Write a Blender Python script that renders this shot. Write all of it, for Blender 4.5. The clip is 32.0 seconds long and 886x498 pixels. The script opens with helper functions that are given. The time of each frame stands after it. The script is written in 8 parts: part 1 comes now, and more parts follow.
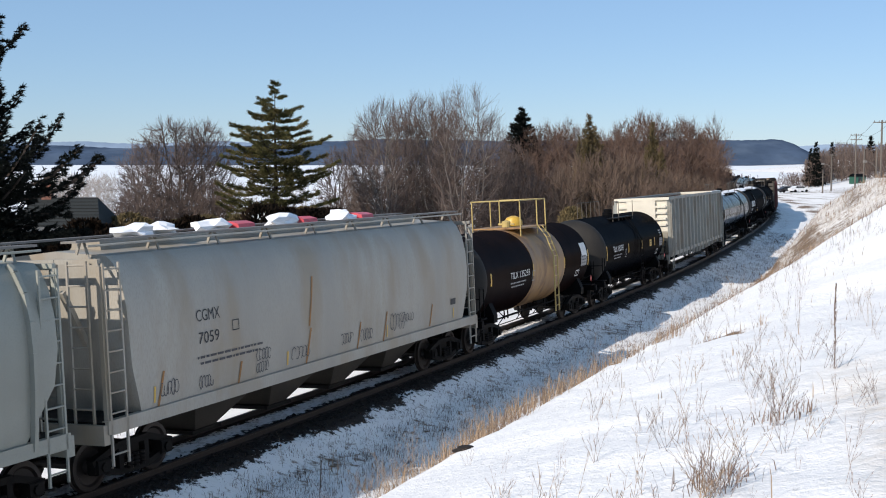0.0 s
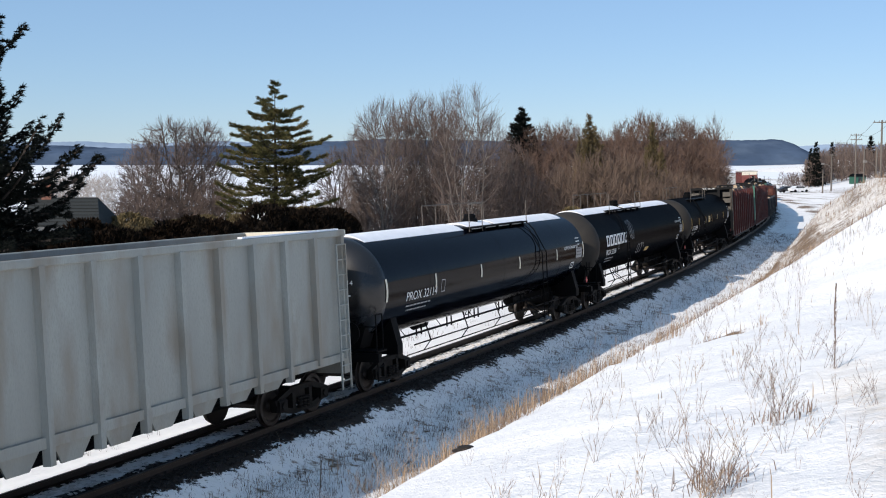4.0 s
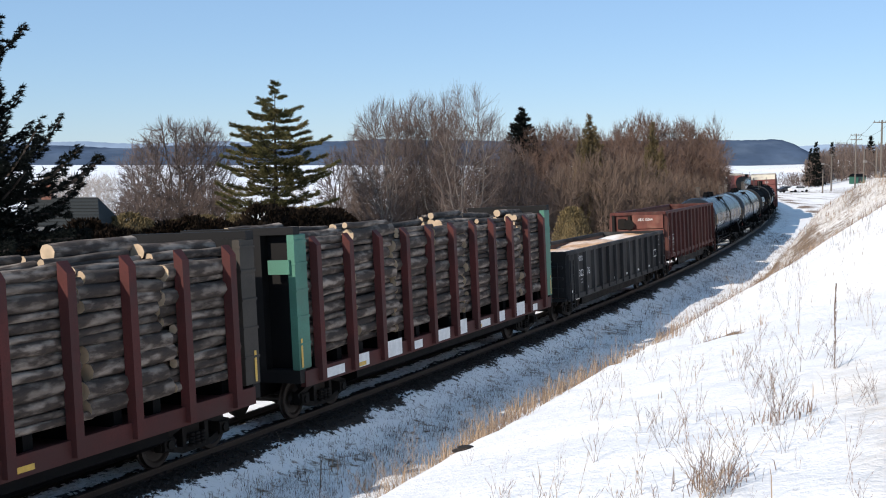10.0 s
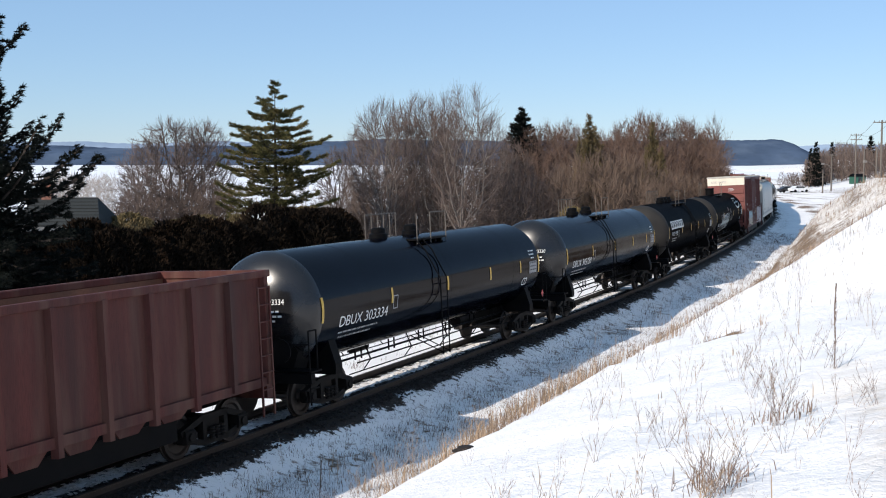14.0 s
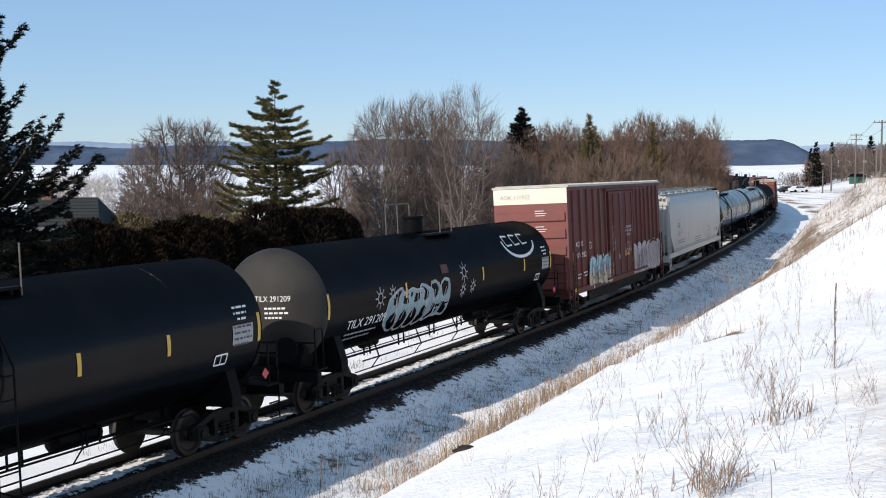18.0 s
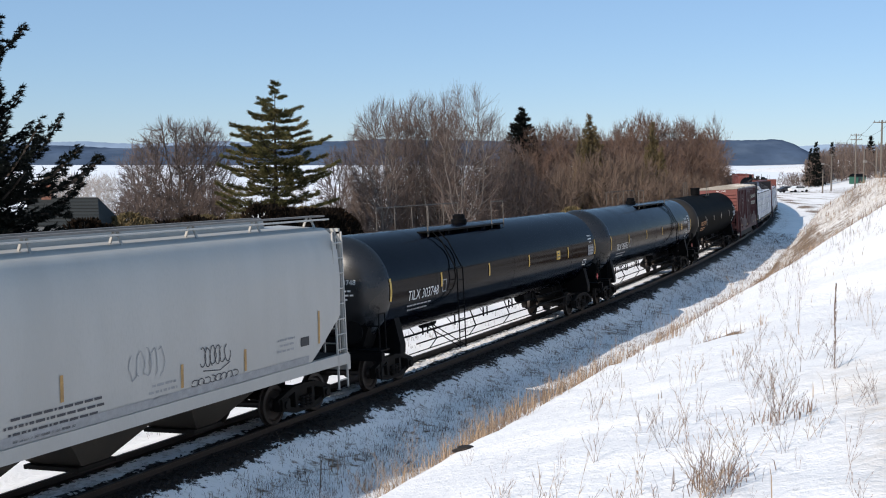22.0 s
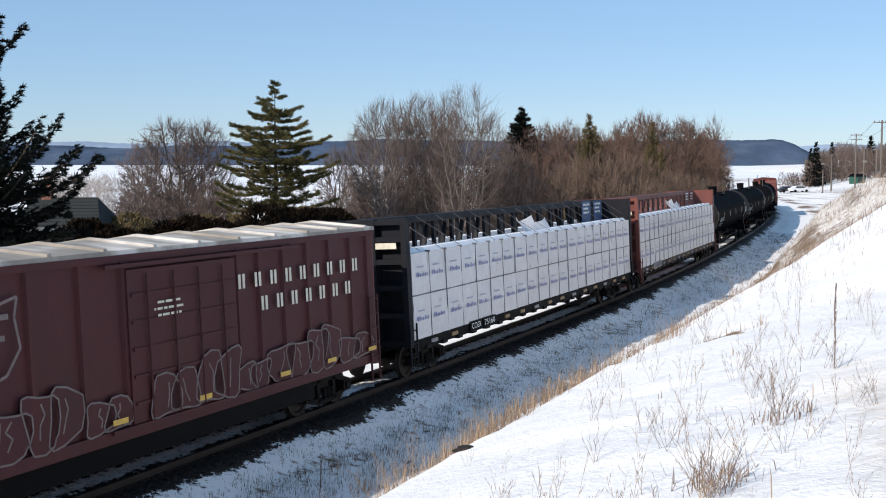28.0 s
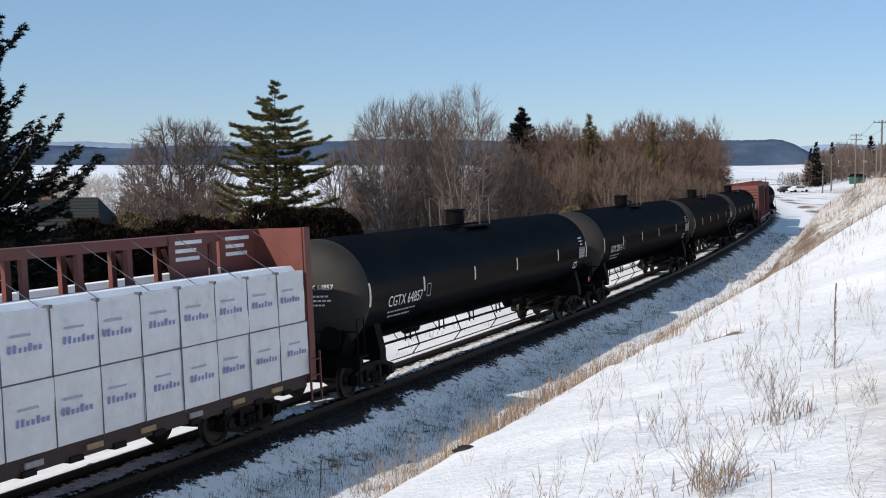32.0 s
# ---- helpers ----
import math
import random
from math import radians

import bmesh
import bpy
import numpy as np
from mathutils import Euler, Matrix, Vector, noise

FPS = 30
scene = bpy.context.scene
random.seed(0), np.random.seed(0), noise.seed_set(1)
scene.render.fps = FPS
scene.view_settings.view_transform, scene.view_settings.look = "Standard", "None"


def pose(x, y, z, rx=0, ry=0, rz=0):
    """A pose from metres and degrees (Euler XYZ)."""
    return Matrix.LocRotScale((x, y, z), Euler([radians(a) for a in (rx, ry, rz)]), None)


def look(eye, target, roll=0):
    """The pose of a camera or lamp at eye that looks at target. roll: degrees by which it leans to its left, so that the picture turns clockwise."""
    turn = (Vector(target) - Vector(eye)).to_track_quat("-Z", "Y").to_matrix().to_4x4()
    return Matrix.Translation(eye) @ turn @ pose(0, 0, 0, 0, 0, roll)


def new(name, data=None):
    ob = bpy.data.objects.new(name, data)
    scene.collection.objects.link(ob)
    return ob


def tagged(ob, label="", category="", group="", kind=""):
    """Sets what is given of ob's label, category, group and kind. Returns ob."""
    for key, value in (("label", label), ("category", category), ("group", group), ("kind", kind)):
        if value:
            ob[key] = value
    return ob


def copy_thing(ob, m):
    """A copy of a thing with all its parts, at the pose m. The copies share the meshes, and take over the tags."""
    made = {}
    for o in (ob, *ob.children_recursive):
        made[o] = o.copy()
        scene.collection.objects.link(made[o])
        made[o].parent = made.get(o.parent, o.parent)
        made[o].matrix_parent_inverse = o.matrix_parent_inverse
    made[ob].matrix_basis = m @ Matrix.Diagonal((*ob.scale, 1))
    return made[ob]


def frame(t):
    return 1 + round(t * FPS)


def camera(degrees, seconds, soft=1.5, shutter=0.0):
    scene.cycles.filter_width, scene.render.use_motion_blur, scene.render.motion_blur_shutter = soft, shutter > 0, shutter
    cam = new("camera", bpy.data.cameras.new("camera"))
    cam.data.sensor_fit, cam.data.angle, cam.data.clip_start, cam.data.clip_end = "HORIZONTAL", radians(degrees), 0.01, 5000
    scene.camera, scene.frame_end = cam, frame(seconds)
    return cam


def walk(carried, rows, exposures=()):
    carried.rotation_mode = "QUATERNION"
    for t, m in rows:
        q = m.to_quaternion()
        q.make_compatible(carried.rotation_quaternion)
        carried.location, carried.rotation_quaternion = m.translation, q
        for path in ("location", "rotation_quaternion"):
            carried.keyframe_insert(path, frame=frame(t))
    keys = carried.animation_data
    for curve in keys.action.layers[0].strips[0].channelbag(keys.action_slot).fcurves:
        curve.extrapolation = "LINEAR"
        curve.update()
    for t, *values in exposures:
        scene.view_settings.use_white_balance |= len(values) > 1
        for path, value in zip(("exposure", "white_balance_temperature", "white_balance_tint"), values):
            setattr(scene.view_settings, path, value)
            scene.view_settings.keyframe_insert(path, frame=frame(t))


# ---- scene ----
from collections import namedtuple

# ---------------------------------------------------------------- camera
EYE_Z = 5.713
cam = camera(41.046, 32.0, soft=1.05)
CAM_POSE = pose(0, 0, EYE_Z, 90 - 4.144, 0, 0) @ pose(0, 0, 0, 0, 0, 0.06)
walk(cam, [(0.0, CAM_POSE), (32.0, CAM_POSE)], exposures=[(0.0, -0.03), (3.0, 0.0), (6.0, 0.02), (9.0, 0.1), (14.0, 0.1), (18.0, 0.06), (20.0, 0.02), (21.5, -0.04), (23.0, 0.03), (28.9, 0.04), (30.0, -0.12), (32.0, -0.17)])

# ---------------------------------------------------------------- sky and sun
SUN_AZ, SUN_EL = -132.0, 32.0
world = bpy.data.worlds.new("sky")
scene.world = world
world.use_nodes = True
wn = world.node_tree
wn.nodes.clear()
w_out = wn.nodes.new("ShaderNodeOutputWorld")
w_bg = wn.nodes.new("ShaderNodeBackground")
w_sky = wn.nodes.new("ShaderNodeTexSky")
w_sky.sky_type = "NISHITA"
w_sky.sun_disc = False
w_sky.sun_elevation = radians(SUN_EL)
w_sky.sun_rotation = radians(SUN_AZ % 360)
w_sky.altitude = 900
w_sky.air_density, w_sky.dust_density, w_sky.ozone_density = 1.0, 0.1, 2.0
w_bg.inputs["Strength"].default_value = 0.092
w_tint = wn.nodes.new("ShaderNodeMix")
w_tint.data_type, w_tint.blend_type = "RGBA", "MULTIPLY"
w_tint.inputs[0].default_value = 1.0
w_tint.inputs[7].default_value = (0.855, 0.93, 1.15, 1)
wn.links.new(w_sky.outputs[0], w_tint.inputs[6])
w_even = wn.nodes.new("ShaderNodeMix")
w_even.data_type = "RGBA"
w_even.inputs[0].default_value = 0.36
w_even.inputs[7].default_value = (4.5, 7.5, 10.6, 1)
wn.links.new(w_tint.outputs[2], w_even.inputs[6])
wn.links.new(w_even.outputs[2], w_bg.inputs[0])
wn.links.new(w_bg.outputs[0], w_out.inputs[0])
sun = new("sun", bpy.data.lights.new("sun", "SUN"))
sun.data.energy, sun.data.angle, sun.data.color = 5.0, radians(0.53), (1.0, 0.905, 0.80)
SUN_DIR = Vector((math.sin(radians(SUN_AZ)) * math.cos(radians(SUN_EL)),
                  math.cos(radians(SUN_AZ)) * math.cos(radians(SUN_EL)), math.sin(radians(SUN_EL))))
sun.matrix_world = look(SUN_DIR * 100, (0, 0, 0))


# ---------------------------------------------------------------- materials
def material(name, base, rough=0.6, metal=0.0, vary=0.25, scale=1.5, fine=25.0, bump=0.15, tint=None, tint_amount=0.5,
             tint_scale=0.6, stretch=(1, 1, 1), per_object=0.0, spec=0.5, gloss=None):
    """A surface with coarse and fine variation; tint: a second colour in blotches."""
    m = bpy.data.materials.new(name)
    m.use_nodes = True
    nt = m.node_tree
    bsdf = nt.nodes["Principled BSDF"]
    bsdf.inputs["Roughness"].default_value = rough
    bsdf.inputs["Metallic"].default_value = metal
    bsdf.inputs["Specular IOR Level"].default_value = spec
    tc = nt.nodes.new("ShaderNodeTexCoord")
    mp = nt.nodes.new("ShaderNodeMapping")
    mp.inputs["Scale"].default_value = stretch
    nt.links.new(tc.outputs["Object"], mp.inputs["Vector"])

    def noise_node(sc, detail=4.0):
        n = nt.nodes.new("ShaderNodeTexNoise")
        n.inputs["Scale"].default_value, n.inputs["Detail"].default_value = sc, detail
        nt.links.new(mp.outputs["Vector"], n.inputs["Vector"])
        return n

    def mix(a, b, fac, kind="MIX"):
        x = nt.nodes.new("ShaderNodeMix")
        x.data_type, x.blend_type = "RGBA", kind
        for key, val in ((0, fac), (6, a), (7, b)):
            if isinstance(val, (int, float)):
                x.inputs[key].default_value = val
            elif isinstance(val, tuple):
                x.inputs[key].default_value = (*val, 1)
            else:
                nt.links.new(val, x.inputs[key])
        return x.outputs[2]

    def ramp(src, lo, hi, a=0.0, b=1.0):
        r = nt.nodes.new("ShaderNodeMapRange")
        r.inputs["From Min"].default_value, r.inputs["From Max"].default_value = lo, hi
        r.inputs["To Min"].default_value, r.inputs["To Max"].default_value = a, b
        nt.links.new(src, r.inputs["Value"])
        return r.outputs["Result"]

    coarse, grain = noise_node(scale), noise_node(fine, 3.0)
    dark = tuple(c * (1 - vary) for c in base)
    light = tuple(min(1.0, c * (1 + vary * 0.6)) for c in base)
    col = mix(dark, light, ramp(coarse.outputs["Fac"], 0.3, 0.7))
    col = mix(col, dark, ramp(grain.outputs["Fac"], 0.45, 0.75, 0.0, 0.6))
    if tint:
        blot = noise_node(tint_scale, 6.0)
        col = mix(col, tint, ramp(blot.outputs["Fac"], 0.48, 0.66, 0.0, tint_amount))
    if per_object:
        info = nt.nodes.new("ShaderNodeObjectInfo")
        col = mix(col, dark, ramp(info.outputs["Random"], 0.0, 1.0, 0.0, per_object))
    nt.links.new(col, bsdf.inputs["Base Color"])
    nt.links.new(ramp(coarse.outputs["Fac"], 0.25, 0.75, max(0.05, rough - 0.1), min(1.0, rough + 0.12)), bsdf.inputs["Roughness"])
    if bump:
        bp = nt.nodes.new("ShaderNodeBump")
        bp.inputs["Strength"].default_value, bp.inputs["Distance"].default_value = bump, 0.02
        nt.links.new(grain.outputs["Fac"], bp.inputs["Height"])
        nt.links.new(bp.outputs["Normal"], bsdf.inputs["Normal"])
    if gloss:
        shine = nt.nodes.new("ShaderNodeBsdfGlossy")
        shine.inputs["Roughness"].default_value = gloss[1]
        both = nt.nodes.new("ShaderNodeMixShader")
        both.inputs[0].default_value = gloss[0]
        nt.links.new(bsdf.outputs[0], both.inputs[1])
        nt.links.new(shine.outputs[0], both.inputs[2])
        nt.links.new(both.outputs[0], nt.nodes["Material Output"].inputs["Surface"])
    return m


def ground_material():
    """Snow with bare dry earth where the soil attribute says so."""
    m = bpy.data.materials.new("snow_and_earth")
    m.use_nodes = True
    nt = m.node_tree
    bsdf = nt.nodes["Principled BSDF"]
    tc = nt.nodes.new("ShaderNodeTexCoord")

    def noise_node(sc, detail, rough=0.55):
        n = nt.nodes.new("ShaderNodeTexNoise")
        n.inputs["Scale"].default_value, n.inputs["Detail"].default_value, n.inputs["Roughness"].default_value = sc, detail, rough
        nt.links.new(tc.outputs["Object"], n.inputs["Vector"])
        return n.outputs["Fac"]

    def mapr(src, lo, hi, a=0.0, b=1.0):
        r = nt.nodes.new("ShaderNodeMapRange")
        for key, val in zip(("From Min", "From Max", "To Min", "To Max"), (lo, hi, a, b)):
            r.inputs[key].default_value = val
        nt.links.new(src, r.inputs["Value"])
        return r.outputs["Result"]

    def mix(a, b, fac):
        x = nt.nodes.new("ShaderNodeMix")
        x.data_type = "RGBA"
        for key, val in ((0, fac), (6, a), (7, b)):
            if isinstance(val, tuple):
                x.inputs[key].default_value = (*val, 1)
            else:
                nt.links.new(val, x.inputs[key])
        return x.outputs[2]

    def math_node(op, a, b):
        x = nt.nodes.new("ShaderNodeMath")
        x.operation = op
        for i, val in enumerate((a, b)):
            if isinstance(val, (int, float)):
                x.inputs[i].default_value = val
            else:
                nt.links.new(val, x.inputs[i])
        return x.outputs[0]

    at_soil = nt.nodes.new("ShaderNodeAttribute")
    at_soil.attribute_name = "soil"
    at_stone = nt.nodes.new("ShaderNodeAttribute")
    at_stone.attribute_name = "stone"
    big, mid, fine = noise_node(0.5, 5), noise_node(3.2, 6, 0.65), noise_node(28, 4)
    snow = mix((0.785, 0.78, 0.785), (0.87, 0.86, 0.845), mapr(big, 0.3, 0.7))
    snow = mix(snow, (0.66, 0.63, 0.59), mapr(mid, 0.55, 0.8, 0.0, 0.4))
    at_grime = nt.nodes.new("ShaderNodeAttribute")
    at_grime.attribute_name = "grime"
    snow = mix(snow, (0.60, 0.53, 0.45), math_node("MULTIPLY", at_grime.outputs["Fac"], mapr(mid, 0.35, 0.6, 0.25, 1.0)))
    earth = mix((0.10, 0.062, 0.036), (0.26, 0.18, 0.115), mapr(fine, 0.3, 0.7))
    # Brown ballast tone taken near black, with the train's shade in the colour.
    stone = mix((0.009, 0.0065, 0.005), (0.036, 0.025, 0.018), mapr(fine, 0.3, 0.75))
    keep = math_node("ADD", at_soil.outputs["Fac"], math_node("MULTIPLY", math_node("SUBTRACT", mid, 0.5), 1.5))
    col = mix(snow, earth, mapr(keep, 0.42, 0.62))
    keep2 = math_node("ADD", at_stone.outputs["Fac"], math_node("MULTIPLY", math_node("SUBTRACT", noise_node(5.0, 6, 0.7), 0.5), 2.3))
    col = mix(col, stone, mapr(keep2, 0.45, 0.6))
    nt.links.new(col, bsdf.inputs["Base Color"])
    bsdf.inputs["Roughness"].default_value = 0.75
    bsdf.inputs["Specular IOR Level"].default_value = 0.3
    bp = nt.nodes.new("ShaderNodeBump")
    bp.inputs["Strength"].default_value, bp.inputs["Distance"].default_value = 0.6, 0.06
    nt.links.new(math_node("ADD", math_node("ADD", mid, math_node("MULTIPLY", noise_node(9.0, 5, 0.6), 0.7)), math_node("MULTIPLY", fine, 0.25)), bp.inputs["Height"])
    nt.links.new(bp.outputs["Normal"], bsdf.inputs["Normal"])
    return m


GROUND = ground_material()
SNOW = material("snow", (0.86, 0.87, 0.9), 0.7, vary=0.08, scale=2.0, fine=40, bump=0.3, spec=0.3)
LAKE = material("lake_snow", (0.86, 0.88, 0.91), 0.7, vary=0.1, scale=0.01, fine=0.15, bump=0.0, spec=0.3)
BLACK = material("black_tank_paint", (0.0016, 0.002, 0.0046), 0.14, vary=0.35, scale=0.8, fine=30, bump=0.008, tint=(0.003, 0.003, 0.0042), tint_amount=0.5, spec=0.01, gloss=(0.03, 0.085))
MATT = material("dull_black_tank_paint", (0.0026, 0.0027, 0.0038), 0.34, vary=0.35, scale=0.8, fine=30, bump=0.02, tint=(0.0065, 0.006, 0.006), tint_amount=0.6, spec=0.0, gloss=(0.021, 0.22))
BROWN_TANK = material("brown_black_tank_paint", (0.0085, 0.0045, 0.004), 0.38, vary=0.35, scale=0.8, fine=30, bump=0.03, tint=(0.019, 0.0095, 0.008), spec=0.0, gloss=(0.018, 0.28))
GREY_TANK = material("charcoal_tank_paint", (0.0066, 0.0068, 0.0068), 0.4, vary=0.3, scale=0.8, fine=30, bump=0.03, spec=0.0, gloss=(0.026, 0.3))
# Snow colour dulled to stand for shade under passing wagons.
SHADEDSNOW = material("shade_dulled_dirty_snow", (0.70, 0.68, 0.66), 0.8, vary=0.25, scale=3, fine=30, bump=0.3, spec=0.2)
WARMBULK = material("brown_grey_bulkhead_paint", (0.06, 0.052, 0.043), 0.7, vary=0.35, scale=1.2, fine=30, bump=0.1, spec=0.2)
# Lighter tank tones for leading heads: sunlight put into colour, plus some dust.
HEADSUNDUST = material("sunlit_dusty_tank_head_paint", (0.026, 0.024, 0.022), 0.6, vary=0.3, scale=1.0, fine=30, bump=0.03, tint=(0.042, 0.037, 0.032), spec=0.2)
HEADSUNBLACK = material("sunlit_black_tank_head_paint", (0.012, 0.0122, 0.0135), 0.26, vary=0.3, scale=1.0, fine=30, bump=0.015, spec=0.55)
DULLMARK = material("dull_worn_mark_paint", (0.17, 0.135, 0.125), 0.7, vary=0.35, scale=5, bump=0.0)
BAND = material("ochre_band_paint", (0.34, 0.19, 0.07), 0.5, vary=0.3, scale=1.2, fine=20, bump=0.05, tint=(0.105, 0.052, 0.026), tint_amount=0.85, tint_scale=1.1, stretch=(1.6, 1.6, 0.6))
# Dirty steel, its base lowered further to carry shade under the wagons.
STEEL = material("dirty_shaded_running_gear", (0.007, 0.0058, 0.005), 0.75, vary=0.5, scale=3, fine=40, bump=0.2, tint=(0.016, 0.011, 0.008), spec=0.2)
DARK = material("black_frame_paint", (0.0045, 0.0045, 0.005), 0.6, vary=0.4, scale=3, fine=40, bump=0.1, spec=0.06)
WHEEL = material("worn_wheel_steel", (0.022, 0.016, 0.013), 0.55, 0.3, vary=0.4, scale=4, fine=30, bump=0.1)
RAIL = material("rail_steel", (0.035, 0.024, 0.019), 0.55, 0.3, vary=0.4, scale=6, fine=30, bump=0.1)
TIE = material("weathered_sleeper_wood", (0.055, 0.045, 0.038), 0.9, vary=0.5, scale=4, fine=30, bump=0.4, stretch=(1, 0.2, 1), per_object=0.5)
HOPPER = material("pale_grey_hopper_paint", (0.335, 0.312, 0.268), 0.5, vary=0.2, scale=0.5, fine=30, bump=0.05, tint=(0.27, 0.215, 0.145), tint_amount=0.7, tint_scale=0.8, stretch=(1.3, 1.3, 0.35))
HOPPER2 = material("clean_grey_hopper_paint", (0.42, 0.405, 0.375), 0.45, vary=0.1, scale=0.5, fine=30, bump=0.04, tint=(0.46, 0.45, 0.42), tint_amount=0.4, tint_scale=0.9, stretch=(1.3, 1.3, 0.35))
LEADHOP = material("green_grey_hopper_paint", (0.29, 0.295, 0.255), 0.5, vary=0.2, scale=0.5, fine=30, bump=0.05)
GONGREY = material("greenish_grey_gondola_paint", (0.31, 0.315, 0.285), 0.6, vary=0.22, scale=0.6, fine=30, bump=0.08, tint=(0.22, 0.185, 0.14), tint_amount=0.75, tint_scale=0.9, stretch=(1.5, 1.5, 0.4))
GONRED = material("rusty_red_gondola_paint", (0.084, 0.0231, 0.0181), 0.7, vary=0.5, scale=0.8, fine=30, bump=0.15, spec=0.3, tint=(0.115, 0.058, 0.042), tint_amount=0.6, tint_scale=1.2, stretch=(2.2, 2.2, 0.22))
GONFADE = material("faded_rust_red_paint", (0.17, 0.058, 0.042), 0.7, vary=0.4, scale=1.6, fine=25, bump=0.12, spec=0.3, tint=(0.24, 0.13, 0.09), tint_amount=0.6, tint_scale=1.8)
TOPRAIL = material("dusty_handrail_steel", (0.115, 0.098, 0.082), 0.7, vary=0.3, scale=4, bump=0.05)
GONBLACK = material("worn_charcoal_gondola_paint", (0.0165, 0.0165, 0.0175), 0.7, vary=0.45, scale=0.8, fine=30, bump=0.15, tint=(0.085, 0.08, 0.075), tint_amount=0.7, spec=0.25, stretch=(1.5, 1.5, 0.4))
BOXRED = material("oxide_red_boxcar_paint", (0.102, 0.022, 0.017), 0.6, vary=0.35, scale=0.6, fine=30, bump=0.08, spec=0.25, tint=(0.075, 0.02, 0.016), tint_amount=0.6, tint_scale=0.8, stretch=(1.5, 1.5, 0.4))
BOXEND = material("faded_red_end_paint", (0.19, 0.055, 0.045), 0.65, vary=0.28, scale=0.8, fine=30, bump=0.08, tint=(0.12, 0.05, 0.04))
BOXMAROON = material("maroon_boxcar_paint", (0.076, 0.0185, 0.019), 0.6, vary=0.35, scale=0.6, fine=30, bump=0.08, spec=0.25, tint=(0.048, 0.02, 0.021), tint_amount=0.6, stretch=(1.5, 1.5, 0.4))
STAKE = material("oxide_stake_paint", (0.078, 0.019, 0.016), 0.65, vary=0.35, scale=1.5, fine=30, bump=0.1, spec=0.25, tint=(0.04, 0.018, 0.017))
GREEN = material("faded_green_paint", (0.06, 0.19, 0.13), 0.6, vary=0.3, scale=1.2, fine=30, bump=0.1, tint=(0.03, 0.07, 0.05), tint_amount=0.7)
# Near-black tone: shade inside the open bulkheads put into the paint.
SHADEBULK = material("shade_dark_bulkhead_paint", (0.007, 0.0066, 0.0068), 0.65, vary=0.3, scale=1.2, fine=30, bump=0.1, spec=0.2)
PALEBULK = material("pale_bulkhead_brace", (0.095, 0.083, 0.068), 0.65, vary=0.3, scale=1.2, fine=30, bump=0.1)
BEAMBLUE = material("blue_black_beam_paint", (0.006, 0.0068, 0.0105), 0.6, vary=0.3, scale=1.5, fine=30, bump=0.08, spec=0.2)
PANELBLUE = material("blue_panel_paint", (0.07, 0.11, 0.20), 0.6, vary=0.2, scale=1.5, fine=30, bump=0.05)
SILLBROWN = material("grimy_brown_sill_paint", (0.035, 0.016, 0.012), 0.7, vary=0.4, scale=3, fine=30, bump=0.15)
DUSTBOARD = material("dusty_grey_board", (0.30, 0.28, 0.27), 0.7, vary=0.3, scale=6, bump=0.1)
PACKWOOD = material("pale_packing_timber", (0.34, 0.22, 0.11), 0.75, vary=0.3, scale=6, fine=40, bump=0.15)
BEAMRED = material("rust_red_beam_paint", (0.145, 0.034, 0.024), 0.6, vary=0.3, scale=1.5, fine=30, bump=0.1, tint=(0.11, 0.04, 0.03))
WRAP = material("white_plastic_wrap", (0.66, 0.645, 0.64), 0.35, vary=0.12, scale=3, fine=9, bump=0.5, per_object=0.25)
WRAPLOGO = material("slate_blue_print", (0.20, 0.22, 0.42), 0.5, vary=0.1, bump=0.0)
WRAPGREY = material("grey_print", (0.35, 0.37, 0.45), 0.5, vary=0.1, bump=0.0)
STRAP = material("grey_strap", (0.10, 0.10, 0.11), 0.5, bump=0.0)
WHITE = material("white_stencil_paint", (0.72, 0.72, 0.70), 0.6, vary=0.15, scale=6, bump=0.0)
BLACKPAINT = material("black_stencil_paint", (0.03, 0.03, 0.032), 0.6, vary=0.15, scale=6, bump=0.0)
GREYSTENCIL = material("faded_stencil_paint", (0.33, 0.33, 0.33), 0.6, vary=0.2, scale=6, bump=0.0)
ORANGESTENCIL = material("orange_stencil_paint", (0.62, 0.30, 0.12), 0.6, vary=0.15, scale=6, bump=0.0)
YELLOW = material("yellow_reflective_strip", (0.62, 0.38, 0.05), 0.4, vary=0.2, scale=8, bump=0.0)
YELLOWRAIL = material("chalky_yellow_handrail", (0.48, 0.36, 0.13), 0.6, vary=0.2, scale=4, bump=0.05)
PALESTRIP = material("white_reflective_strip", (0.66, 0.62, 0.50), 0.4, vary=0.2, scale=8, bump=0.0)
CREAM = material("cream_end_band", (0.66, 0.61, 0.50), 0.6, vary=0.08, scale=2, bump=0.03)
REDPLAC = material("red_placard", (0.50, 0.05, 0.05), 0.5, vary=0.2, bump=0.0)
REDHATCH = material("pink_red_hatch_cover", (0.62, 0.08, 0.10), 0.4, vary=0.25, scale=4, bump=0.1)
RUSTSTREAK = material("rust_streak", (0.34, 0.17, 0.06), 0.8, vary=0.3, scale=6, bump=0.0)
ROOFMETAL = material("galvanised_roof_sheet", (0.42, 0.40, 0.36), 0.5, 0.3, vary=0.2, scale=2, fine=20, bump=0.1)
ROOFSNOW = material("snow_dusted_roof_sheet", (0.30, 0.27, 0.23), 0.7, 0.0, vary=0.3, scale=2, fine=14, bump=0.2, tint=(0.62, 0.59, 0.55), tint_amount=0.9, tint_scale=1.3, stretch=(1.0, 0.4, 1.0))
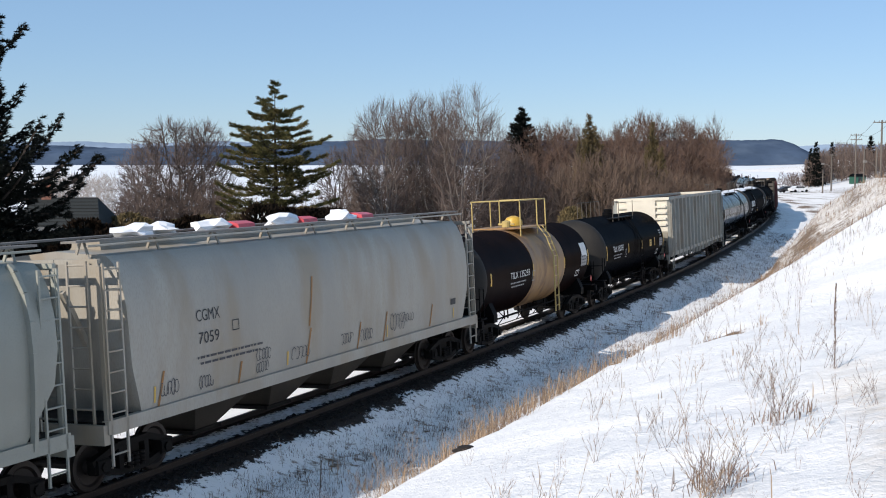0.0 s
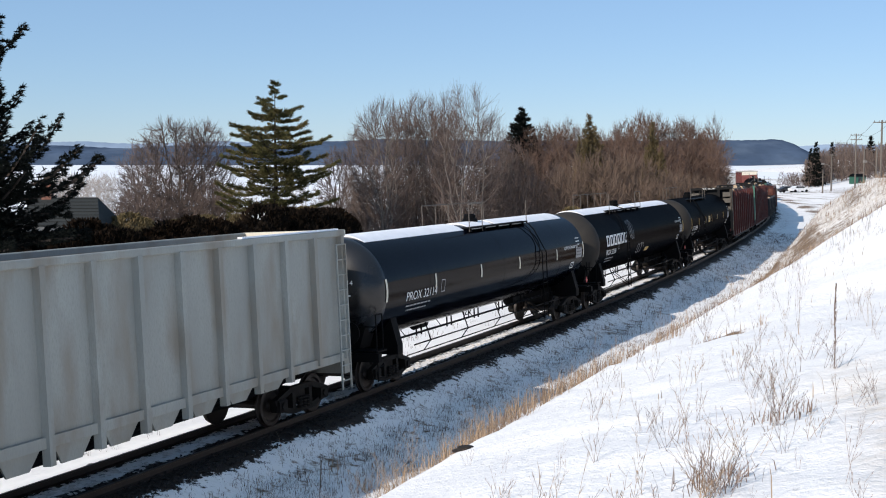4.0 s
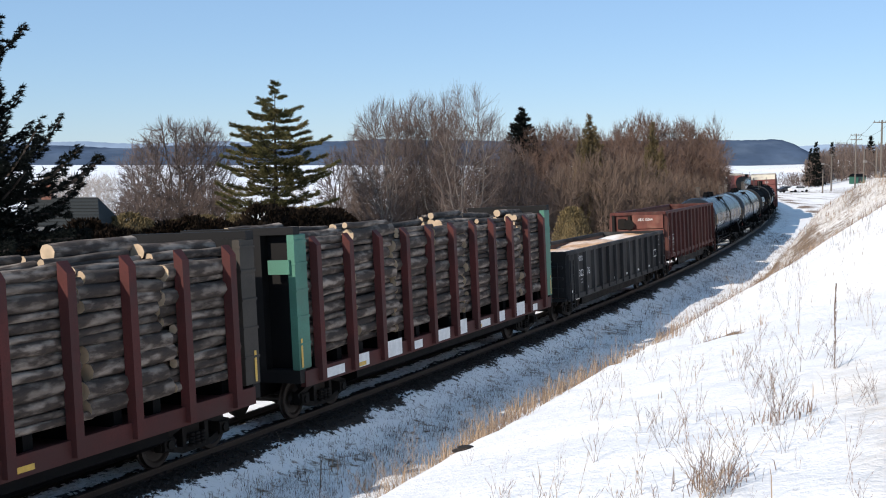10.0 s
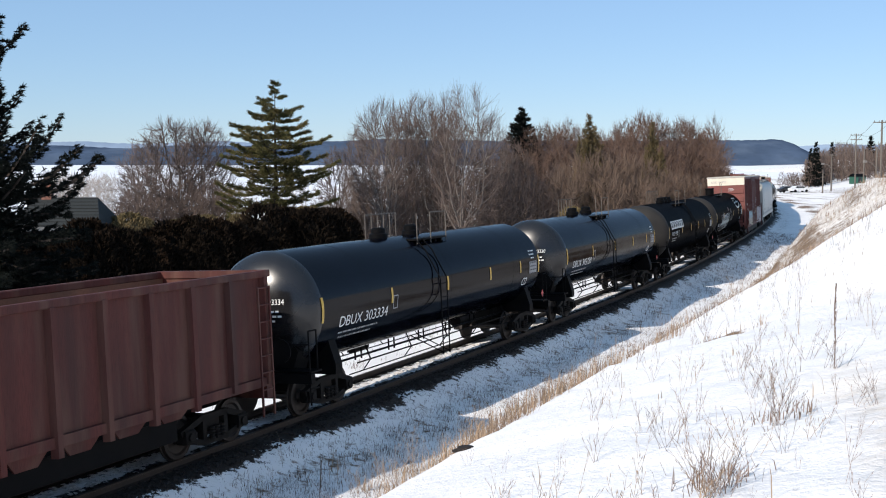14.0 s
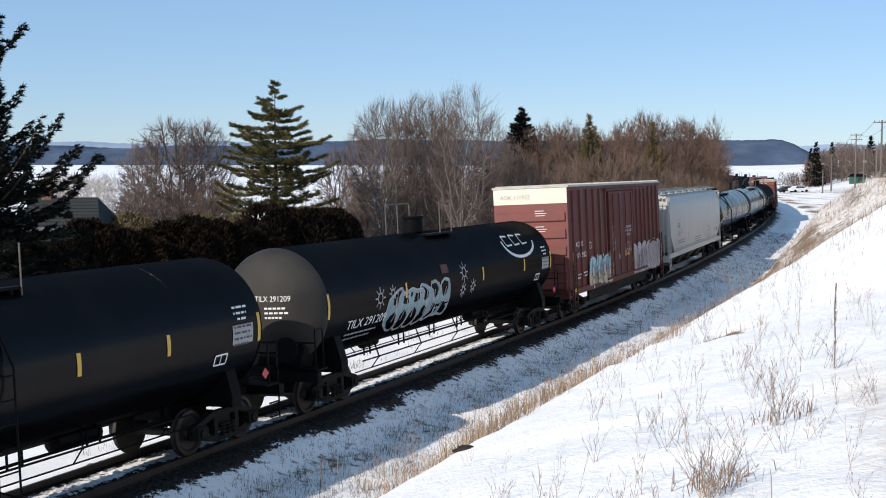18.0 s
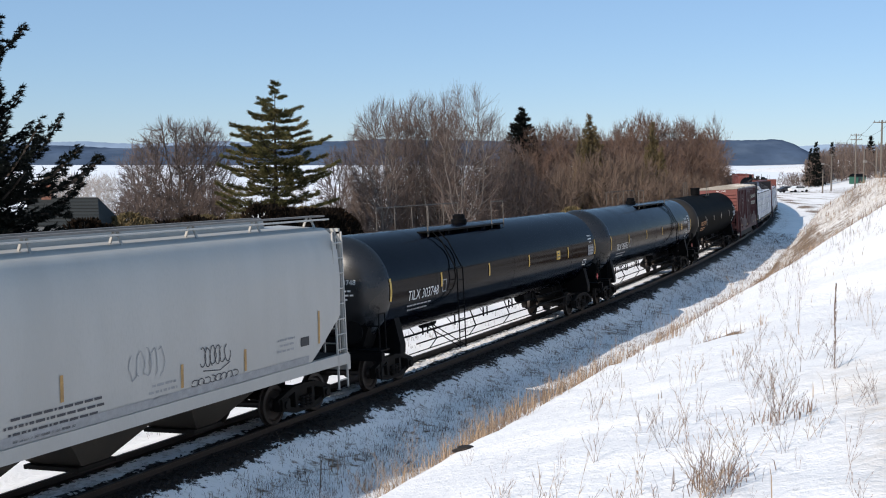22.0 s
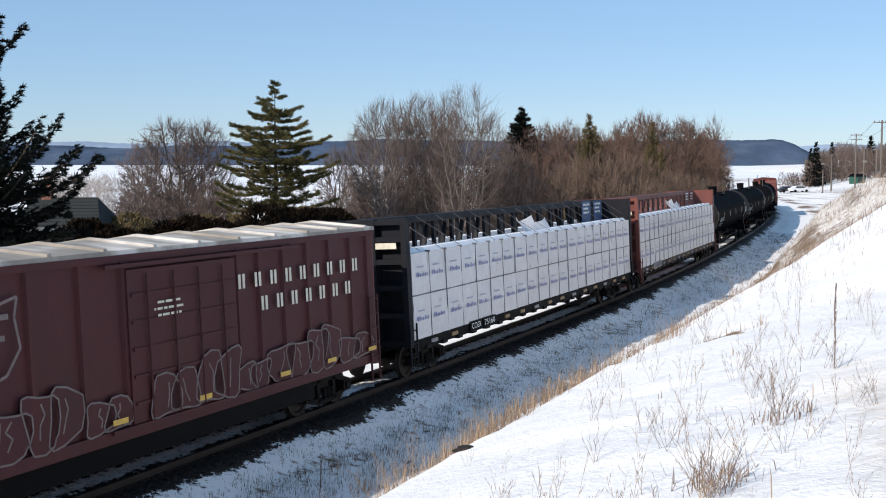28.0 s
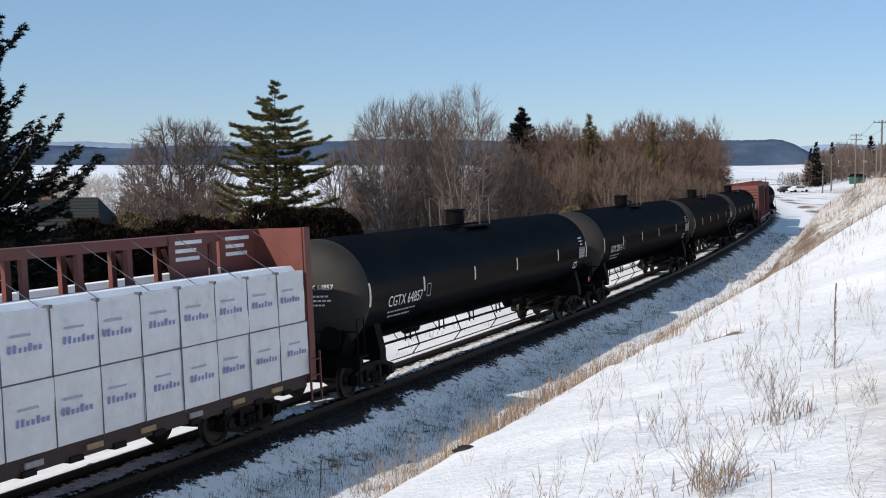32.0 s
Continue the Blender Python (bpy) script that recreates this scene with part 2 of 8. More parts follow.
SAWDUST = material("tan_wood_chips", (0.56, 0.33, 0.18), 0.95, vary=0.35, scale=2.5, fine=18, bump=0.8, tint=(0.82, 0.80, 0.78), tint_amount=0.9, tint_scale=0.32)
RUSTIN = material("rusty_inner_plate", (0.16, 0.075, 0.045), 0.85, vary=0.4, scale=1.5, fine=20, bump=0.2)
BARK = material("grey_log_bark", (0.088, 0.062, 0.047), 0.95, vary=0.7, scale=3.0, fine=14, bump=0.7, tint=(0.40, 0.33, 0.27), tint_amount=0.8, tint_scale=3.2, stretch=(0.6, 1.7, 1.7), per_object=0.6)
LOGEND = material("pale_cut_log_end", (0.52, 0.39, 0.26), 0.85, vary=0.3, scale=5, fine=20, bump=0.2, per_object=0.6)
GRAFBLUE = material("sky_blue_spray_paint", (0.30, 0.52, 0.60), 0.5, vary=0.3, scale=2, bump=0.0, tint=(0.10, 0.25, 0.32), tint_amount=0.6, tint_scale=2)
GRAFTAN = material("tan_spray_paint", (0.45, 0.38, 0.26), 0.5, vary=0.2, scale=2, bump=0.0)
GRAFGREY = material("lilac_grey_spray_paint", (0.42, 0.38, 0.40), 0.5, vary=0.35, scale=3, bump=0.0)
GRAFPALE = material("pale_pink_spray_paint", (0.52, 0.44, 0.47), 0.5, vary=0.25, scale=3, bump=0.0)
AMBERSTRIP = material("aged_amber_strip", (0.42, 0.24, 0.07), 0.45, vary=0.3, scale=6, bump=0.0)
GRAFTEAL = material("dull_teal_spray_paint", (0.19, 0.31, 0.34), 0.5, vary=0.3, scale=2, bump=0.0)
GRAFDARK = material("dark_spray_paint", (0.045, 0.045, 0.055), 0.5, vary=0.3, scale=3, bump=0.0)
TWIG = material("grey_brown_twigs", (0.135, 0.098, 0.083), 0.9, vary=0.35, scale=0.6, fine=10, bump=0.0)
TWIGRED = material("reddish_brown_twigs", (0.150, 0.092, 0.067), 0.9, vary=0.35, scale=0.6, fine=10, bump=0.0)
BARKRED = material("brown_thicket_bark", (0.15, 0.105, 0.08), 0.95, vary=0.4, scale=2, fine=20, bump=0.3)
TWIGTAN = material("tan_willow_twigs", (0.155, 0.105, 0.076), 0.9, vary=0.3, scale=0.6, fine=10, bump=0.0)
TWIGPALE = material("pale_willow_twigs", (0.42, 0.37, 0.33), 0.9, vary=0.25, scale=0.6, fine=10, bump=0.0)
TRUNK = material("tree_bark", (0.19, 0.16, 0.14), 0.95, vary=0.5, scale=2, fine=20, bump=0.5, stretch=(1, 1, 0.3))
DARKTRUNK = material("dark_tree_bark", (0.085, 0.065, 0.055), 0.95, vary=0.4, scale=2, fine=20, bump=0.4, stretch=(1, 1, 0.3))
CONIFERBARK = material("dark_conifer_bark", (0.045, 0.034, 0.027), 0.95, vary=0.5, scale=2, fine=20, bump=0.5, stretch=(1, 1, 0.3))
NEEDLE = material("pine_needles", (0.115, 0.108, 0.042), 0.8, vary=0.45, scale=0.8, fine=6, bump=0.0, spec=0.15, tint=(0.21, 0.155, 0.065), tint_amount=0.7)
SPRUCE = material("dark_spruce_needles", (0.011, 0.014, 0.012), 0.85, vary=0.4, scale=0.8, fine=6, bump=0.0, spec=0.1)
# Foliage base kept near black: the tree shade on the hedge is coloured in.
CEDAR = material("shade_darkened_cedar_foliage", (0.0105, 0.0072, 0.0045), 0.85, vary=0.5, scale=0.8, fine=6, bump=0.0, spec=0.1, tint=(0.034, 0.018, 0.009), tint_amount=0.6)
CEDARTAN = material("winter_brown_cedar", (0.15, 0.108, 0.045), 0.8, vary=0.45, scale=0.7, fine=6, bump=0.0, tint=(0.045, 0.045, 0.018), tint_amount=0.6)
GRASS = material("dry_tan_grass", (0.33, 0.235, 0.155), 0.85, vary=0.35, scale=1.5, fine=12, bump=0.0)
WEEDPALE = material("bleached_weed_stems", (0.27, 0.2, 0.165), 0.9, vary=0.35, scale=1.5, fine=12, bump=0.0)
WEED = material("dry_brown_weed", (0.17, 0.115, 0.085), 0.9, vary=0.4, scale=1.5, fine=12, bump=0.0)
# Distance haze is put into the base colours of both ridges.
HILL = material("haze_blue_wooded_hill", (0.065, 0.095, 0.148), 0.95, vary=0.3, scale=0.004, fine=0.03, bump=0.0, tint=(0.12, 0.16, 0.22), tint_amount=0.5, tint_scale=0.006, spec=0.0)
HILLPALE = material("haze_pale_ridge", (0.26, 0.34, 0.45), 0.95, vary=0.2, scale=0.003, fine=0.02, bump=0.0, spec=0.0)
SHINGLE = material("grey_green_shingles", (0.02, 0.023, 0.022), 0.85, vary=0.3, scale=1.2, fine=14, bump=0.3)
SIDING = material("pale_house_siding", (0.45, 0.43, 0.40), 0.8, vary=0.15, scale=1, fine=14, bump=0.1)
BRICK = material("chimney_brick", (0.22, 0.10, 0.07), 0.9, vary=0.35, scale=5, fine=20, bump=0.3)
POLE = material("weathered_pole_wood", (0.14, 0.12, 0.10), 0.9, vary=0.3, scale=1.5, fine=20, bump=0.2, stretch=(1, 1, 0.2))
WIRE = material("overhead_wire", (0.03, 0.03, 0.03), 0.6, bump=0.0)
SHEDGREEN = material("green_shed_paint", (0.02, 0.09, 0.06), 0.6, vary=0.2, scale=2, bump=0.05)
CARWHITE = material("white_car_paint", (0.70, 0.71, 0.72), 0.25, vary=0.05, bump=0.0)
CARDARK = material("dark_car_paint", (0.03, 0.03, 0.035), 0.25, vary=0.1, bump=0.0)
GLASS = material("dark_window_glass", (0.02, 0.025, 0.03), 0.08, vary=0.1, bump=0.0)
# Stone lowered past its own tone to hold shade along the train.
ROCK = material("shade_darkened_stone", (0.014, 0.0098, 0.0078), 0.9, vary=0.4, scale=5, fine=25, bump=0.5)
GALV = material("galvanised_handrail", (0.22, 0.20, 0.18), 0.6, 0.2, vary=0.3, scale=4, bump=0.05)


# ---------------------------------------------------------------- mesh building
class Shape:
    """Collects the vertices and faces of one mesh."""

    def __init__(self):
        self.v, self.f = [], []

    def add(self, verts, faces):
        n = len(self.v)
        self.v.extend(verts)
        self.f.extend([tuple(i + n for i in f) for f in faces])
        return self

    def box(self, x0, x1, y0, y1, z0, z1, chamfer=0.0):
        if chamfer:
            c = chamfer
            prof = [(y0 + c, z0), (y1 - c, z0), (y1, z0 + c), (y1, z1 - c), (y1 - c, z1), (y0 + c, z1), (y0, z1 - c), (y0, z0 + c)]
            return self.prism(prof, x0, x1)
        v = [(x, y, z) for x in (x0, x1) for y in (y0, y1) for z in (z0, z1)]
        return self.add(v, [(0, 1, 3, 2), (4, 6, 7, 5), (0, 4, 5, 1), (2, 3, 7, 6), (0, 2, 6, 4), (1, 5, 7, 3)])

    def prism(self, profile, x0, x1, cap=True):
        """A profile of (y, z) drawn along x."""
        n = len(profile)
        v = [(x, y, z) for x in (x0, x1) for y, z in profile]
        f = [(i, (i + 1) % n, n + (i + 1) % n, n + i) for i in range(n)]
        if cap:
            f += [tuple(range(n - 1, -1, -1)), tuple(range(n, 2 * n))]
        return self.add(v, f)

    def tube(self, p0, p1, r0, r1=None, n=6, cap=True):
        r1 = r0 if r1 is None else r1
        a, b = Vector(p0), Vector(p1)
        d = b - a
        if d.length < 1e-6:
            return self
        q = d.to_track_quat("Z", "Y")
        ring = [(math.cos(2 * math.pi * i / n), math.sin(2 * math.pi * i / n)) for i in range(n)]
        v = [tuple(a + q @ Vector((c * r0, s * r0, 0))) for c, s in ring] + [tuple(b + q @ Vector((c * r1, s * r1, 0))) for c, s in ring]
        f = [(i, (i + 1) % n, n + (i + 1) % n, n + i) for i in range(n)]
        if cap:
            f += [tuple(range(n - 1, -1, -1)), tuple(range(n, 2 * n))]
        return self.add(v, f)

    def path(self, points, r, n=6):
        for a, b in zip(points[:-1], points[1:]):
            self.tube(a, b, r, n=n)
        return self

    def lathe(self, profile, cy, cz, n=32):
        """A profile of (x, r) turned about the line along x through (cy, cz)."""
        k = len(profile)
        v = [(x, cy + r * math.sin(2 * math.pi * j / n), cz + r * math.cos(2 * math.pi * j / n)) for x, r in profile for j in range(n)]
        f = [(i * n + j, i * n + (j + 1) % n, (i + 1) * n + (j + 1) % n, (i + 1) * n + j) for i in range(k - 1) for j in range(n)]
        f += [tuple(range(n - 1, -1, -1)), tuple((k - 1) * n + j for j in range(n))]
        return self.add(v, f)

    def beam(self, p0, p1, w, h):
        """A straight bar of w by h from p0 to p1."""
        a, b = Vector(p0), Vector(p1)
        q = (b - a).to_track_quat("X", "Z")
        v = [tuple(e + q @ Vector((0, sy * w / 2, sz * h / 2))) for e in (a, b) for sy, sz in ((-1, -1), (1, -1), (1, 1), (-1, 1))]
        return self.add(v, [(3, 2, 1, 0), (4, 5, 6, 7), (0, 1, 5, 4), (1, 2, 6, 5), (2, 3, 7, 6), (3, 0, 4, 7)])

    def mesh(self, name):
        me = bpy.data.meshes.new(name)
        me.from_pydata(self.v, [], self.f)
        me.update()
        return me


def smooth_mesh(me, angle=35):
    me.shade_smooth()
    me.set_sharp_from_angle(angle=radians(angle))


def part(name, shape, mat, parent=None, label="", smooth=False, at=None, kind=""):
    me = shape.mesh(name) if isinstance(shape, Shape) else shape
    if isinstance(shape, Shape):
        me.materials.append(mat)
        if smooth:
            smooth_mesh(me)
    ob = new(name, me)
    if parent is not None:
        ob.parent = parent
    if at is not None:
        ob.matrix_basis = at
    if label or kind:
        tagged(ob, label, kind=kind)
    return ob


def thing(name, label, category, group="", kind="", at=None):
    ob = new(name)
    ob.empty_display_size = 0.3
    if at is not None:
        ob.matrix_basis = at
    return tagged(ob, label, category, group, kind)


# ---------------------------------------------------------------- the railway line
GRADE = -0.004054
SPEED, SLOWING = 13.654, -0.02527
CANT = 3.0  # degrees by which the track leans into the bend
LEAN = math.tan(math.radians(CANT))
STEP = 0.5
LINE_S = np.arange(-480, 720, STEP)
BENDS = ((-40, 0.000272), (30, 0.001885), (60, 0.00073), (90, 0.001792), (120, 0.000596), (150, 0.000882), (220, 0.00147), (260, 0.0012), (330, 0.0004))
_k = np.interp(LINE_S, [b[0] for b in BENDS], [b[1] for b in BENDS])
_k[LINE_S < -40] = 0.0
LINE_H = np.concatenate([[0], np.cumsum((_k[1:] + _k[:-1]) / 2 * STEP)])
_zero = int(np.argmin(abs(LINE_S + 0)))
LINE_H = LINE_H - LINE_H[_zero] + 1.066761
_mid = (LINE_H[1:] + LINE_H[:-1]) / 2
LINE_X = np.concatenate([[0], np.cumsum(np.cos(_mid) * STEP)])
LINE_Y = np.concatenate([[0], np.cumsum(np.sin(_mid) * STEP)])
LINE_X, LINE_Y = LINE_X - LINE_X[_zero] + (-28.6575), LINE_Y - LINE_Y[_zero] + (-21.7010)


def line_at(s):
    """x, y, z and heading of the line at s metres; the near side is to the right of the heading."""
    return (float(np.interp(s, LINE_S, LINE_X)), float(np.interp(s, LINE_S, LINE_Y)), rail_z(s), float(np.interp(s, LINE_S, LINE_H)))


def rail_z(s):
    return GRADE * min(max(s, -60.0), 230.0)


def line_point(s, q, dz=0.0):
    x, y, z, h = line_at(s)
    return (x + math.sin(h) * q, y - math.cos(h) * q, z + dz)


def along(t):
    """How far the train has come at t seconds, counted from 16 s."""
    u = t - 16
    return SPEED * u + SLOWING * u * u / 2 - 0.4


# ---------------------------------------------------------------- ground
def sstep(a, b, x):
    u = np.clip((x - a) / (b - a), 0, 1)
    return u * u * (3 - 2 * u)


def wave(x, y, seed=0.0):
    """Soft pseudo-random relief between about -1 and 1."""
    return (np.sin(x * 1.0 + 1.3 * np.sin(y * 0.7 + seed)) + np.sin(y * 1.13 + 1.7 * np.sin(x * 0.61 + seed * 2)) + np.sin((x + y) * 0.73 + seed * 3)) / 3


_sel = (LINE_S > -80) & (LINE_S < 420)
_ss, _sx, _sy, _sh = (a[_sel][::6] for a in (LINE_S, LINE_X, LINE_Y, LINE_H))


def line_coords(x, y):
    """s and q of places on the ground."""
    x, y = np.asarray(x, float), np.asarray(y, float)
    shape = x.shape
    x, y = x.ravel(), y.ravel()
    s, q = np.empty_like(x), np.empty_like(x)
    for i in range(0, len(x), 20000):
        xs, ys = x[i:i + 20000, None], y[i:i + 20000, None]
        k = np.argmin((xs - _sx) ** 2 + (ys - _sy) ** 2, axis=1)
        dx, dy = xs[:, 0] - _sx[k], ys[:, 0] - _sy[k]
        s[i:i + 20000] = _ss[k] + dx * np.cos(_sh[k]) + dy * np.sin(_sh[k])
        q[i:i + 20000] = dx * np.sin(_sh[k]) - dy * np.cos(_sh[k])
    return s.reshape(shape), q.reshape(shape)


LAKE_Z = -2.0


def ground_z(x, y, rough=True):
    x, y = np.asarray(x, float), np.asarray(y, float)
    s, q = line_coords(x, y)
    bed = GRADE * np.clip(s, -60, 230)
    a = np.abs(q)
    z = -0.17 - 0.33 * sstep(1.3, 2.6, a) - 0.12 * sstep(2.6, 5, a)
    z = z + LEAN * np.clip(q, -1.5, 1.5) * (1 - sstep(1.5, 3.0, a))
    # near side: a bank up to the road where the viewer stands
    steep = 0.68 + 0.62 * sstep(84, 110, s)
    slope = -0.62 + steep * (q - 4.9)
    slope = np.where(q < 6.2, -0.62 + steep * np.clip(q - 4.5, 0, 9) ** 2 / 3.4, slope)
    shelf = 2.85 + (q - 10) * 0.24
    near = np.where(q > 10, shelf, slope)
    near = np.minimum(near, 4.5)
    # further on the bank is steeper and ends in a nose, with open ground beyond it
    soft = 1 - 0.5 * sstep(82, 105, s)
    far = np.minimum(np.where(slope > 3.2, 3.2 + soft * (slope - 3.2), slope), 5.2)
    nose = sstep(120, 148, s + 0.8 * (q - 8))
    far = far * (1 - nose) + np.minimum(-0.62 + 0.10 * (q - 4.5), 2.0) * nose
    w = sstep(50, 66, s)
    bank = near * (1 - w) + far * w
    bank = bank - 0.35 * np.exp(-((q - 10) / 1.1) ** 2) * (1 - w) * 0.35
    z = np.where(q > 4.5, np.maximum(bank, z), z)
    # far side: flat, then down to the lake
    z = z - 2.2 * sstep(45, 170, -q)
    dist, az = np.hypot(x, y), np.degrees(np.arctan2(x, y))
    land = sstep(17.0, 19.5, az) * (az < 120)
    z = np.where(q > -20, z - 2.2 * sstep(290, 380, dist) * (1 - land), z)
    z = z + land * (8 * sstep(260, 520, dist) + 10 * sstep(19.5, 30, az) * sstep(150, 330, dist))
    z = np.where((dist > 600) & (land < 0.5), -3.2, z)
    if rough:
        amp = sstep(1.8, 4.0, a) * (1 - sstep(200, 400, dist))
        z = z + amp * (0.10 * wave(x * 0.55, y * 0.55) + 0.045 * wave(x * 1.7, y * 1.9, 2.0) + 0.02 * wave(x * 5.1, y * 4.7, 4.0))
        z = z + 0.022 * wave(x * 2.9 + 0.8 * y, y * 6.3, 8.0) * sstep(9.0, 11.0, q) * (1 - sstep(30, 60, dist))
        z = z - 0.16 * np.exp(-((s - 51.0) / 0.8) ** 2 - ((q - 11.3) / 0.45) ** 2)
        z = z + 0.012 * wave(x * 9, y * 11, 1.0) * (a > 0.9) + 0.012 * wave(x * 17, y * 15, 6.0)
    return z + bed


def spaced(edges):
    """Grid lines: (from, to, step) stretches."""
    out = []
    for a, b, st in edges:
        out.extend(np.arange(a, b, st))
    return np.array(sorted(set(np.round(out, 4))))


def build_ground():
    gx = spaced([(-4800, -800, 500), (-800, -200, 60), (-200, -60, 10), (-60, -14, 1.2), (-14, 14, 0.24), (14, 40, 0.5), (40, 80, 1.2), (80, 300, 10), (300, 900, 60), (900, 4900, 500)])
    gy = spaced([(-700, -100, 100), (-100, -8, 8), (-8, 2, 1), (2, 40, 0.24), (40, 90, 0.6), (90, 200, 1.5), (200, 420, 10), (420, 900, 60), (900, 4900, 500)])
    X, Y = np.meshgrid(gx, gy)
    Z = ground_z(X, Y)
    s, q = line_coords(X, Y)
    nx, ny = len(gx), len(gy)
    me = bpy.data.meshes.new("ground")
    co = np.stack([X.ravel(), Y.ravel(), Z.ravel()], 1)
    idx = np.arange(nx * ny).reshape(ny, nx)
    quads = np.stack([idx[:-1, :-1], idx[:-1, 1:], idx[1:, 1:], idx[1:, :-1]], -1).reshape(-1, 4)
    me.vertices.add(len(co))
    me.vertices.foreach_set("co", co.ravel())
    me.loops.add(quads.size)
    me.loops.foreach_set("vertex_index", quads.ravel().astype(np.int32))
    me.polygons.add(len(quads))
    me.polygons.foreach_set("loop_start", np.arange(0, quads.size, 4, dtype=np.int32))
    me.update(calc_edges=True)
    me.shade_smooth()
    # bare earth on the steep bank and in the ditch; ballast beside the rails, darkened for the train's shade
    n1, n2 = wave(X * 0.35, Y * 0.3, 3), wave(X * 1.2, Y * 1.1, 5)
    soil = 0.38 * np.exp(-((q - 2.6) / 1.3) ** 2) + (0.22 + 0.28 * sstep(60, 72, s)) * np.exp(-((q - 6.5) / 1.8) ** 2) * (0.6 + 0.6 * n1) + 0.07 * n2
    n3 = wave(s * 0.22, q * 2.6 + 0.25 * s, 1)
    soil = np.where(q > 9.0, soil * 0.5 + 0.06, soil)
    soil = soil + 0.60 * sstep(64, 92, s) * sstep(5.2, 6.5, q) * (0.45 + 0.75 * n3)
    soil = soil + 1.0 * np.exp(-((s - 51.0) / 0.7) ** 2 - ((q - 11.35) / 0.28) ** 2)
    grime = 0.75 * sstep(0.0, 0.5, X - 0.9 - 0.22 * Y + 0.25 * n2) * (1 - sstep(10, 14, np.hypot(X, Y))) + 0.9 * sstep(66, 90, s) * (1 - sstep(130, 150, s)) * sstep(4.5, 7, q)
    edge = q + 0.14 * n2 + 0.2 * wave(X * 3.1, Y * 2.7, 2)
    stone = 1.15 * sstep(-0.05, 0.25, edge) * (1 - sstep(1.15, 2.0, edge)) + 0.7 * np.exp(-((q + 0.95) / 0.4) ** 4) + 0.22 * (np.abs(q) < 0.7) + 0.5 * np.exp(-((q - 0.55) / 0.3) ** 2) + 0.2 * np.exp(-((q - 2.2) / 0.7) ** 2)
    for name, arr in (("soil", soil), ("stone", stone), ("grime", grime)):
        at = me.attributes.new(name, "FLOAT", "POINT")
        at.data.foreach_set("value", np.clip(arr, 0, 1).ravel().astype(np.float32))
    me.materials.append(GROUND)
    tagged(new("ground", me), "snow-covered bank and lineside ground with bare dry patches", "ground", kind="structure")


build_ground()
part("frozen_lake", Shape().add([(-4700, 120, LAKE_Z), (4700, 120, LAKE_Z), (4700, 4700, LAKE_Z), (-4700, 4700, LAKE_Z)], [(0, 1, 2, 3)]), LAKE)
tagged(bpy.data.objects["frozen_lake"], "wide frozen lake covered with white snow", "lake", kind="structure")


def build_rail(q):
    prof = [(-0.075, -0.17), (0.075, -0.17), (0.075, -0.155), (0.012, -0.13), (0.012, -0.04), (0.037, -0.03), (0.037, -0.004), (0.028, 0.0),
            (-0.028, 0.0), (-0.037, -0.004), (-0.037, -0.03), (-0.012, -0.04), (-0.012, -0.13), (-0.075, -0.155)]
    sh, n = Shape(), len(prof)
    stations = [-300, -200, -120, -60, -20] + list(np.arange(10, 260, 3.0)) + list(np.arange(260, 560, 20.0))
    for k, s in enumerate(stations):
        x, y, z, h = line_at(s)
        for dq, dz in prof:
            sh.v.append((x + math.sin(h) * (q + dq), y - math.cos(h) * (q + dq), z + dz + LEAN * (q + dq)))
        if k:
            for i in range(n):
                j = (i + 1) % n
                sh.f.append(((k - 1) * n + i, k * n + i, k * n + j, (k - 1) * n + j))
    return part("rail", sh, RAIL, TRACK)


TRACK = thing("railway_track", "single railway line with worn brown rails in snow", "railway track", kind="structure")
for q in (0.7525, -0.7525):
    build_rail(q)


# ---------------------------------------------------------------- lettering and flat marks
def flat(y):
    return lambda x, z: y


def drum(r, zc, off=0.012):
    return lambda x, z: -(math.sqrt(max(0.0, r * r - (z - zc) ** 2)) + off)


_words = {}


def lettering(body, x0, z0, width, height, mat, parent, surf, name="lettering", label="", end=False):
    """Painted words on the near side (or, with end, on the leading end at x = surf)."""
    if body not in _words:
        cu = bpy.data.curves.new("words", "FONT")
        cu.body, cu.resolution_u = body, 3
        ob = bpy.data.objects.new("words", cu)
        scene.collection.objects.link(ob)
        me = bpy.data.meshes.new_from_object(ob.evaluated_get(bpy.context.evaluated_depsgraph_get()))
        co = np.empty(len(me.vertices) * 3)
        me.vertices.foreach_get("co", co)
        _words[body] = (co.reshape(-1, 3)[:, :2].copy(), [tuple(p.vertices) for p in me.polygons])
        bpy.data.objects.remove(ob)
        bpy.data.curves.remove(cu)
        bpy.data.meshes.remove(me)
    co, faces = _words[body]
    lo, hi = co.min(0), co.max(0)
    uv = (co - lo) / np.maximum(hi - lo, 1e-6)
    sh = Shape()
    if end:
        face = surf if callable(surf) else lambda y, z: surf
        sh.v = [(face(-(x0 + u * width), z0 + w * height), -(x0 + u * width), z0 + w * height) for u, w in uv]
    else:
        sh.v = [(x0 + u * width, surf(x0 + u * width, z0 + w * height), z0 + w * height) for u, w in uv]
    sh.f = list(faces)
    return part(name, sh, mat, parent, label)


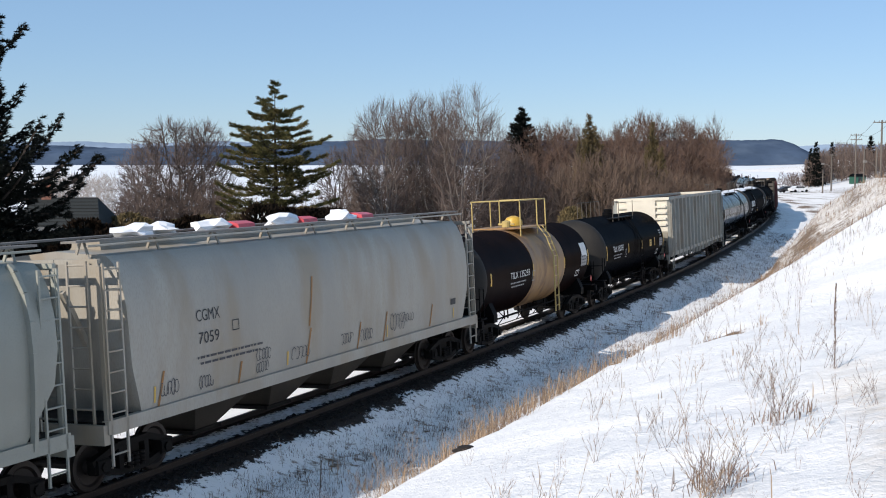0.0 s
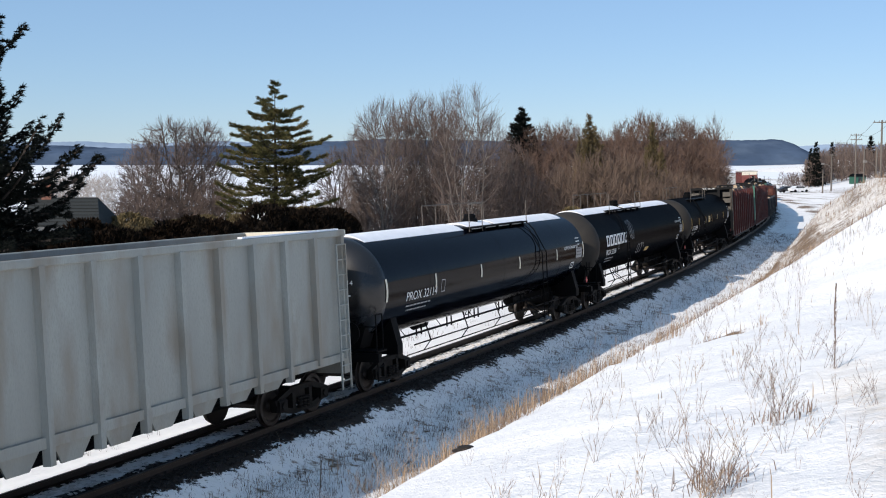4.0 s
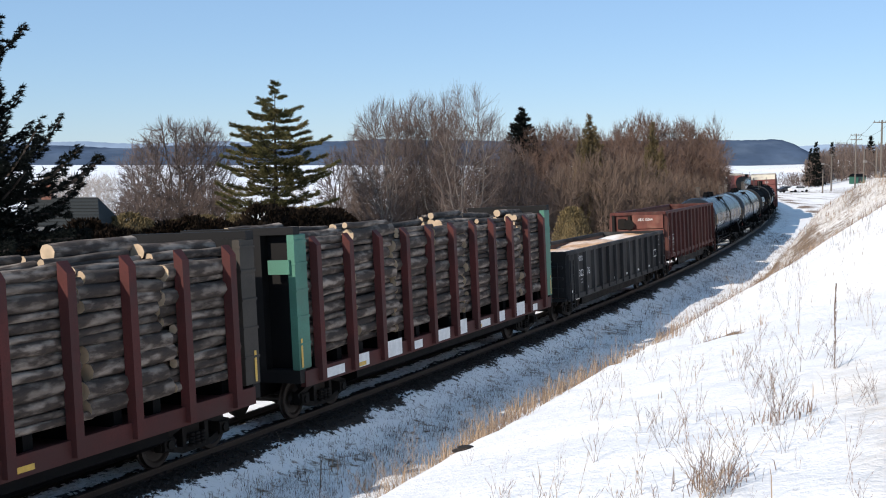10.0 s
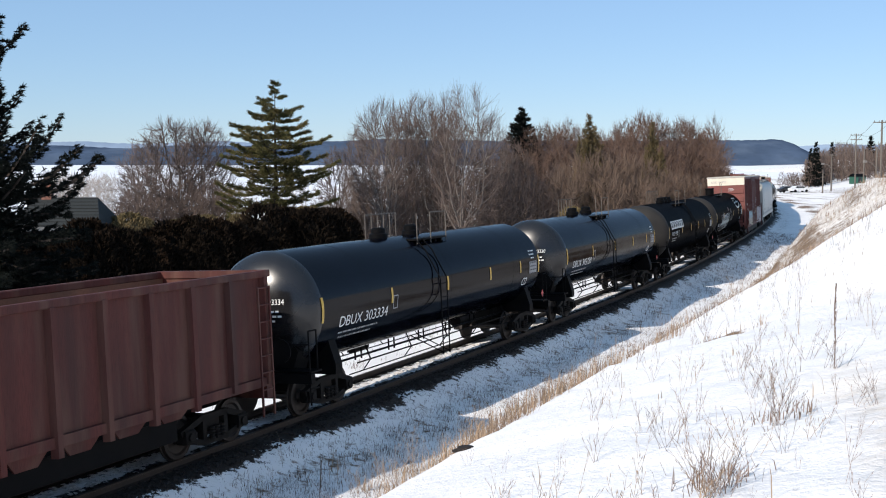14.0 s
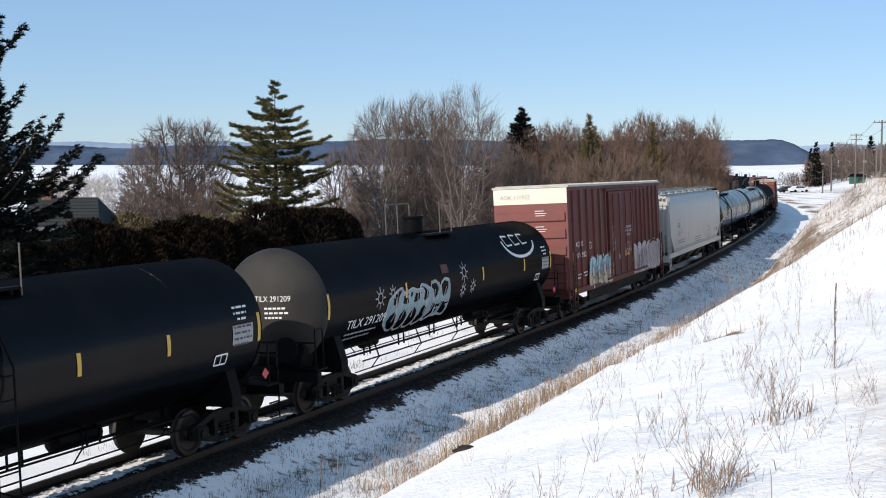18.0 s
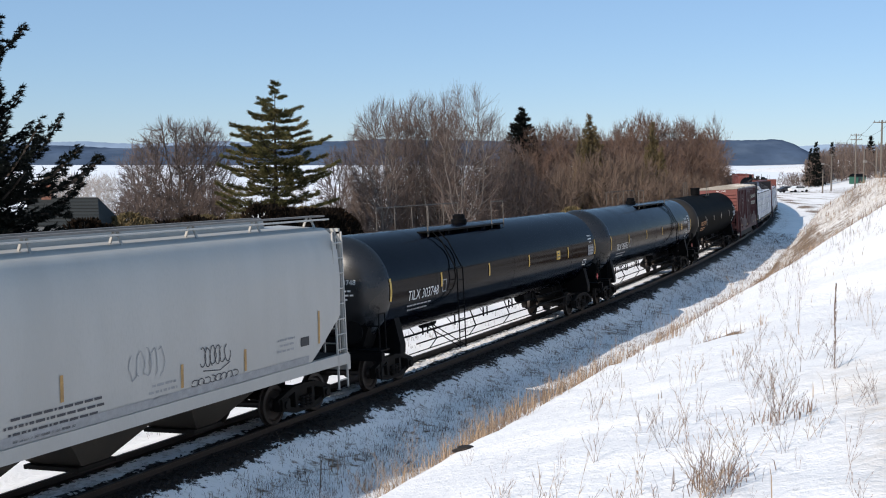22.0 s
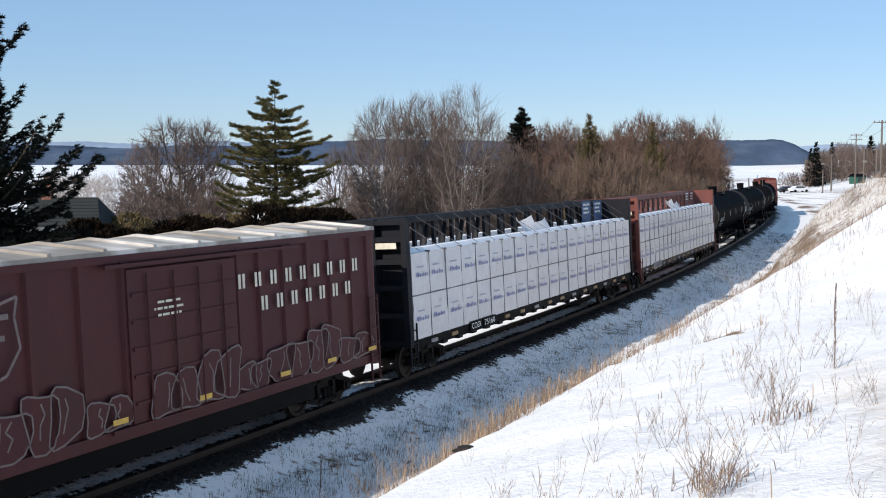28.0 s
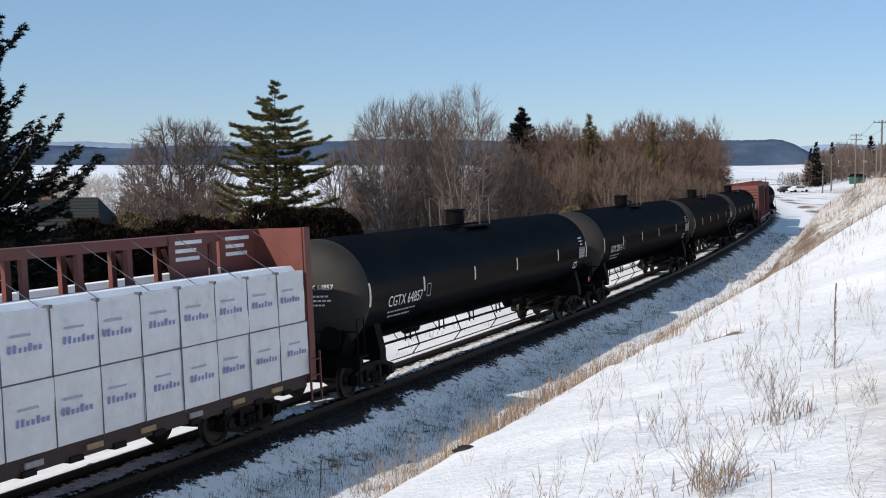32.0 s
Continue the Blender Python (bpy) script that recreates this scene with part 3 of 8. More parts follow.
def patch(sh, x0, x1, z0, z1, surf, n=3, slant=0.0):
    """A painted patch that follows the surface."""
    for i in range(n):
        a, b = z0 + (z1 - z0) * i / n, z0 + (z1 - z0) * (i + 1) / n
        sa, sb = slant * (a - z0), slant * (b - z0)
        sh.add([(x0 + sa, surf(x0, a), a), (x1 + sa, surf(x1, a), a), (x1 + sb, surf(x1, b), b), (x0 + sb, surf(x0, b), b)], [(0, 1, 2, 3)])
    return sh


def patch_part(name, mat, parent, x0, x1, z0, z1, surf, label="", n=3, slant=0.0):
    return part(name, patch(Shape(), x0, x1, z0, z1, surf, n, slant), mat, parent, label)


def fine_print(parent, x0, z1, lines, surf, mat=None, name="stencil_lines"):
    """Small unreadable stencil lines as plain bars: (offset, width) for each line."""
    sh = Shape()
    for i, (dx, w) in enumerate(lines):
        u = x0 + dx
        while u < x0 + dx + w - 0.02:
            k = min(0.05 + 0.05 * ((i * 7 + int(u * 17)) % 4), x0 + dx + w - u)
            patch(sh, u, u + k, z1 - i * 0.12 - 0.045, z1 - i * 0.12, surf, 1)
            u += k + 0.04
    return part(name, sh, mat or WHITE, parent, kind="stuff")


def outline(sh, pts, surf, w):
    """A painted line through (x, z) points."""
    for (xa, za), (xb, zb) in zip(pts[:-1], pts[1:]):
        d = math.hypot(xb - xa, zb - za) or 1
        nx, nz = -(zb - za) / d * w / 2, (xb - xa) / d * w / 2
        q = [(xa - nx, za - nz), (xb - nx, zb - nz), (xb + nx, zb + nz), (xa + nx, za + nz)]
        sh.add([(x, surf(x, z), z) for x, z in q], [(0, 1, 2, 3)])
    return sh


def scribble(parent, x0, z0, w, h, surf, mat, seed, strokes=5, width=0.03, name="graffiti"):
    rnd, sh = random.Random(seed), Shape()
    for k in range(strokes):
        cx, pts = x0 + w * (k + 0.5) / strokes, []
        a0, turn = rnd.uniform(0, 6.28), rnd.choice((-1, 1)) * rnd.uniform(3.5, 6.5)
        for i in range(11):
            a = a0 + turn * i / 10
            pts.append((cx + math.cos(a) * w / strokes * rnd.uniform(0.45, 0.75), z0 + h / 2 + math.sin(a) * h * rnd.uniform(0.35, 0.5)))
        outline(sh, pts, surf, width)
    return part(name, sh, mat, parent, "scrawled spray-paint tag", kind="stuff")


def bubble_piece(parent, x0, z0, w, h, surf, fill, edge, seed, letters=5, name="graffiti", low=None, halo=None):
    """Fat spray-painted forms with dark outlines."""
    rnd = random.Random(seed)
    fillsh, lowsh, edgesh, holesh = Shape(), Shape(), Shape(), Shape()
    back = lambda x, z: surf(x, z) - 0.004
    for k in range(letters):
        cx, cw = x0 + w * (k + 0.5) / letters, w / letters * 0.72
        lean = rnd.uniform(-0.12, 0.22)
        ring = []
        for i in range(16):
            a = 2 * math.pi * i / 16
            rr = 1 + 0.16 * math.sin(3 * a + seed + k)
            zz = math.copysign(abs(math.sin(a)) ** 0.6, math.sin(a)) * h / 2 * rr
            xx = math.copysign(abs(math.cos(a)) ** 0.6, math.cos(a)) * cw * rr + lean * zz
            ring.append((cx + xx, z0 + h / 2 + zz))
        for i in range(16):
            (xa, za), (xb, zb) = ring[i], ring[(i + 1) % 16]
            tgt = lowsh if (low and za + zb < 2 * z0 + h * 0.8) else fillsh
            tgt.add([(x, surf(x, z), z) for x, z in ((cx, z0 + h / 2), (xa, za), (xb, zb))], [(0, 1, 2)])
        outline(edgesh, ring + ring[:1], back, 0.035)
        if halo:
            # a pale hole ringed in dark, and a heavy inner stroke
            hz, hw, hh = z0 + h * (0.36 if k % 2 else 0.52), cw * 0.24, h * (0.17 if k % 2 else 0.24)
            oval = [(cx + lean * hh * math.sin(a) + hw * math.cos(a), hz + hh * math.sin(a)) for a in np.linspace(0, 2 * math.pi, 13)]
            for pa, pb in zip(oval[:-1], oval[1:]):
                holesh.add([(x, surf(x, z) - 0.002, z) for x, z in ((cx, hz), pa, pb)], [(0, 1, 2)])
            outline(edgesh, oval, back, 0.05)
            outline(edgesh, [(cx - cw * 0.5, z0 + h * 0.08), (cx - cw * 0.2, z0 + h * 0.3), (cx - cw * 0.42, z0 + h * 0.55), (cx - cw * 0.1, z0 + h * 0.95)], back, 0.06)
            for j in range(4):
                ang, rr = rnd.uniform(0.2, 2.9) if j else rnd.uniform(3.4, 6.0), rnd.uniform(0.05, 0.13)
                bx, bz = cx + cw * 0.95 * math.cos(ang), z0 + h / 2 + h * 0.53 * math.sin(ang)
                disc = [(bx + rr * math.cos(a), bz + rr * math.sin(a)) for a in np.linspace(0, 2 * math.pi, 11)]
                for pa, pb in zip(disc[:-1], disc[1:]):
                    holesh.add([(x, surf(x, z) + 0.004, z) for x, z in ((bx, bz), pa, pb)], [(0, 1, 2)])
        else:
            mid = [(cx + rnd.uniform(-0.25, 0.25) * cw, z0 + h * f) for f in (0.2, 0.45, 0.62, 0.82)]
            outline(edgesh, mid, back, 0.035)
    g = part(name, fillsh, fill, parent, "large spray-painted lettering shapes", kind="stuff")
    if low:
        part("graffiti_fill", lowsh, low, g)
    if halo:
        part("graffiti_blobs", holesh, halo, g)
    part("graffiti_outline", edgesh, edge, g)
    return g


# ---------------------------------------------------------------- running gear
AXLE, WHEEL_R = 0.89, 0.457


def wheelset_mesh():
    sh = Shape()
    for sgn in (-1, 1):
        prof = [(0.66, 0.10), (0.665, 0.2), (0.69, 0.40), (0.685, 0.485), (0.715, 0.485), (0.725, 0.46), (0.80, 0.45), (0.81, 0.37), (0.77, 0.33), (0.76, 0.16), (0.83, 0.13), (0.83, 0.07)]
        prof = [(sgn * x, r) for x, r in prof]
        sh.lathe(prof if sgn > 0 else prof[::-1], 0, 0, 24)
    sh.lathe([(-1.12, 0.05), (-1.12, 0.075), (-0.6, 0.085), (0.6, 0.085), (1.12, 0.075), (1.12, 0.05)], 0, 0, 10)
    sh.v = [(-y, x, z) for x, y, z in sh.v]
    me = sh.mesh("wheelset")
    me.materials.append(WHEEL)
    smooth_mesh(me)
    return me


def side_frame_mesh():
    sh = Shape()
    for p, q in (((-1.12, 0.54), (-0.44, 0.75)), ((-0.44, 0.75), (0.44, 0.75)), ((0.44, 0.75), (1.12, 0.54)),
                 ((-1.08, 0.42), (-0.40, 0.25)), ((-0.40, 0.25), (0.40, 0.25)), ((0.40, 0.25), (1.08, 0.42)),
                 ((-0.36, 0.25), (-0.36, 0.75)), ((0.36, 0.25), (0.36, 0.75))):
        sh.beam((p[0], 0, p[1]), (q[0], 0, q[1]), 0.14, 0.12)
    for x in (-AXLE, AXLE):
        sh.box(x - 0.16, x + 0.16, -0.13, 0.13, 0.33, 0.60, 0.03)
        sh.tube((x, -0.17, 0.457), (x, 0.17, 0.457), 0.09, n=10)
    for x in (-0.17, 0.0, 0.17):
        for i in range(4):
            sh.tube((x, -0.10, 0.28 + i * 0.07), (x, -0.10, 0.33 + i * 0.07), 0.062, n=8)
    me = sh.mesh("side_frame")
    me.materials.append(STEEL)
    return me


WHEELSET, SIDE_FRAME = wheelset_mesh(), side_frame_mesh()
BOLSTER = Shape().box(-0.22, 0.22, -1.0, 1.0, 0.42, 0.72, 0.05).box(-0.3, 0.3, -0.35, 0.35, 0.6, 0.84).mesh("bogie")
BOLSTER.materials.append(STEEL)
COUPLER = Shape().box(-0.55, 0.30, -0.09, 0.09, 0.76, 0.96, 0.03).box(0.2, 0.62, -0.15, 0.15, 0.70, 1.02, 0.05).mesh("coupler")
COUPLER.materials.append(STEEL)
wheels = []


def bogie(parent, x):
    b = part("bogie", BOLSTER, None, parent, at=pose(x, 0, 0))
    for y in (-1.0, 1.0):
        part("side_frame", SIDE_FRAME, None, b, at=pose(0, y, 0))
    for i, dx in enumerate((-AXLE, AXLE)):
        wheels.append((i, part("wheelset", WHEELSET, None, b, at=pose(dx, 0, WHEEL_R))))
    return b


Car = namedtuple("Car", "ob centre reach")
train = []


def wagon(name, label, category, s0, s1, reach, end, group="wagons of the goods train"):
    """An empty wagon between s0 and s1 (at 16 s): bogies at reach from its middle, couplers at end."""
    ob = thing(name, label, category, group)
    train.append(Car(ob, (s0 + s1) / 2, reach))
    for x in (-reach, reach):
        bogie(ob, x)
    for sgn in (-1, 1):
        part("coupler", COUPLER, None, ob, at=pose(sgn * end, 0, 0, 0, 0, 0 if sgn > 0 else 180))
    return ob


def ladder(parent, x, y, z0, z1, mat, along_x=True, w=0.42, r=0.018, name="ladder"):
    sh = Shape()
    dx, dy = (w / 2, 0) if along_x else (0, w / 2)
    for sg in (-1, 1):
        sh.box(x + sg * dx - 0.02, x + sg * dx + 0.02, y + sg * dy - 0.02, y + sg * dy + 0.02, z0, z1)
    z = z0 + 0.2
    while z < z1:
        sh.tube((x - dx, y - dy, z), (x + dx, y + dy, z), r, n=5)
        z += 0.36
    return part(name, sh, mat, parent)


# ---------------------------------------------------------------- tank wagons
def tank_car(s0, s1, r, zc, paint, label, mark="", mark_at=0.07, mark_w=2.0, mark_h=0.28, mark_z=-0.32, ink=None, top="cage", strip=None, panel=True,
             square=0.0, snow=False, words=(), strip_fr=(0.0, 0.18, 0.38, 0.58, 0.81, 1.0), rods=True, head_mark=True, railmat=None, cage=(-2.0, 2.0), rung=0.3, housing=(0.35,), head=None, box_at=(0.3, -0.35), guard=0.78, panel_size=(0.42, 0.32)):
    """A bogie tank wagon whose shell runs straight from s0 to s1."""
    ln = s1 - s0
    h, ink, strip = ln / 2, ink or WHITE, strip or YELLOW
    railmat = railmat or TOPRAIL
    ob = wagon("tank_car", label, "tank car", s0, s1, h - 0.75, h + 0.95)
    surf = drum(r, zc)
    deep = r * 0.5
    prof = [(-h - deep * math.cos(a), max(0.02, r * math.sin(a))) for a in np.linspace(0.02, math.pi / 2, 9)]
    prof += [(-h + 0.004, r), (-h * 0.333, r), (h * 0.333, r), (h - 0.004, r)]
    prof += [(h + deep * math.sin(a), max(0.02, r * math.cos(a))) for a in np.linspace(0, math.pi / 2 - 0.02, 9)]
    part("tank", Shape().lathe(prof[8:], 0, zc, 56), paint, ob, smooth=True)
    # The leading head takes the lighter, sunlit copy of the tank paint.
    part("tank_head", Shape().lathe(prof[:10], 0, zc, 56), head or (HEADSUNBLACK if paint is BLACK else HEADSUNDUST), ob, "domed end, sun and dust in its lighter colour", smooth=True)
    # welded seams
    for fx in (-0.34, 0.0, 0.34):
        part("weld_seam", Shape().lathe([(fx * ln - 0.03, r - 0.01), (fx * ln - 0.02, r + 0.006), (fx * ln + 0.02, r + 0.006), (fx * ln + 0.03, r - 0.01)], 0, zc, 40), paint, ob, smooth=True)
    bottom = zc - r
    for sg in (-1, 1):
        xb = sg * (h - 0.75)
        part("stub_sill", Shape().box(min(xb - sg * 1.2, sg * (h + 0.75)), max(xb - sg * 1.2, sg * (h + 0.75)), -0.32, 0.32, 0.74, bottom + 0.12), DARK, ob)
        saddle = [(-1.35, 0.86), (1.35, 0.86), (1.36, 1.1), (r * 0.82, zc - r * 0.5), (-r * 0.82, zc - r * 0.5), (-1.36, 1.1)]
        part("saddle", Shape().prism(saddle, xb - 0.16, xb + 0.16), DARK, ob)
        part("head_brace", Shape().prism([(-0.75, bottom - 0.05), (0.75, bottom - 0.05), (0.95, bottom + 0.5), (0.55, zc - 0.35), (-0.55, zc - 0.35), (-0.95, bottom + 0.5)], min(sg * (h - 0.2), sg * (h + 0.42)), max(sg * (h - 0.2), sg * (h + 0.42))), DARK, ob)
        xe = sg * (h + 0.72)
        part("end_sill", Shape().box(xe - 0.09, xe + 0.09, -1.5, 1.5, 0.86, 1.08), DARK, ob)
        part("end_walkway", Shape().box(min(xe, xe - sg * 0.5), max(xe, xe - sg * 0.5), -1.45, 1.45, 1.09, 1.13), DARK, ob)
        rail = Shape()
        for y in (-1.42, 1.42):
            rail.path([(xe, y, 0.35), (xe, y, 2.05), (xe - sg * 0.35, y, 2.05), (xe - sg * 0.35, y, 1.1)], 0.02, 5)
            rail.tube((xe, y, 0.42), (xe - sg * 0.38, y, 0.42), 0.02, n=5).tube((xe, y, 0.72), (xe - sg * 0.38, y, 0.72), 0.02, n=5)
        rail.tube((xe, -1.42, 1.75), (xe, 1.42, 1.75), 0.02, n=5)
        part("end_handrail", rail, DARK, ob)
        wheel = Shape().lathe([(-0.02, 0.26), (-0.02, 0.29), (0.02, 0.29), (0.02, 0.26)], 0, 0, 16)
        if sg < 0:
            part("brake_wheel", wheel, DARK, ob, at=pose(xe - 0.08, -0.7, 1.6))
    if rods:
        rod = Shape()
        for y in (-1.18, 1.18):
            rod.tube((-h + 2.0, y, 0.92), (h - 2.0, y, 0.92), 0.022, n=5)
            rod.tube((-h + 2.0, y * 0.8, 0.62), (h - 2.0, y * 0.8, 0.62), 0.018, n=5)
            for fx in np.linspace(-0.32, 0.32, 5):
                rod.tube((fx * ln, y, 0.9), (fx * ln + 0.3, y * 0.75, bottom + 0.2), 0.02, n=5)
                rod.tube((fx * ln, y, 0.92), (fx * ln, y * 0.8, 0.62), 0.016, n=5)
        part("brake_rigging", rod, DARK, ob)
        for fx in np.linspace(-0.3, 0.34, 6):
            for dx in (0, 0.34):
                part("pipe_hanger", Shape().box(fx * ln + dx - 0.014, fx * ln + dx + 0.014, -0.59, -0.55, bottom - 0.2, bottom + 0.1), DARK, ob)
        part("train_pipe", Shape().tube((-h + 1.2, -0.56, bottom - 0.12), (h - 1.2, -0.56, bottom - 0.12), 0.03, n=6), DARK, ob)
        part("brake_cylinder", Shape().lathe([(-0.45, 0.05), (-0.45, 0.16), (0.3, 0.16), (0.34, 0.05)], 0.2, bottom - 0.06, 12), DARK, ob, at=pose(-h * 0.38, 0, 0))
        part("air_reservoir", Shape().lathe([(-0.6, 0.05), (-0.55, 0.2), (0.55, 0.2), (0.6, 0.05)], -0.3, bottom - 0.02, 12), DARK, ob, at=pose(h * 0.42, 0, 0))
    zt = zc + r
    if top == "cage":
        xa, xb = cage
        py, zp = 0.82, zt - 0.14
        for y in (-1, 1):
            part("top_platform", Shape().box(xa, xb, *sorted((y * 0.3, y * py)), zp, zp + 0.05), DARK, ob)
            for x in np.linspace(xa + 0.3, xb - 0.3, 5):
                part("platform_bracket", Shape().box(x - 0.03, x + 0.03, *sorted((y * 0.7, y * 0.78)), zp - 0.22, zp), DARK, ob)
        near = (xa + 0.12, xb - 1.15, xb - 0.05) if rung < (xa + xb) / 2 else (xa + 0.05, xa + 1.15, xb - 0.12)
        for x in near:
            part("handrail_post", Shape().tube((x, -py, zp - 0.1), (x, -py, zp + guard), 0.016, n=5), railmat, ob)
        rail = Shape()
        i, j = (1, 2) if rung < (xa + xb) / 2 else (0, 1)
        rail.tube((near[i], -py, zp + guard), (near[j], -py, zp + guard), 0.016, n=5)
        part("top_handrail", rail, railmat, ob)
        rail = Shape()
        for x in np.linspace(xa + 0.1, xb - 0.1, 6):
            part("handrail_post", Shape().tube((x, py, zp), (x, py, zp + guard), 0.015, n=5), railmat, ob)
        rail.tube((xa + 0.1, py, zp + guard), (xb - 0.1, py, zp + guard), 0.015, n=5)
        part("top_handrail", rail, railmat, ob)
        for k, x in enumerate(housing):
            part("valve_housing", Shape().lathe([(0, 0.1), (0, 0.26), (0.14, 0.26), (0.17, 0.2), (0.28, 0.2), (0.32, 0.15), (0.32, 0.06)], 0, 0, 18), DARK, ob, at=Matrix.Translation((x, 0, zt - 0.03)) @ Euler((0, -math.pi / 2, 0)).to_matrix().to_4x4(), smooth=True)
    elif top == "small":
        part("top_platform", Shape().box(-0.75, 1.0, -0.72, 0.72, zt - 0.1, zt - 0.05), DARK, ob)
        part("valve_housing", Shape().lathe([(0, 0.1), (0, 0.3), (0.4, 0.3), (0.42, 0.34), (0.48, 0.34), (0.5, 0.1)], 0, 0, 20), DARK, ob, at=Matrix.Translation((-0.3, 0, zt)) @ Euler((0, -math.pi / 2, 0)).to_matrix().to_4x4(), smooth=True)
        rail = Shape()
        for y in (-0.7, 0.7):
            for x in (-0.7, 0.1, 0.95) if y > 0 else (0.1, 0.95):
                rail.tube((x, y, zt - 0.1), (x, y, zt + 0.85), 0.018, n=5)
            rail.tube((-0.7 if y > 0 else 0.1, y, zt + 0.85), (0.95, y, zt + 0.85), 0.018, n=5)
        part("top_handrail", rail, railmat, ob)
    if top == "cage":
        for y in (-1, 1):
            yy = y * (r + 0.12)
            la = Shape()
            for dx in (-0.22, 0.22):
                la.path([(dx + rung, yy, 0.5), (dx + rung, yy, zc + 0.2), (dx + rung, y * r * 0.78, zc + r * 0.72), (dx + rung, y * 0.82, zt - 0.1)], 0.02, 5)
            for z in np.arange(0.6, zc + 0.3, 0.38):
                la.tube((rung - 0.22, yy, z), (rung + 0.22, yy, z), 0.016, n=5)
            part("side_ladder", la, DARK, ob)
            br = Shape().tube((rung - 0.2, yy, 0.55), (rung - 1.0, y * 0.9, bottom + 0.1), 0.016, n=5).tube((rung + 0.2, yy, 0.55), (rung - 0.6, y * 0.9, bottom + 0.1), 0.016, n=5)
            part("ladder_brace", br, DARK, ob)
    if snow:
        for a, b in ((-h + 0.3, -1.6), (-0.9, 1.2), (1.5, h - 0.4)):
            prof2 = [(r * math.sin(t), zc + (r + 0.05 * math.cos(t * 2.6)) * math.cos(t)) for t in np.linspace(-0.5, 0.5, 9)]
            prof2 += [(r * 0.98 * math.sin(t), zc + r * 0.98 * math.cos(t)) for t in np.linspace(0.5, -0.5, 9)]
            part("snow_cap", Shape().prism(prof2[::-1], a, b), SNOW, ob, "patchy white snow along the top", smooth=True)
    for i, fr in enumerate(strip_fr):
        x = -h + fr * ln
        tall = 0.30 if fr in (0.0, 1.0) else 0.2
        patch_part("reflective_strip", strip, ob, x - 0.05, x + 0.05, zc - tall, zc + tall, surf, n=4)
    if mark:
        x = -h + mark_at * ln
        lettering(mark, x, zc + mark_z, mark_w, mark_h, ink, ob, surf, name="reporting_mark", label="painted wagon number")
        fine_print(ob, x + 0.05, zc + mark_z - 0.12, ((0, mark_w * 0.8), (0.1, mark_w * 0.65)), surf, ink if ink is not WHITE else GREYSTENCIL)
        frame_x, fz = x + mark_w + box_at[0], zc + box_at[1]
        sh = outline(Shape(), [(frame_x, fz), (frame_x + 0.24, fz), (frame_x + 0.24, fz + 0.33), (frame_x, fz + 0.33), (frame_x, fz)], surf, 0.025)
        part("stencil_box", sh, GREYSTENCIL, ob)
        if head_mark:
            dome = lambda y, z: -h - deep * math.sqrt(max(0.0, 1 - (y * y + (z - zc) ** 2) / (r * r))) - 0.014
            lettering(mark, -0.15, zc + 0.2, 0.9, 0.13, ink, ob, dome, name="head_mark", end=True)
            sh = Shape()
            for i, w in enumerate((0.55, 0.62, 0.45)):
                za, zb = zc + 0.02 - i * 0.11, zc + 0.065 - i * 0.11
                for j in range(5):
                    ya, yb = -0.1 - w * j / 5, -0.1 - w * (j + 0.75) / 5
                    sh.add([(dome(y, z), y, z) for y, z in ((ya, za), (ya, zb), (yb, zb), (yb, za))], [(0, 1, 2, 3)])
            part("head_stencil", sh, ink, ob, kind="stuff")
    if panel:
        x = h - 0.95
        patch_part("data_panel", GREYSTENCIL, ob, x, x + 0.72, zc - 0.28, zc + 0.12, surf, "faded grey data panel")
        fine_print(ob, x, zc + 0.5, ((0.1, 0.5), (0.1, 0.45), (0.2, 0.3)), surf, WHITE)
        fine_print(ob, x + 0.05, zc + 0.1, ((0, 0.6), (0, 0.55), (0, 0.62), (0, 0.5)), drum(r, zc, 0.02), GRAFDARK)
        x = h - 1.5
        sh = outline(Shape(), [(x, zc - 0.62), (x + 0.4, zc - 0.62), (x + 0.4, zc - 0.42), (x, zc - 0.42), (x, zc - 0.62)], drum(r, zc, 0.02), 0.035)
        outline(sh, [(x + 0.2, zc - 0.62), (x + 0.2, zc - 0.42)], drum(r, zc, 0.02), 0.03)
        part("service_box", sh, WHITE, ob)
        plac = Shape().add([(h + 0.2, -1.45, 1.26), (h + 0.33, -1.45, 1.39), (h + 0.2, -1.45, 1.52), (h + 0.07, -1.45, 1.39)], [(0, 1, 2, 3)])
        part("placard", plac, REDPLAC, ob, "small red and white hazard placard")
    if square:
        x = -h + square * ln
        patch_part("yellow_panel", YELLOW, ob, x, x + panel_size[0], zc - panel_size[1] / 2 - 0.02, zc + panel_size[1] / 2 - 0.02, surf, "yellow painted square")
        fine_print(ob, x + 0.06, zc + panel_size[1] / 2 - 0.1, ((0, panel_size[0] - 0.12), (0, panel_size[0] - 0.16)), drum(r, zc, 0.02), GRAFDARK)
    for body, fr, dz, w, hh in words:
        lettering(body, -h + fr * ln, zc + dz, w, hh, WHITE, ob, surf)
    return ob, surf, h


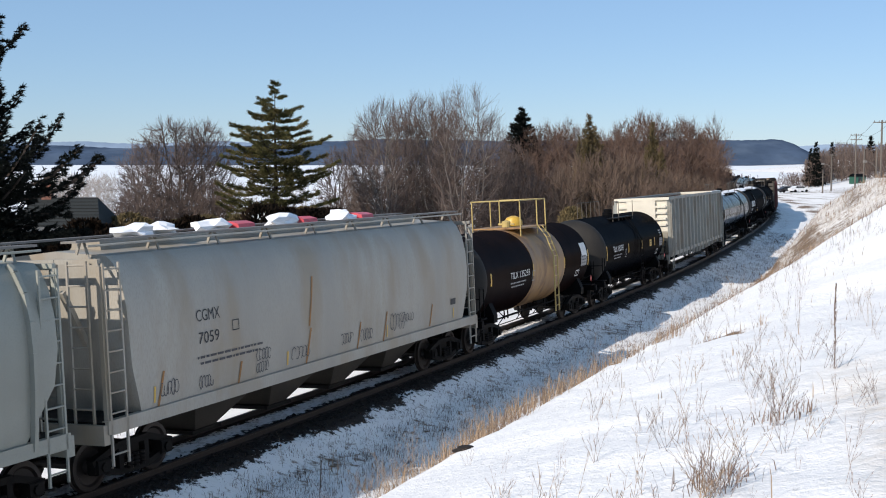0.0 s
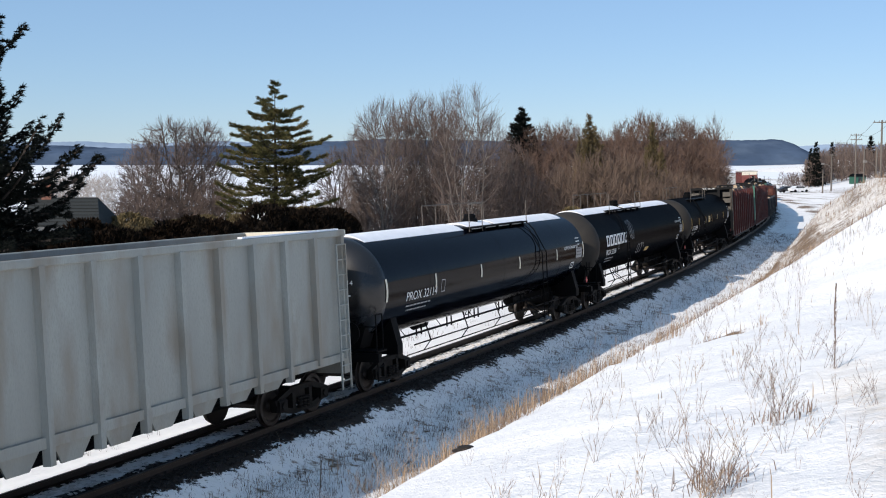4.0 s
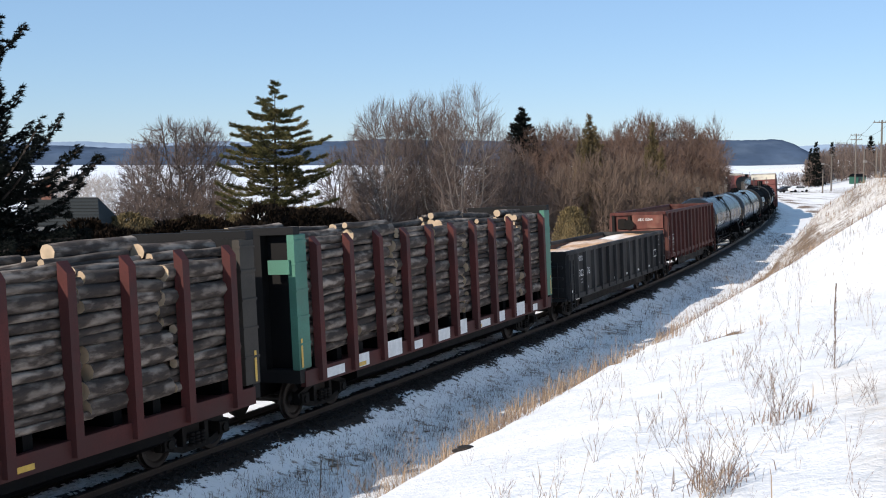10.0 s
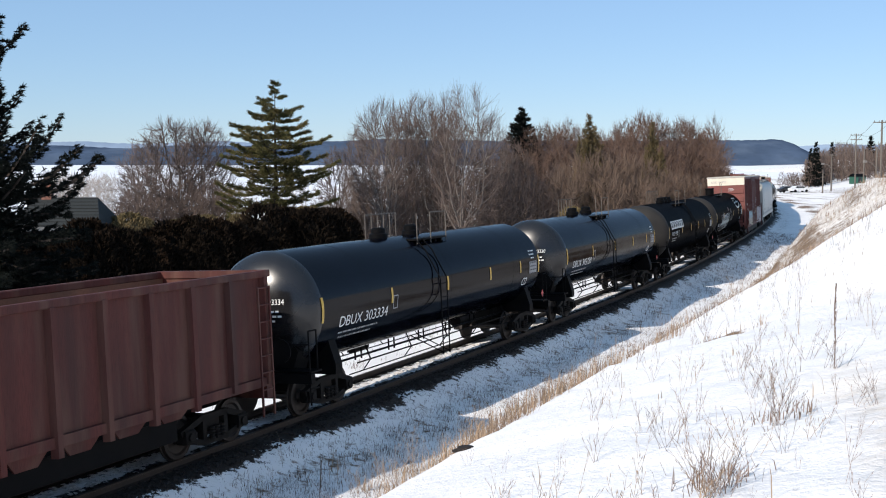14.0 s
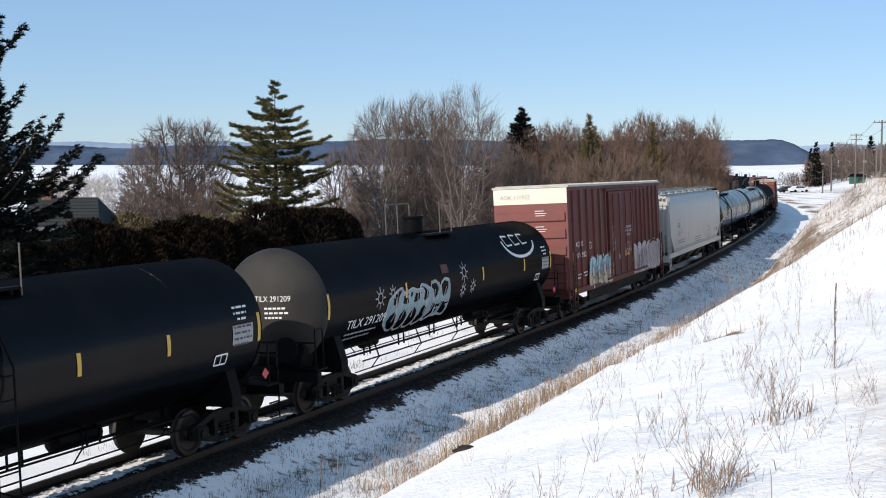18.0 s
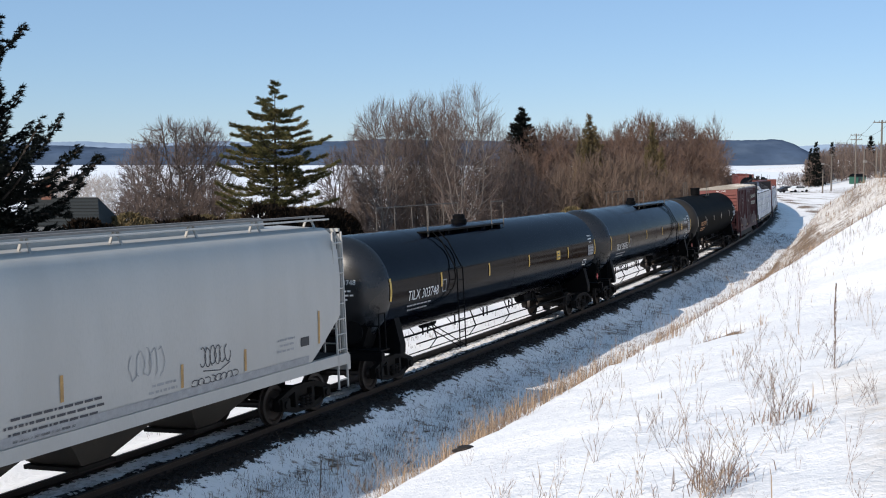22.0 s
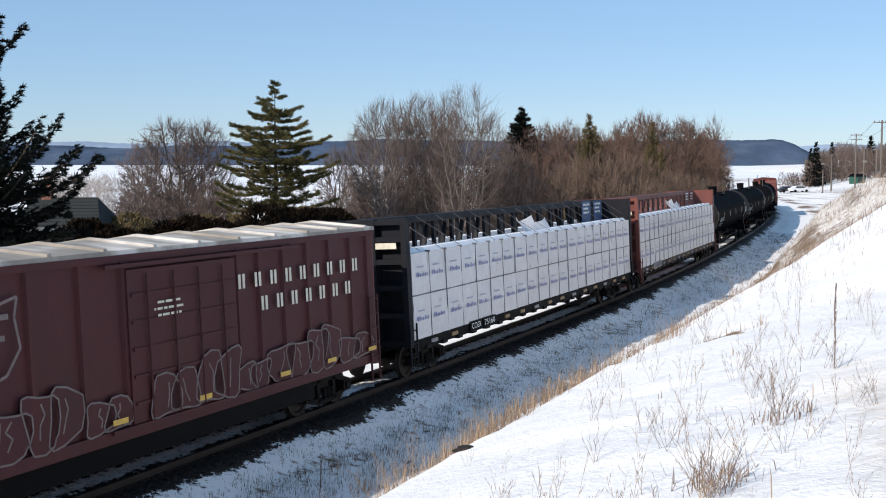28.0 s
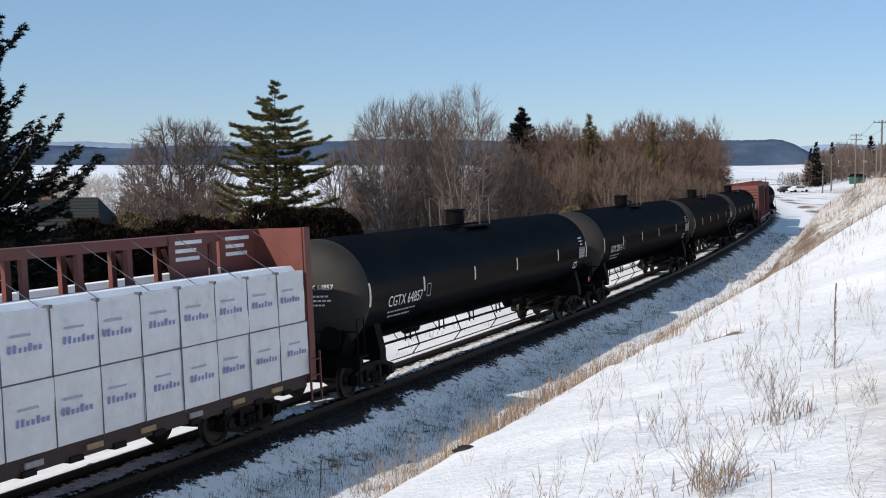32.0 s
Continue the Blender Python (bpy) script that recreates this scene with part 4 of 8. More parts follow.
def block_logo(parent, x0, z0, n, w, hh, surf, mat=None):
    """A row of plain white block shapes in place of a painted name."""
    sh = Shape()
    cw = w / n
    for i in range(n):
        a, b = x0 + i * cw, x0 + i * cw + cw * 0.84
        t, e = cw * 0.24, hh * 0.18
        patch(sh, a, a + t, z0, z0 + hh, surf, 4)
        patch(sh, b - t, b, z0, z0 + hh, surf, 4)
        patch(sh, a + t, b - t, z0 + hh - e, z0 + hh, surf, 1)
        patch(sh, a + t, b - t, z0, z0 + e, surf, 1)
    return part("logo_block", sh, mat or WHITE, parent, "row of bold white block shapes", kind="stuff")


def tanks():
    ob, surf, h = tank_car(-156.5, -145.5, 1.42, 2.25, BROWN_TANK, "brown-black tank wagon with a broad ochre centre band", "TILX 135293", 0.19, 1.9, 0.22, -0.14, top="none", strip_fr=(0.03, 0.40, 0.72, 1.0))
    part("centre_band", Shape().lathe([(-1.1, 1.40), (-1.1, 1.428), (2.45, 1.428), (2.45, 1.40)], 0, 2.25, 56), BAND, ob, "ochre band with rust streaks", smooth=True)
    zt = 3.67
    xa, xm, xb = -0.8, 1.0, 1.95
    part("top_platform", Shape().box(xa, xb, -0.9, 0.9, zt + 0.0, zt + 0.05), BAND, ob)
    for y in (-0.9, 0.9):
        for x in (xa, xm, xb):
            part("handrail_post", Shape().tube((x, y, zt - 0.25), (x, y, zt + 1.0), 0.022, n=6), YELLOWRAIL, ob)
        part("top_handrail", Shape().tube((xa - 0.1, y, zt + 1.0), (xb, y, zt + 1.0), 0.022, n=6), YELLOWRAIL, ob, "pale yellow tubular handrail")
    for x in (xa, xb):
        part("top_handrail", Shape().tube((x, -0.9, zt + 1.0), (x, 0.9, zt + 1.0), 0.022, n=6), YELLOWRAIL, ob)
    up = Euler((0, -math.pi / 2, 0)).to_matrix().to_4x4()
    part("dome_cover", Shape().lathe([(0, 0.1), (0, 0.34), (0.15, 0.34), (0.3, 0.24), (0.36, 0.06)], 0, 0, 18), YELLOW, ob, "yellow domed hatch cover", at=Matrix.Translation((0.95, 0, zt + 0.07)) @ up, smooth=True)
    part("valve", Shape().lathe([(0, 0.05), (0, 0.16), (0.2, 0.16), (0.24, 0.05)], 0, 0, 12).tube((0.1, -0.3, 0), (0.1, 0.3, 0), 0.04, n=6), YELLOWRAIL, ob, at=Matrix.Translation((0.2, 0, zt + 0.05)) @ up)
    ladder(ob, 1.15, -1.5, 0.6, 2.6, YELLOWRAIL, name="side_ladder")
    la = Shape()
    for dx in (0.94, 1.36):
        la.path([(dx, -1.5, 2.6), (dx, -1.25, 3.3), (dx, -0.95, 3.72)], 0.02, 5)
    for z, y in ((2.8, -1.43), (3.05, -1.34), (3.3, -1.25), (3.5, -1.1)):
        la.tube((0.94, y, z), (1.36, y, z), 0.018, n=5)
    part("upper_ladder", la, YELLOWRAIL, ob)
    patch_part("white_panel", WHITE, ob, h - 0.85, h - 0.15, 2.25 + 0.05, 2.25 + 0.6, surf, "white data panel")

    tank_car(-142.75, -131.5, 1.45, 2.2, MATT, "dull black tank wagon with yellow strips and a roof cage", "TILX 150797", 0.094, 1.86, 0.25, -0.03, strip_fr=(0.0, 0.34, 0.58, 0.82, 1.0), square=0.72)
    tank_car(-107.4, -90.1, 1.42, 2.6, BLACK, "glossy black pressure tank wagon with snow along its top", "PROX 32114", 0.07, 2.0, 0.24, -0.4, cage=(-1.5, 4.0), rung=3.6, housing=(0.6,), snow=True, words=(("LIQUEFIED PETROLEUM GAS", 0.86, 0.1, 1.7, 0.13),), strip=PALESTRIP)
    ob, surf, h = tank_car(-87.7, -69.6, 1.42, 2.6, MATT, "dull black tank wagon with white block logo and snow on top", "PROX 32036", 0.065, 1.75, 0.22, -0.5, cage=(-5.0, 1.35), rung=-4.5, housing=(-0.8,), snow=True, strip_fr=(1.0,), words=(("LIQUEFIED PETROLEUM GAS", 0.88, 0.25, 1.5, 0.12),))
    block_logo(ob, -h + 1.17, 2.47, 6, 3.75, 0.46, surf)
    scribble(ob, -h + 5.4, 2.5, 0.8, 1.0, surf, GREYSTENCIL, 4, 3)
    scribble(ob, -h + 7.1, 1.8, 1.3, 0.5, surf, GREYSTENCIL, 5, 3)
    patch_part("yellow_panel", YELLOW, ob, -h + 9.0, -h + 9.75, 1.82, 2.0, surf)
    ob, surf, h = tank_car(-66.6, -49.15, 1.42, 2.6, MATT, "dull black tank wagon with a yellow square", "GATX 202668", 0.022, 1.96, 0.25, -0.45, cage=(-5.05, 1.25), rung=-4.5, housing=(-0.9,), square=0.397, strip_fr=(0.0, 0.165, 0.33, 0.485, 0.635, 0.815, 1.0), box_at=(0.7, -0.6), panel_size=(0.7, 0.38))
    fine_print(ob, -h + 4.9, 2.52, ((0, 0.45), (0.05, 0.38)), surf, GREYSTENCIL)
    tank_car(27.6, 42.75, 1.42, 2.45, BLACK, "glossy black tank wagon with a roof cage", "DBUX 303334", 0.057, 2.56, 0.26, -0.5, cage=(-1.1, 1.1), rung=-0.88, housing=(0.3, -1.8), strip_fr=(0.0, 0.24, 0.48, 0.7, 0.88, 1.0))
    tank_car(46.1, 60.95, 1.42, 2.45, BLACK, "glossy black tank wagon following its twin", "DBUX 303330", 0.057, 2.56, 0.26, -0.5, cage=(-1.1, 1.1), rung=-0.88, housing=(0.3, -1.8), strip_fr=(0.0, 0.24, 0.48, 0.7, 0.88, 1.0))
    ob, surf, h = tank_car(64.4, 79.45, 1.48, 2.42, MATT, "dull black tank wagon with white block logo and yellow strips", "PROX 43952", 0.052, 1.72, 0.22, -0.22, cage=(-1.75, 1.7), rung=0.3, housing=(-0.98, 0.2, -1.9), strip_fr=(0.0, 0.26, 0.46, 0.64, 0.8, 1.0))
    block_logo(ob, -h + 0.76, 2.55, 6, 3.75, 0.43, surf)
    ob, surf, h = tank_car(82.5, 98.7, 1.42, 2.5, MATT, "dull black tank wagon with teal graffiti and white crescent logo", "TILX 291209", 0.065, 2.1, 0.22, -0.68, top="small", strip_fr=(0.0, 0.26, 0.6, 0.83, 1.0))
    bubble_piece(ob, -h + 3.3, 1.5, 3.8, 1.05, surf, GRAFTEAL, GRAFGREY, 11, 6)
    for k, (x, z, rr) in enumerate(((2.67, 2.44, 0.26), (8.2, 2.67, 0.28), (8.15, 2.15, 0.2), (8.9, 2.2, 0.2), (3.4, 2.5, 0.2))):
        sh = outline(Shape(), [(-h + x + rr * 0.5 * math.cos(a), z + rr * 0.5 * math.sin(a)) for a in np.linspace(0, 6.283, 13)], surf, 0.04)
        for a in np.linspace(0, 6.283, 9)[:-1]:
            outline(sh, [(-h + x + rr * 0.6 * math.cos(a), z + rr * 0.6 * math.sin(a)), (-h + x + rr * 1.1 * math.cos(a), z + rr * 1.1 * math.sin(a))], surf, 0.035)
        part("graffiti", sh, GREYSTENCIL, ob)
    patch_part("red_splash", GONRED, ob, -h + 6.6, -h + 7.1, 2.75, 3.0, surf)
    sh = Shape()
    for i in range(3):
        x = h - 3.9 + i * 0.72
        outline(sh, [(x + 0.5, 3.5), (x + 0.06, 3.52), (x, 3.36), (x + 0.06, 3.2), (x + 0.52, 3.22)], surf, 0.05)
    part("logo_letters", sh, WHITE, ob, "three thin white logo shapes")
    arc = [(h - 2.75 + 1.4 * math.cos(a), 3.3 + 0.5 * math.sin(a)) for a in np.linspace(3.0, 6.2, 16)]
    part("logo_crescent", outline(Shape(), arc, surf, 0.1), WHITE, ob, "white crescent under the logo")

    kw = dict(strip_fr=(0.0, 0.175, 0.375, 0.575, 0.81, 1.0))
    tank_car(139.9, 158.6, 1.45, 2.6, BLACK, "long glossy black tank wagon with yellow strips", "TILX 303748", 0.057, 2.0, 0.27, -0.4, cage=(-5.6, 0.8), rung=-5.0, housing=(-1.2,), square=0.735, **kw)
    tank_car(161.15, 179.9, 1.45, 2.6, BLACK, "long glossy black tank wagon with a sunlit domed end", "TILX 303753", 0.054, 2.12, 0.27, -0.4, cage=(-1.0, 5.4), rung=4.66, housing=(0.8,), square=0.84, words=(("LIQUEFIED", 0.9, 0.28, 0.7, 0.13), ("PETROLEUM", 0.9, 0.1, 0.7, 0.13), ("NON-ODORIZED", 0.9, -0.32, 0.75, 0.12)), **kw)
    tank_car(182.7, 201.7, 1.45, 2.6, GREY_TANK, "charcoal tank wagon with orange lettering", "UTLX 820009", 0.065, 2.35, 0.25, -0.32, ink=ORANGESTENCIL, top="small", strip=PALESTRIP, words=(("NOT ODORIZED", 0.93, -0.1, 1.0, 0.14),), **kw)
    tank_car(272.5, 291.1, 1.45, 2.58, MATT, "charcoal tank wagon coupled behind the beam wagon", "CGTX 64857", 0.057, 2.1, 0.28, -0.42, top="small", strip=PALESTRIP, **kw)
    tank_car(293.8, 312.9, 1.45, 2.58, MATT, "dull black tank wagon far along the train", "GATX 202114", 0.06, 2.0, 0.28, -0.4, top="small", strip=PALESTRIP, **kw)
    tank_car(315.4, 333.6, 1.42, 2.55, BROWN_TANK, "brown-black tank wagon far along the train", top="small", strip=PALESTRIP, **kw)
    tank_car(336.4, 354.4, 1.42, 2.55, MATT, "dull black tank wagon near the far bend", top="small", strip=PALESTRIP, **kw)
    tank_car(377.4, 395.2, 1.42, 2.55, MATT, "dull black tank wagon beyond the red box wagon", top="small", strip=PALESTRIP, **kw)


# ---------------------------------------------------------------- covered hoppers
def hopper_car(s0, s1, paint, label, mark, number, prof, bays, mark_at, top_z, hatches=(), ribs=0, cut=1.6, end_gap=0.75, mz=2.6):
    """A covered hopper: prof is the outline (half width, height) from sill to eaves."""
    ln = s1 - s0
    h = ln / 2
    ob = wagon("covered_hopper", label, "hopper car", s0, s1, h - 1.35, h + 0.25)
    ys = [p[0] for p in prof]
    zs = [p[1] for p in prof]

    def half(z):
        return float(np.interp(z, zs, ys))

    def ext(z):
        return h - end_gap - cut * max(0.0, (2.35 - z) / 1.1) ** 1.0 * (z < 2.35)

    surf = lambda x, z: -(half(z) + 0.012)
    sh = Shape()
    n, cols = len(prof), 12
    lines = [(y, z) for y, z in prof] + [(0.0, top_z)] + [(-y, z) for y, z in prof[::-1]]
    for j, (y, z) in enumerate(lines):
        for i in range(cols + 1):
            sh.v.append(((-1 + 2 * i / cols) * ext(z), y, z))
    m = cols + 1
    for j in range(len(lines) - 1):
        for i in range(cols):
            sh.f.append((j * m + i, (j + 1) * m + i, (j + 1) * m + i + 1, j * m + i + 1))
    # ends and floor
    k = len(lines)
    for j in range(n):
        a, b = j, k - 1 - j
        if j + 1 < k - 1 - j:
            for col, flip in ((0, False), (cols, True)):
                f = (a * m + col, b * m + col, (b - 1) * m + col, (a + 1) * m + col)
                sh.f.append(f if not flip else f[::-1])
    sh.f.append(tuple([0 * m, 0 * m + cols, (k - 1) * m + cols, (k - 1) * m]))
    part("body", sh, paint, ob, smooth=True)
    for y in (-1, 1):
        part("side_sill", Shape().box(-h + 0.1, h - 0.1, min(y * 1.44, y * 1.58), max(y * 1.44, y * 1.58), 1.12, 1.36), paint, ob)
    part("centre_sill", Shape().box(-h, h, -0.3, 0.3, 0.78, 1.1), DARK, ob)
    for i in range(bays):
        x = (i - (bays - 1) / 2) * (ln - 5.6) / bays
        w = (ln - 6.2) / bays * 0.48
        v = [(x - w, -1.35, 1.3), (x + w, -1.35, 1.3), (x + w, 1.35, 1.3), (x - w, 1.35, 1.3), (x - 0.35, -0.6, 0.42), (x + 0.35, -0.6, 0.42), (x + 0.35, 0.6, 0.42), (x - 0.35, 0.6, 0.42)]
        part("discharge_bay", Shape().add(v, [(4, 7, 6, 5), (0, 4, 5, 1), (1, 5, 6, 2), (2, 6, 7, 3), (3, 7, 4, 0)]), WARMBULK, ob)
        part("outlet_gate", Shape().box(x - 0.5, x + 0.5, -0.65, 0.65, 0.34, 0.42), STEEL, ob)
    for sg in (-1, 1):
        xe = sg * (h - 0.08)
        part("end_sill", Shape().box(xe - 0.08, xe + 0.08, -1.55, 1.55, 0.95, 1.3), paint, ob)
        part("end_platform", Shape().box(min(xe, xe - sg * 1.5), max(xe, xe - sg * 1.5), -1.5, 1.5, 1.3, 1.34), STEEL, ob)
        fr = Shape()
        for y in (-1.5, -0.5, 0.5, 1.5):
            fr.box(xe - sg * 0.1 - 0.05, xe - sg * 0.1 + 0.05, y - 0.04, y + 0.04, 1.3, top_z - 0.12 if abs(y) < 1 else top_z - 0.25)
        fr.box(xe - sg * 0.1 - 0.04, xe - sg * 0.1 + 0.04, -1.5, 1.5, top_z - 0.2, top_z - 0.12)
        for y in (-0.6, 0.6):
            fr.beam((xe - sg * 0.15, y, 3.6), (xe - sg * 1.4, y, 1.34), 0.1, 0.1)
        part("end_frame", fr, paint, ob)
        for y in (-1.56, 1.56):
            ladder(ob, xe - sg * 0.32, y, 0.55, top_z - 0.2, paint)
        ladder(ob, xe + sg * 0.02, -1.1, 1.0, top_z - 0.15, paint, along_x=False)
    # roof: walkways, brackets and hatches
    for y in (-0.92, 0.92):
        part("roof_walkway", Shape().box(-h + 0.1, h - 0.1, y - 0.17, y + 0.17, top_z + 0.16, top_z + 0.2), GALV, ob)
        for x in np.linspace(-h + 0.5, h - 0.5, 9):
            br = Shape()
            br.beam((x, y, top_z + 0.16), (x - 0.15, y * 1.28, top_z - 0.22), 0.035, 0.05)
            br.beam((x, y * 0.9, top_z + 0.16), (x, y * 0.8, top_z - 0.05), 0.035, 0.05)
            part("walkway_bracket", br, paint, ob)
    part("roof_edge_rail", Shape().tube((-h + 0.2, -1.25, top_z + 0.1), (h - 0.2, -1.25, top_z + 0.1), 0.022, n=5), paint, ob)
    part("hatch_trough", Shape().prism([(-0.36, top_z - 0.06), (0.36, top_z - 0.06), (0.33, top_z + 0.14), (-0.33, top_z + 0.14)], -h + 1.6, h - 1.6), paint, ob)
    for x, mat_h in hatches:
        if mat_h is not paint:
            part("hatch_cover", Shape().prism([(-0.42, top_z + 0.16), (0.42, top_z + 0.16), (0.4, top_z + 0.27), (0.2, top_z + 0.33), (-0.2, top_z + 0.33), (-0.4, top_z + 0.27)], x - 0.1, x + 0.55), mat_h, ob, "red hatch cover", smooth=True)
        bm = bmesh.new()
        bmesh.ops.create_icosphere(bm, subdivisions=2, radius=1.0)
        rnd = random.Random(int(x * 10))
        for v in bm.verts:
            v.co = Vector((v.co.x * 0.5, v.co.y * 0.36, v.co.z * 0.17)) * rnd.uniform(0.6, 1.3)
        me = bpy.data.meshes.new("snow_lump")
        bm.to_mesh(me)
        bm.free()
        me.materials.append(SNOW)
        for k in range(2 if mat_h is paint else 1):
            part("snow_lump", me, None, ob, "crumpled white lump on the hatch", at=pose(x - 0.55 + 0.75 * k, 0, top_z + 0.26, 0, 0, 70 * k))
    for i in range(ribs):
        x = -h + 0.9 + i * (ln - 1.8) / (ribs - 1)
        pr = Shape()
        pts = [(-(y + 0.05), z) for y, z in prof]
        for (ya, za), (yb, zb) in zip(pts[:-1], pts[1:]):
            pr.beam((x, ya, za), (x, yb, zb), 0.08, 0.1)
        part("rib", pr, paint, ob)
    if mark:
        lettering(mark, mark_at, mz, 0.78, 0.23, BLACKPAINT, ob, surf, name="reporting_mark")
        lettering(number, mark_at + 0.05, mz - 0.44, 0.68, 0.23, BLACKPAINT, ob, surf, name="wagon_number")
        part("stencil_box", outline(Shape(), [(mark_at + 1.2, mz - 0.3), (mark_at + 1.42, mz - 0.3), (mark_at + 1.42, mz - 0.1), (mark_at + 1.2, mz - 0.1), (mark_at + 1.2, mz - 0.3)], surf, 0.02), BLACKPAINT, ob)
        fine_print(ob, mark_at, mz - 0.68, ((0, 2.3), (0.1, 2.1)), surf, GRAFDARK)
    return ob, surf, h


def hoppers():
    round_prof = [(1.50, 1.22), (1.545, 1.6), (1.59, 2.2), (1.60, 2.8), (1.57, 3.3), (1.48, 3.75), (1.32, 4.08), (1.18, 4.2)]
    flat_prof = [(1.52, 1.22), (1.57, 1.6), (1.60, 2.3), (1.60, 3.2), (1.56, 3.8), (1.42, 4.2), (1.22, 4.35)]
    hopper_car(-193.4, -175.25, LEADHOP, "green-grey covered hopper with vertical ribs", "", "", round_prof, 3, 0, 4.3, ribs=14, cut=0.8, end_gap=0.3)
    ob, surf, h = hopper_car(-174.55, -157.75, HOPPER, "pale grey covered hopper with rust streaks and roof hatches", "CGMX", "7059", round_prof, 4, -5.67, 4.3, mz=2.78,
                             hatches=((-4.8, HOPPER), (-2.2, REDHATCH), (0.6, REDHATCH), (3.6, REDHATCH)), cut=0.35)
    for i, (x, z, ln) in enumerate(((-4.3, 1.3, 0.5), (-1.6, 1.35, 0.8), (0.8, 1.3, 0.7), (2.2, 1.35, 0.75), (5.0, 1.4, 0.6), (-6.9, 1.3, 0.7), (-1.5, 2.2, 1.1))):
        patch_part("rust_streak", RUSTSTREAK, ob, x, x + 0.06, z, z + ln, surf, slant=0.22)
    for i, (x, z, w, hh) in enumerate(((-6.8, 1.5, 0.7, 0.4), (-5.6, 1.45, 0.6, 0.35), (-3.6, 1.7, 0.7, 0.35), (-3.6, 1.45, 0.6, 0.3), (-2.2, 1.5, 1.0, 0.4), (0.0, 1.55, 0.8, 0.35), (1.0, 1.5, 0.8, 0.4), (2.6, 1.55, 1.1, 0.6), (3.2, 1.7, 1.0, 0.3))):
        scribble(ob, x, z, w * 0.75, hh * 0.8, surf, GRAFDARK, 20 + i, 5, 0.018)
    patch_part("service_box", BLACKPAINT, ob, 6.4, 6.75, 1.85, 2.02, surf)
    for x in (-7.0, -2.4, 2.4, 6.6):
        patch_part("reflective_strip", YELLOW, ob, x, x + 0.05, 1.45, 1.75, surf)
    ob, surf, h = hopper_car(118.2, 137.4, HOPPER2, "clean light grey covered hopper with dark end openings", "NCIX", "6713", flat_prof, 4, -6.98, 4.45, mz=2.6,
                             cut=1.5, end_gap=0.4)
    part("side_stripe", patch(Shape(), -h + 1.9, h - 1.9, 1.38, 1.54, surf, 1), GREYSTENCIL, ob)
    for x, z, e in ((-7.4, 1.66, 0.44), (-3.6, 1.8, 0.44), (-0.15, 1.88, 0.45), (3.05, 1.58, 0.45), (5.15, 1.58, 0.45), (8.1, 1.75, 0.75)):
        patch_part("reflective_strip", AMBERSTRIP, ob, x, x + 0.08, z, z + e, surf)
    fine_print(ob, -1.4, 1.82, ((0.15, 2.1), (0.0, 2.3), (0.1, 2.1), (0.2, 1.4)), surf, GRAFDARK)
    fine_print(ob, 2.1, 1.78, ((0.1, 0.7), (0, 0.85), (0.1, 0.6)), surf, GREYSTENCIL)
    fine_print(ob, 6.4, 2.05, ((0, 0.7), (0.1, 0.55), (0, 0.65)), surf, GREYSTENCIL)
    patch_part("service_box", BLACKPAINT, ob, 7.35, 7.7, 1.78, 1.98, surf)
    scribble(ob, 3.65, 1.85, 1.0, 0.42, surf, GRAFDARK, 60, 6, 0.022)
    part("graffiti", outline(Shape(), [(3.75, 1.8), (4.3, 1.74), (4.65, 1.86)], surf, 0.02), GRAFDARK, ob)
    scribble(ob, 3.4, 1.52, 1.5, 0.16, surf, GRAFDARK, 61, 8, 0.02)
    scribble(ob, 1.6, 1.9, 0.95, 0.6, surf, GREYSTENCIL, 62, 5, 0.02)


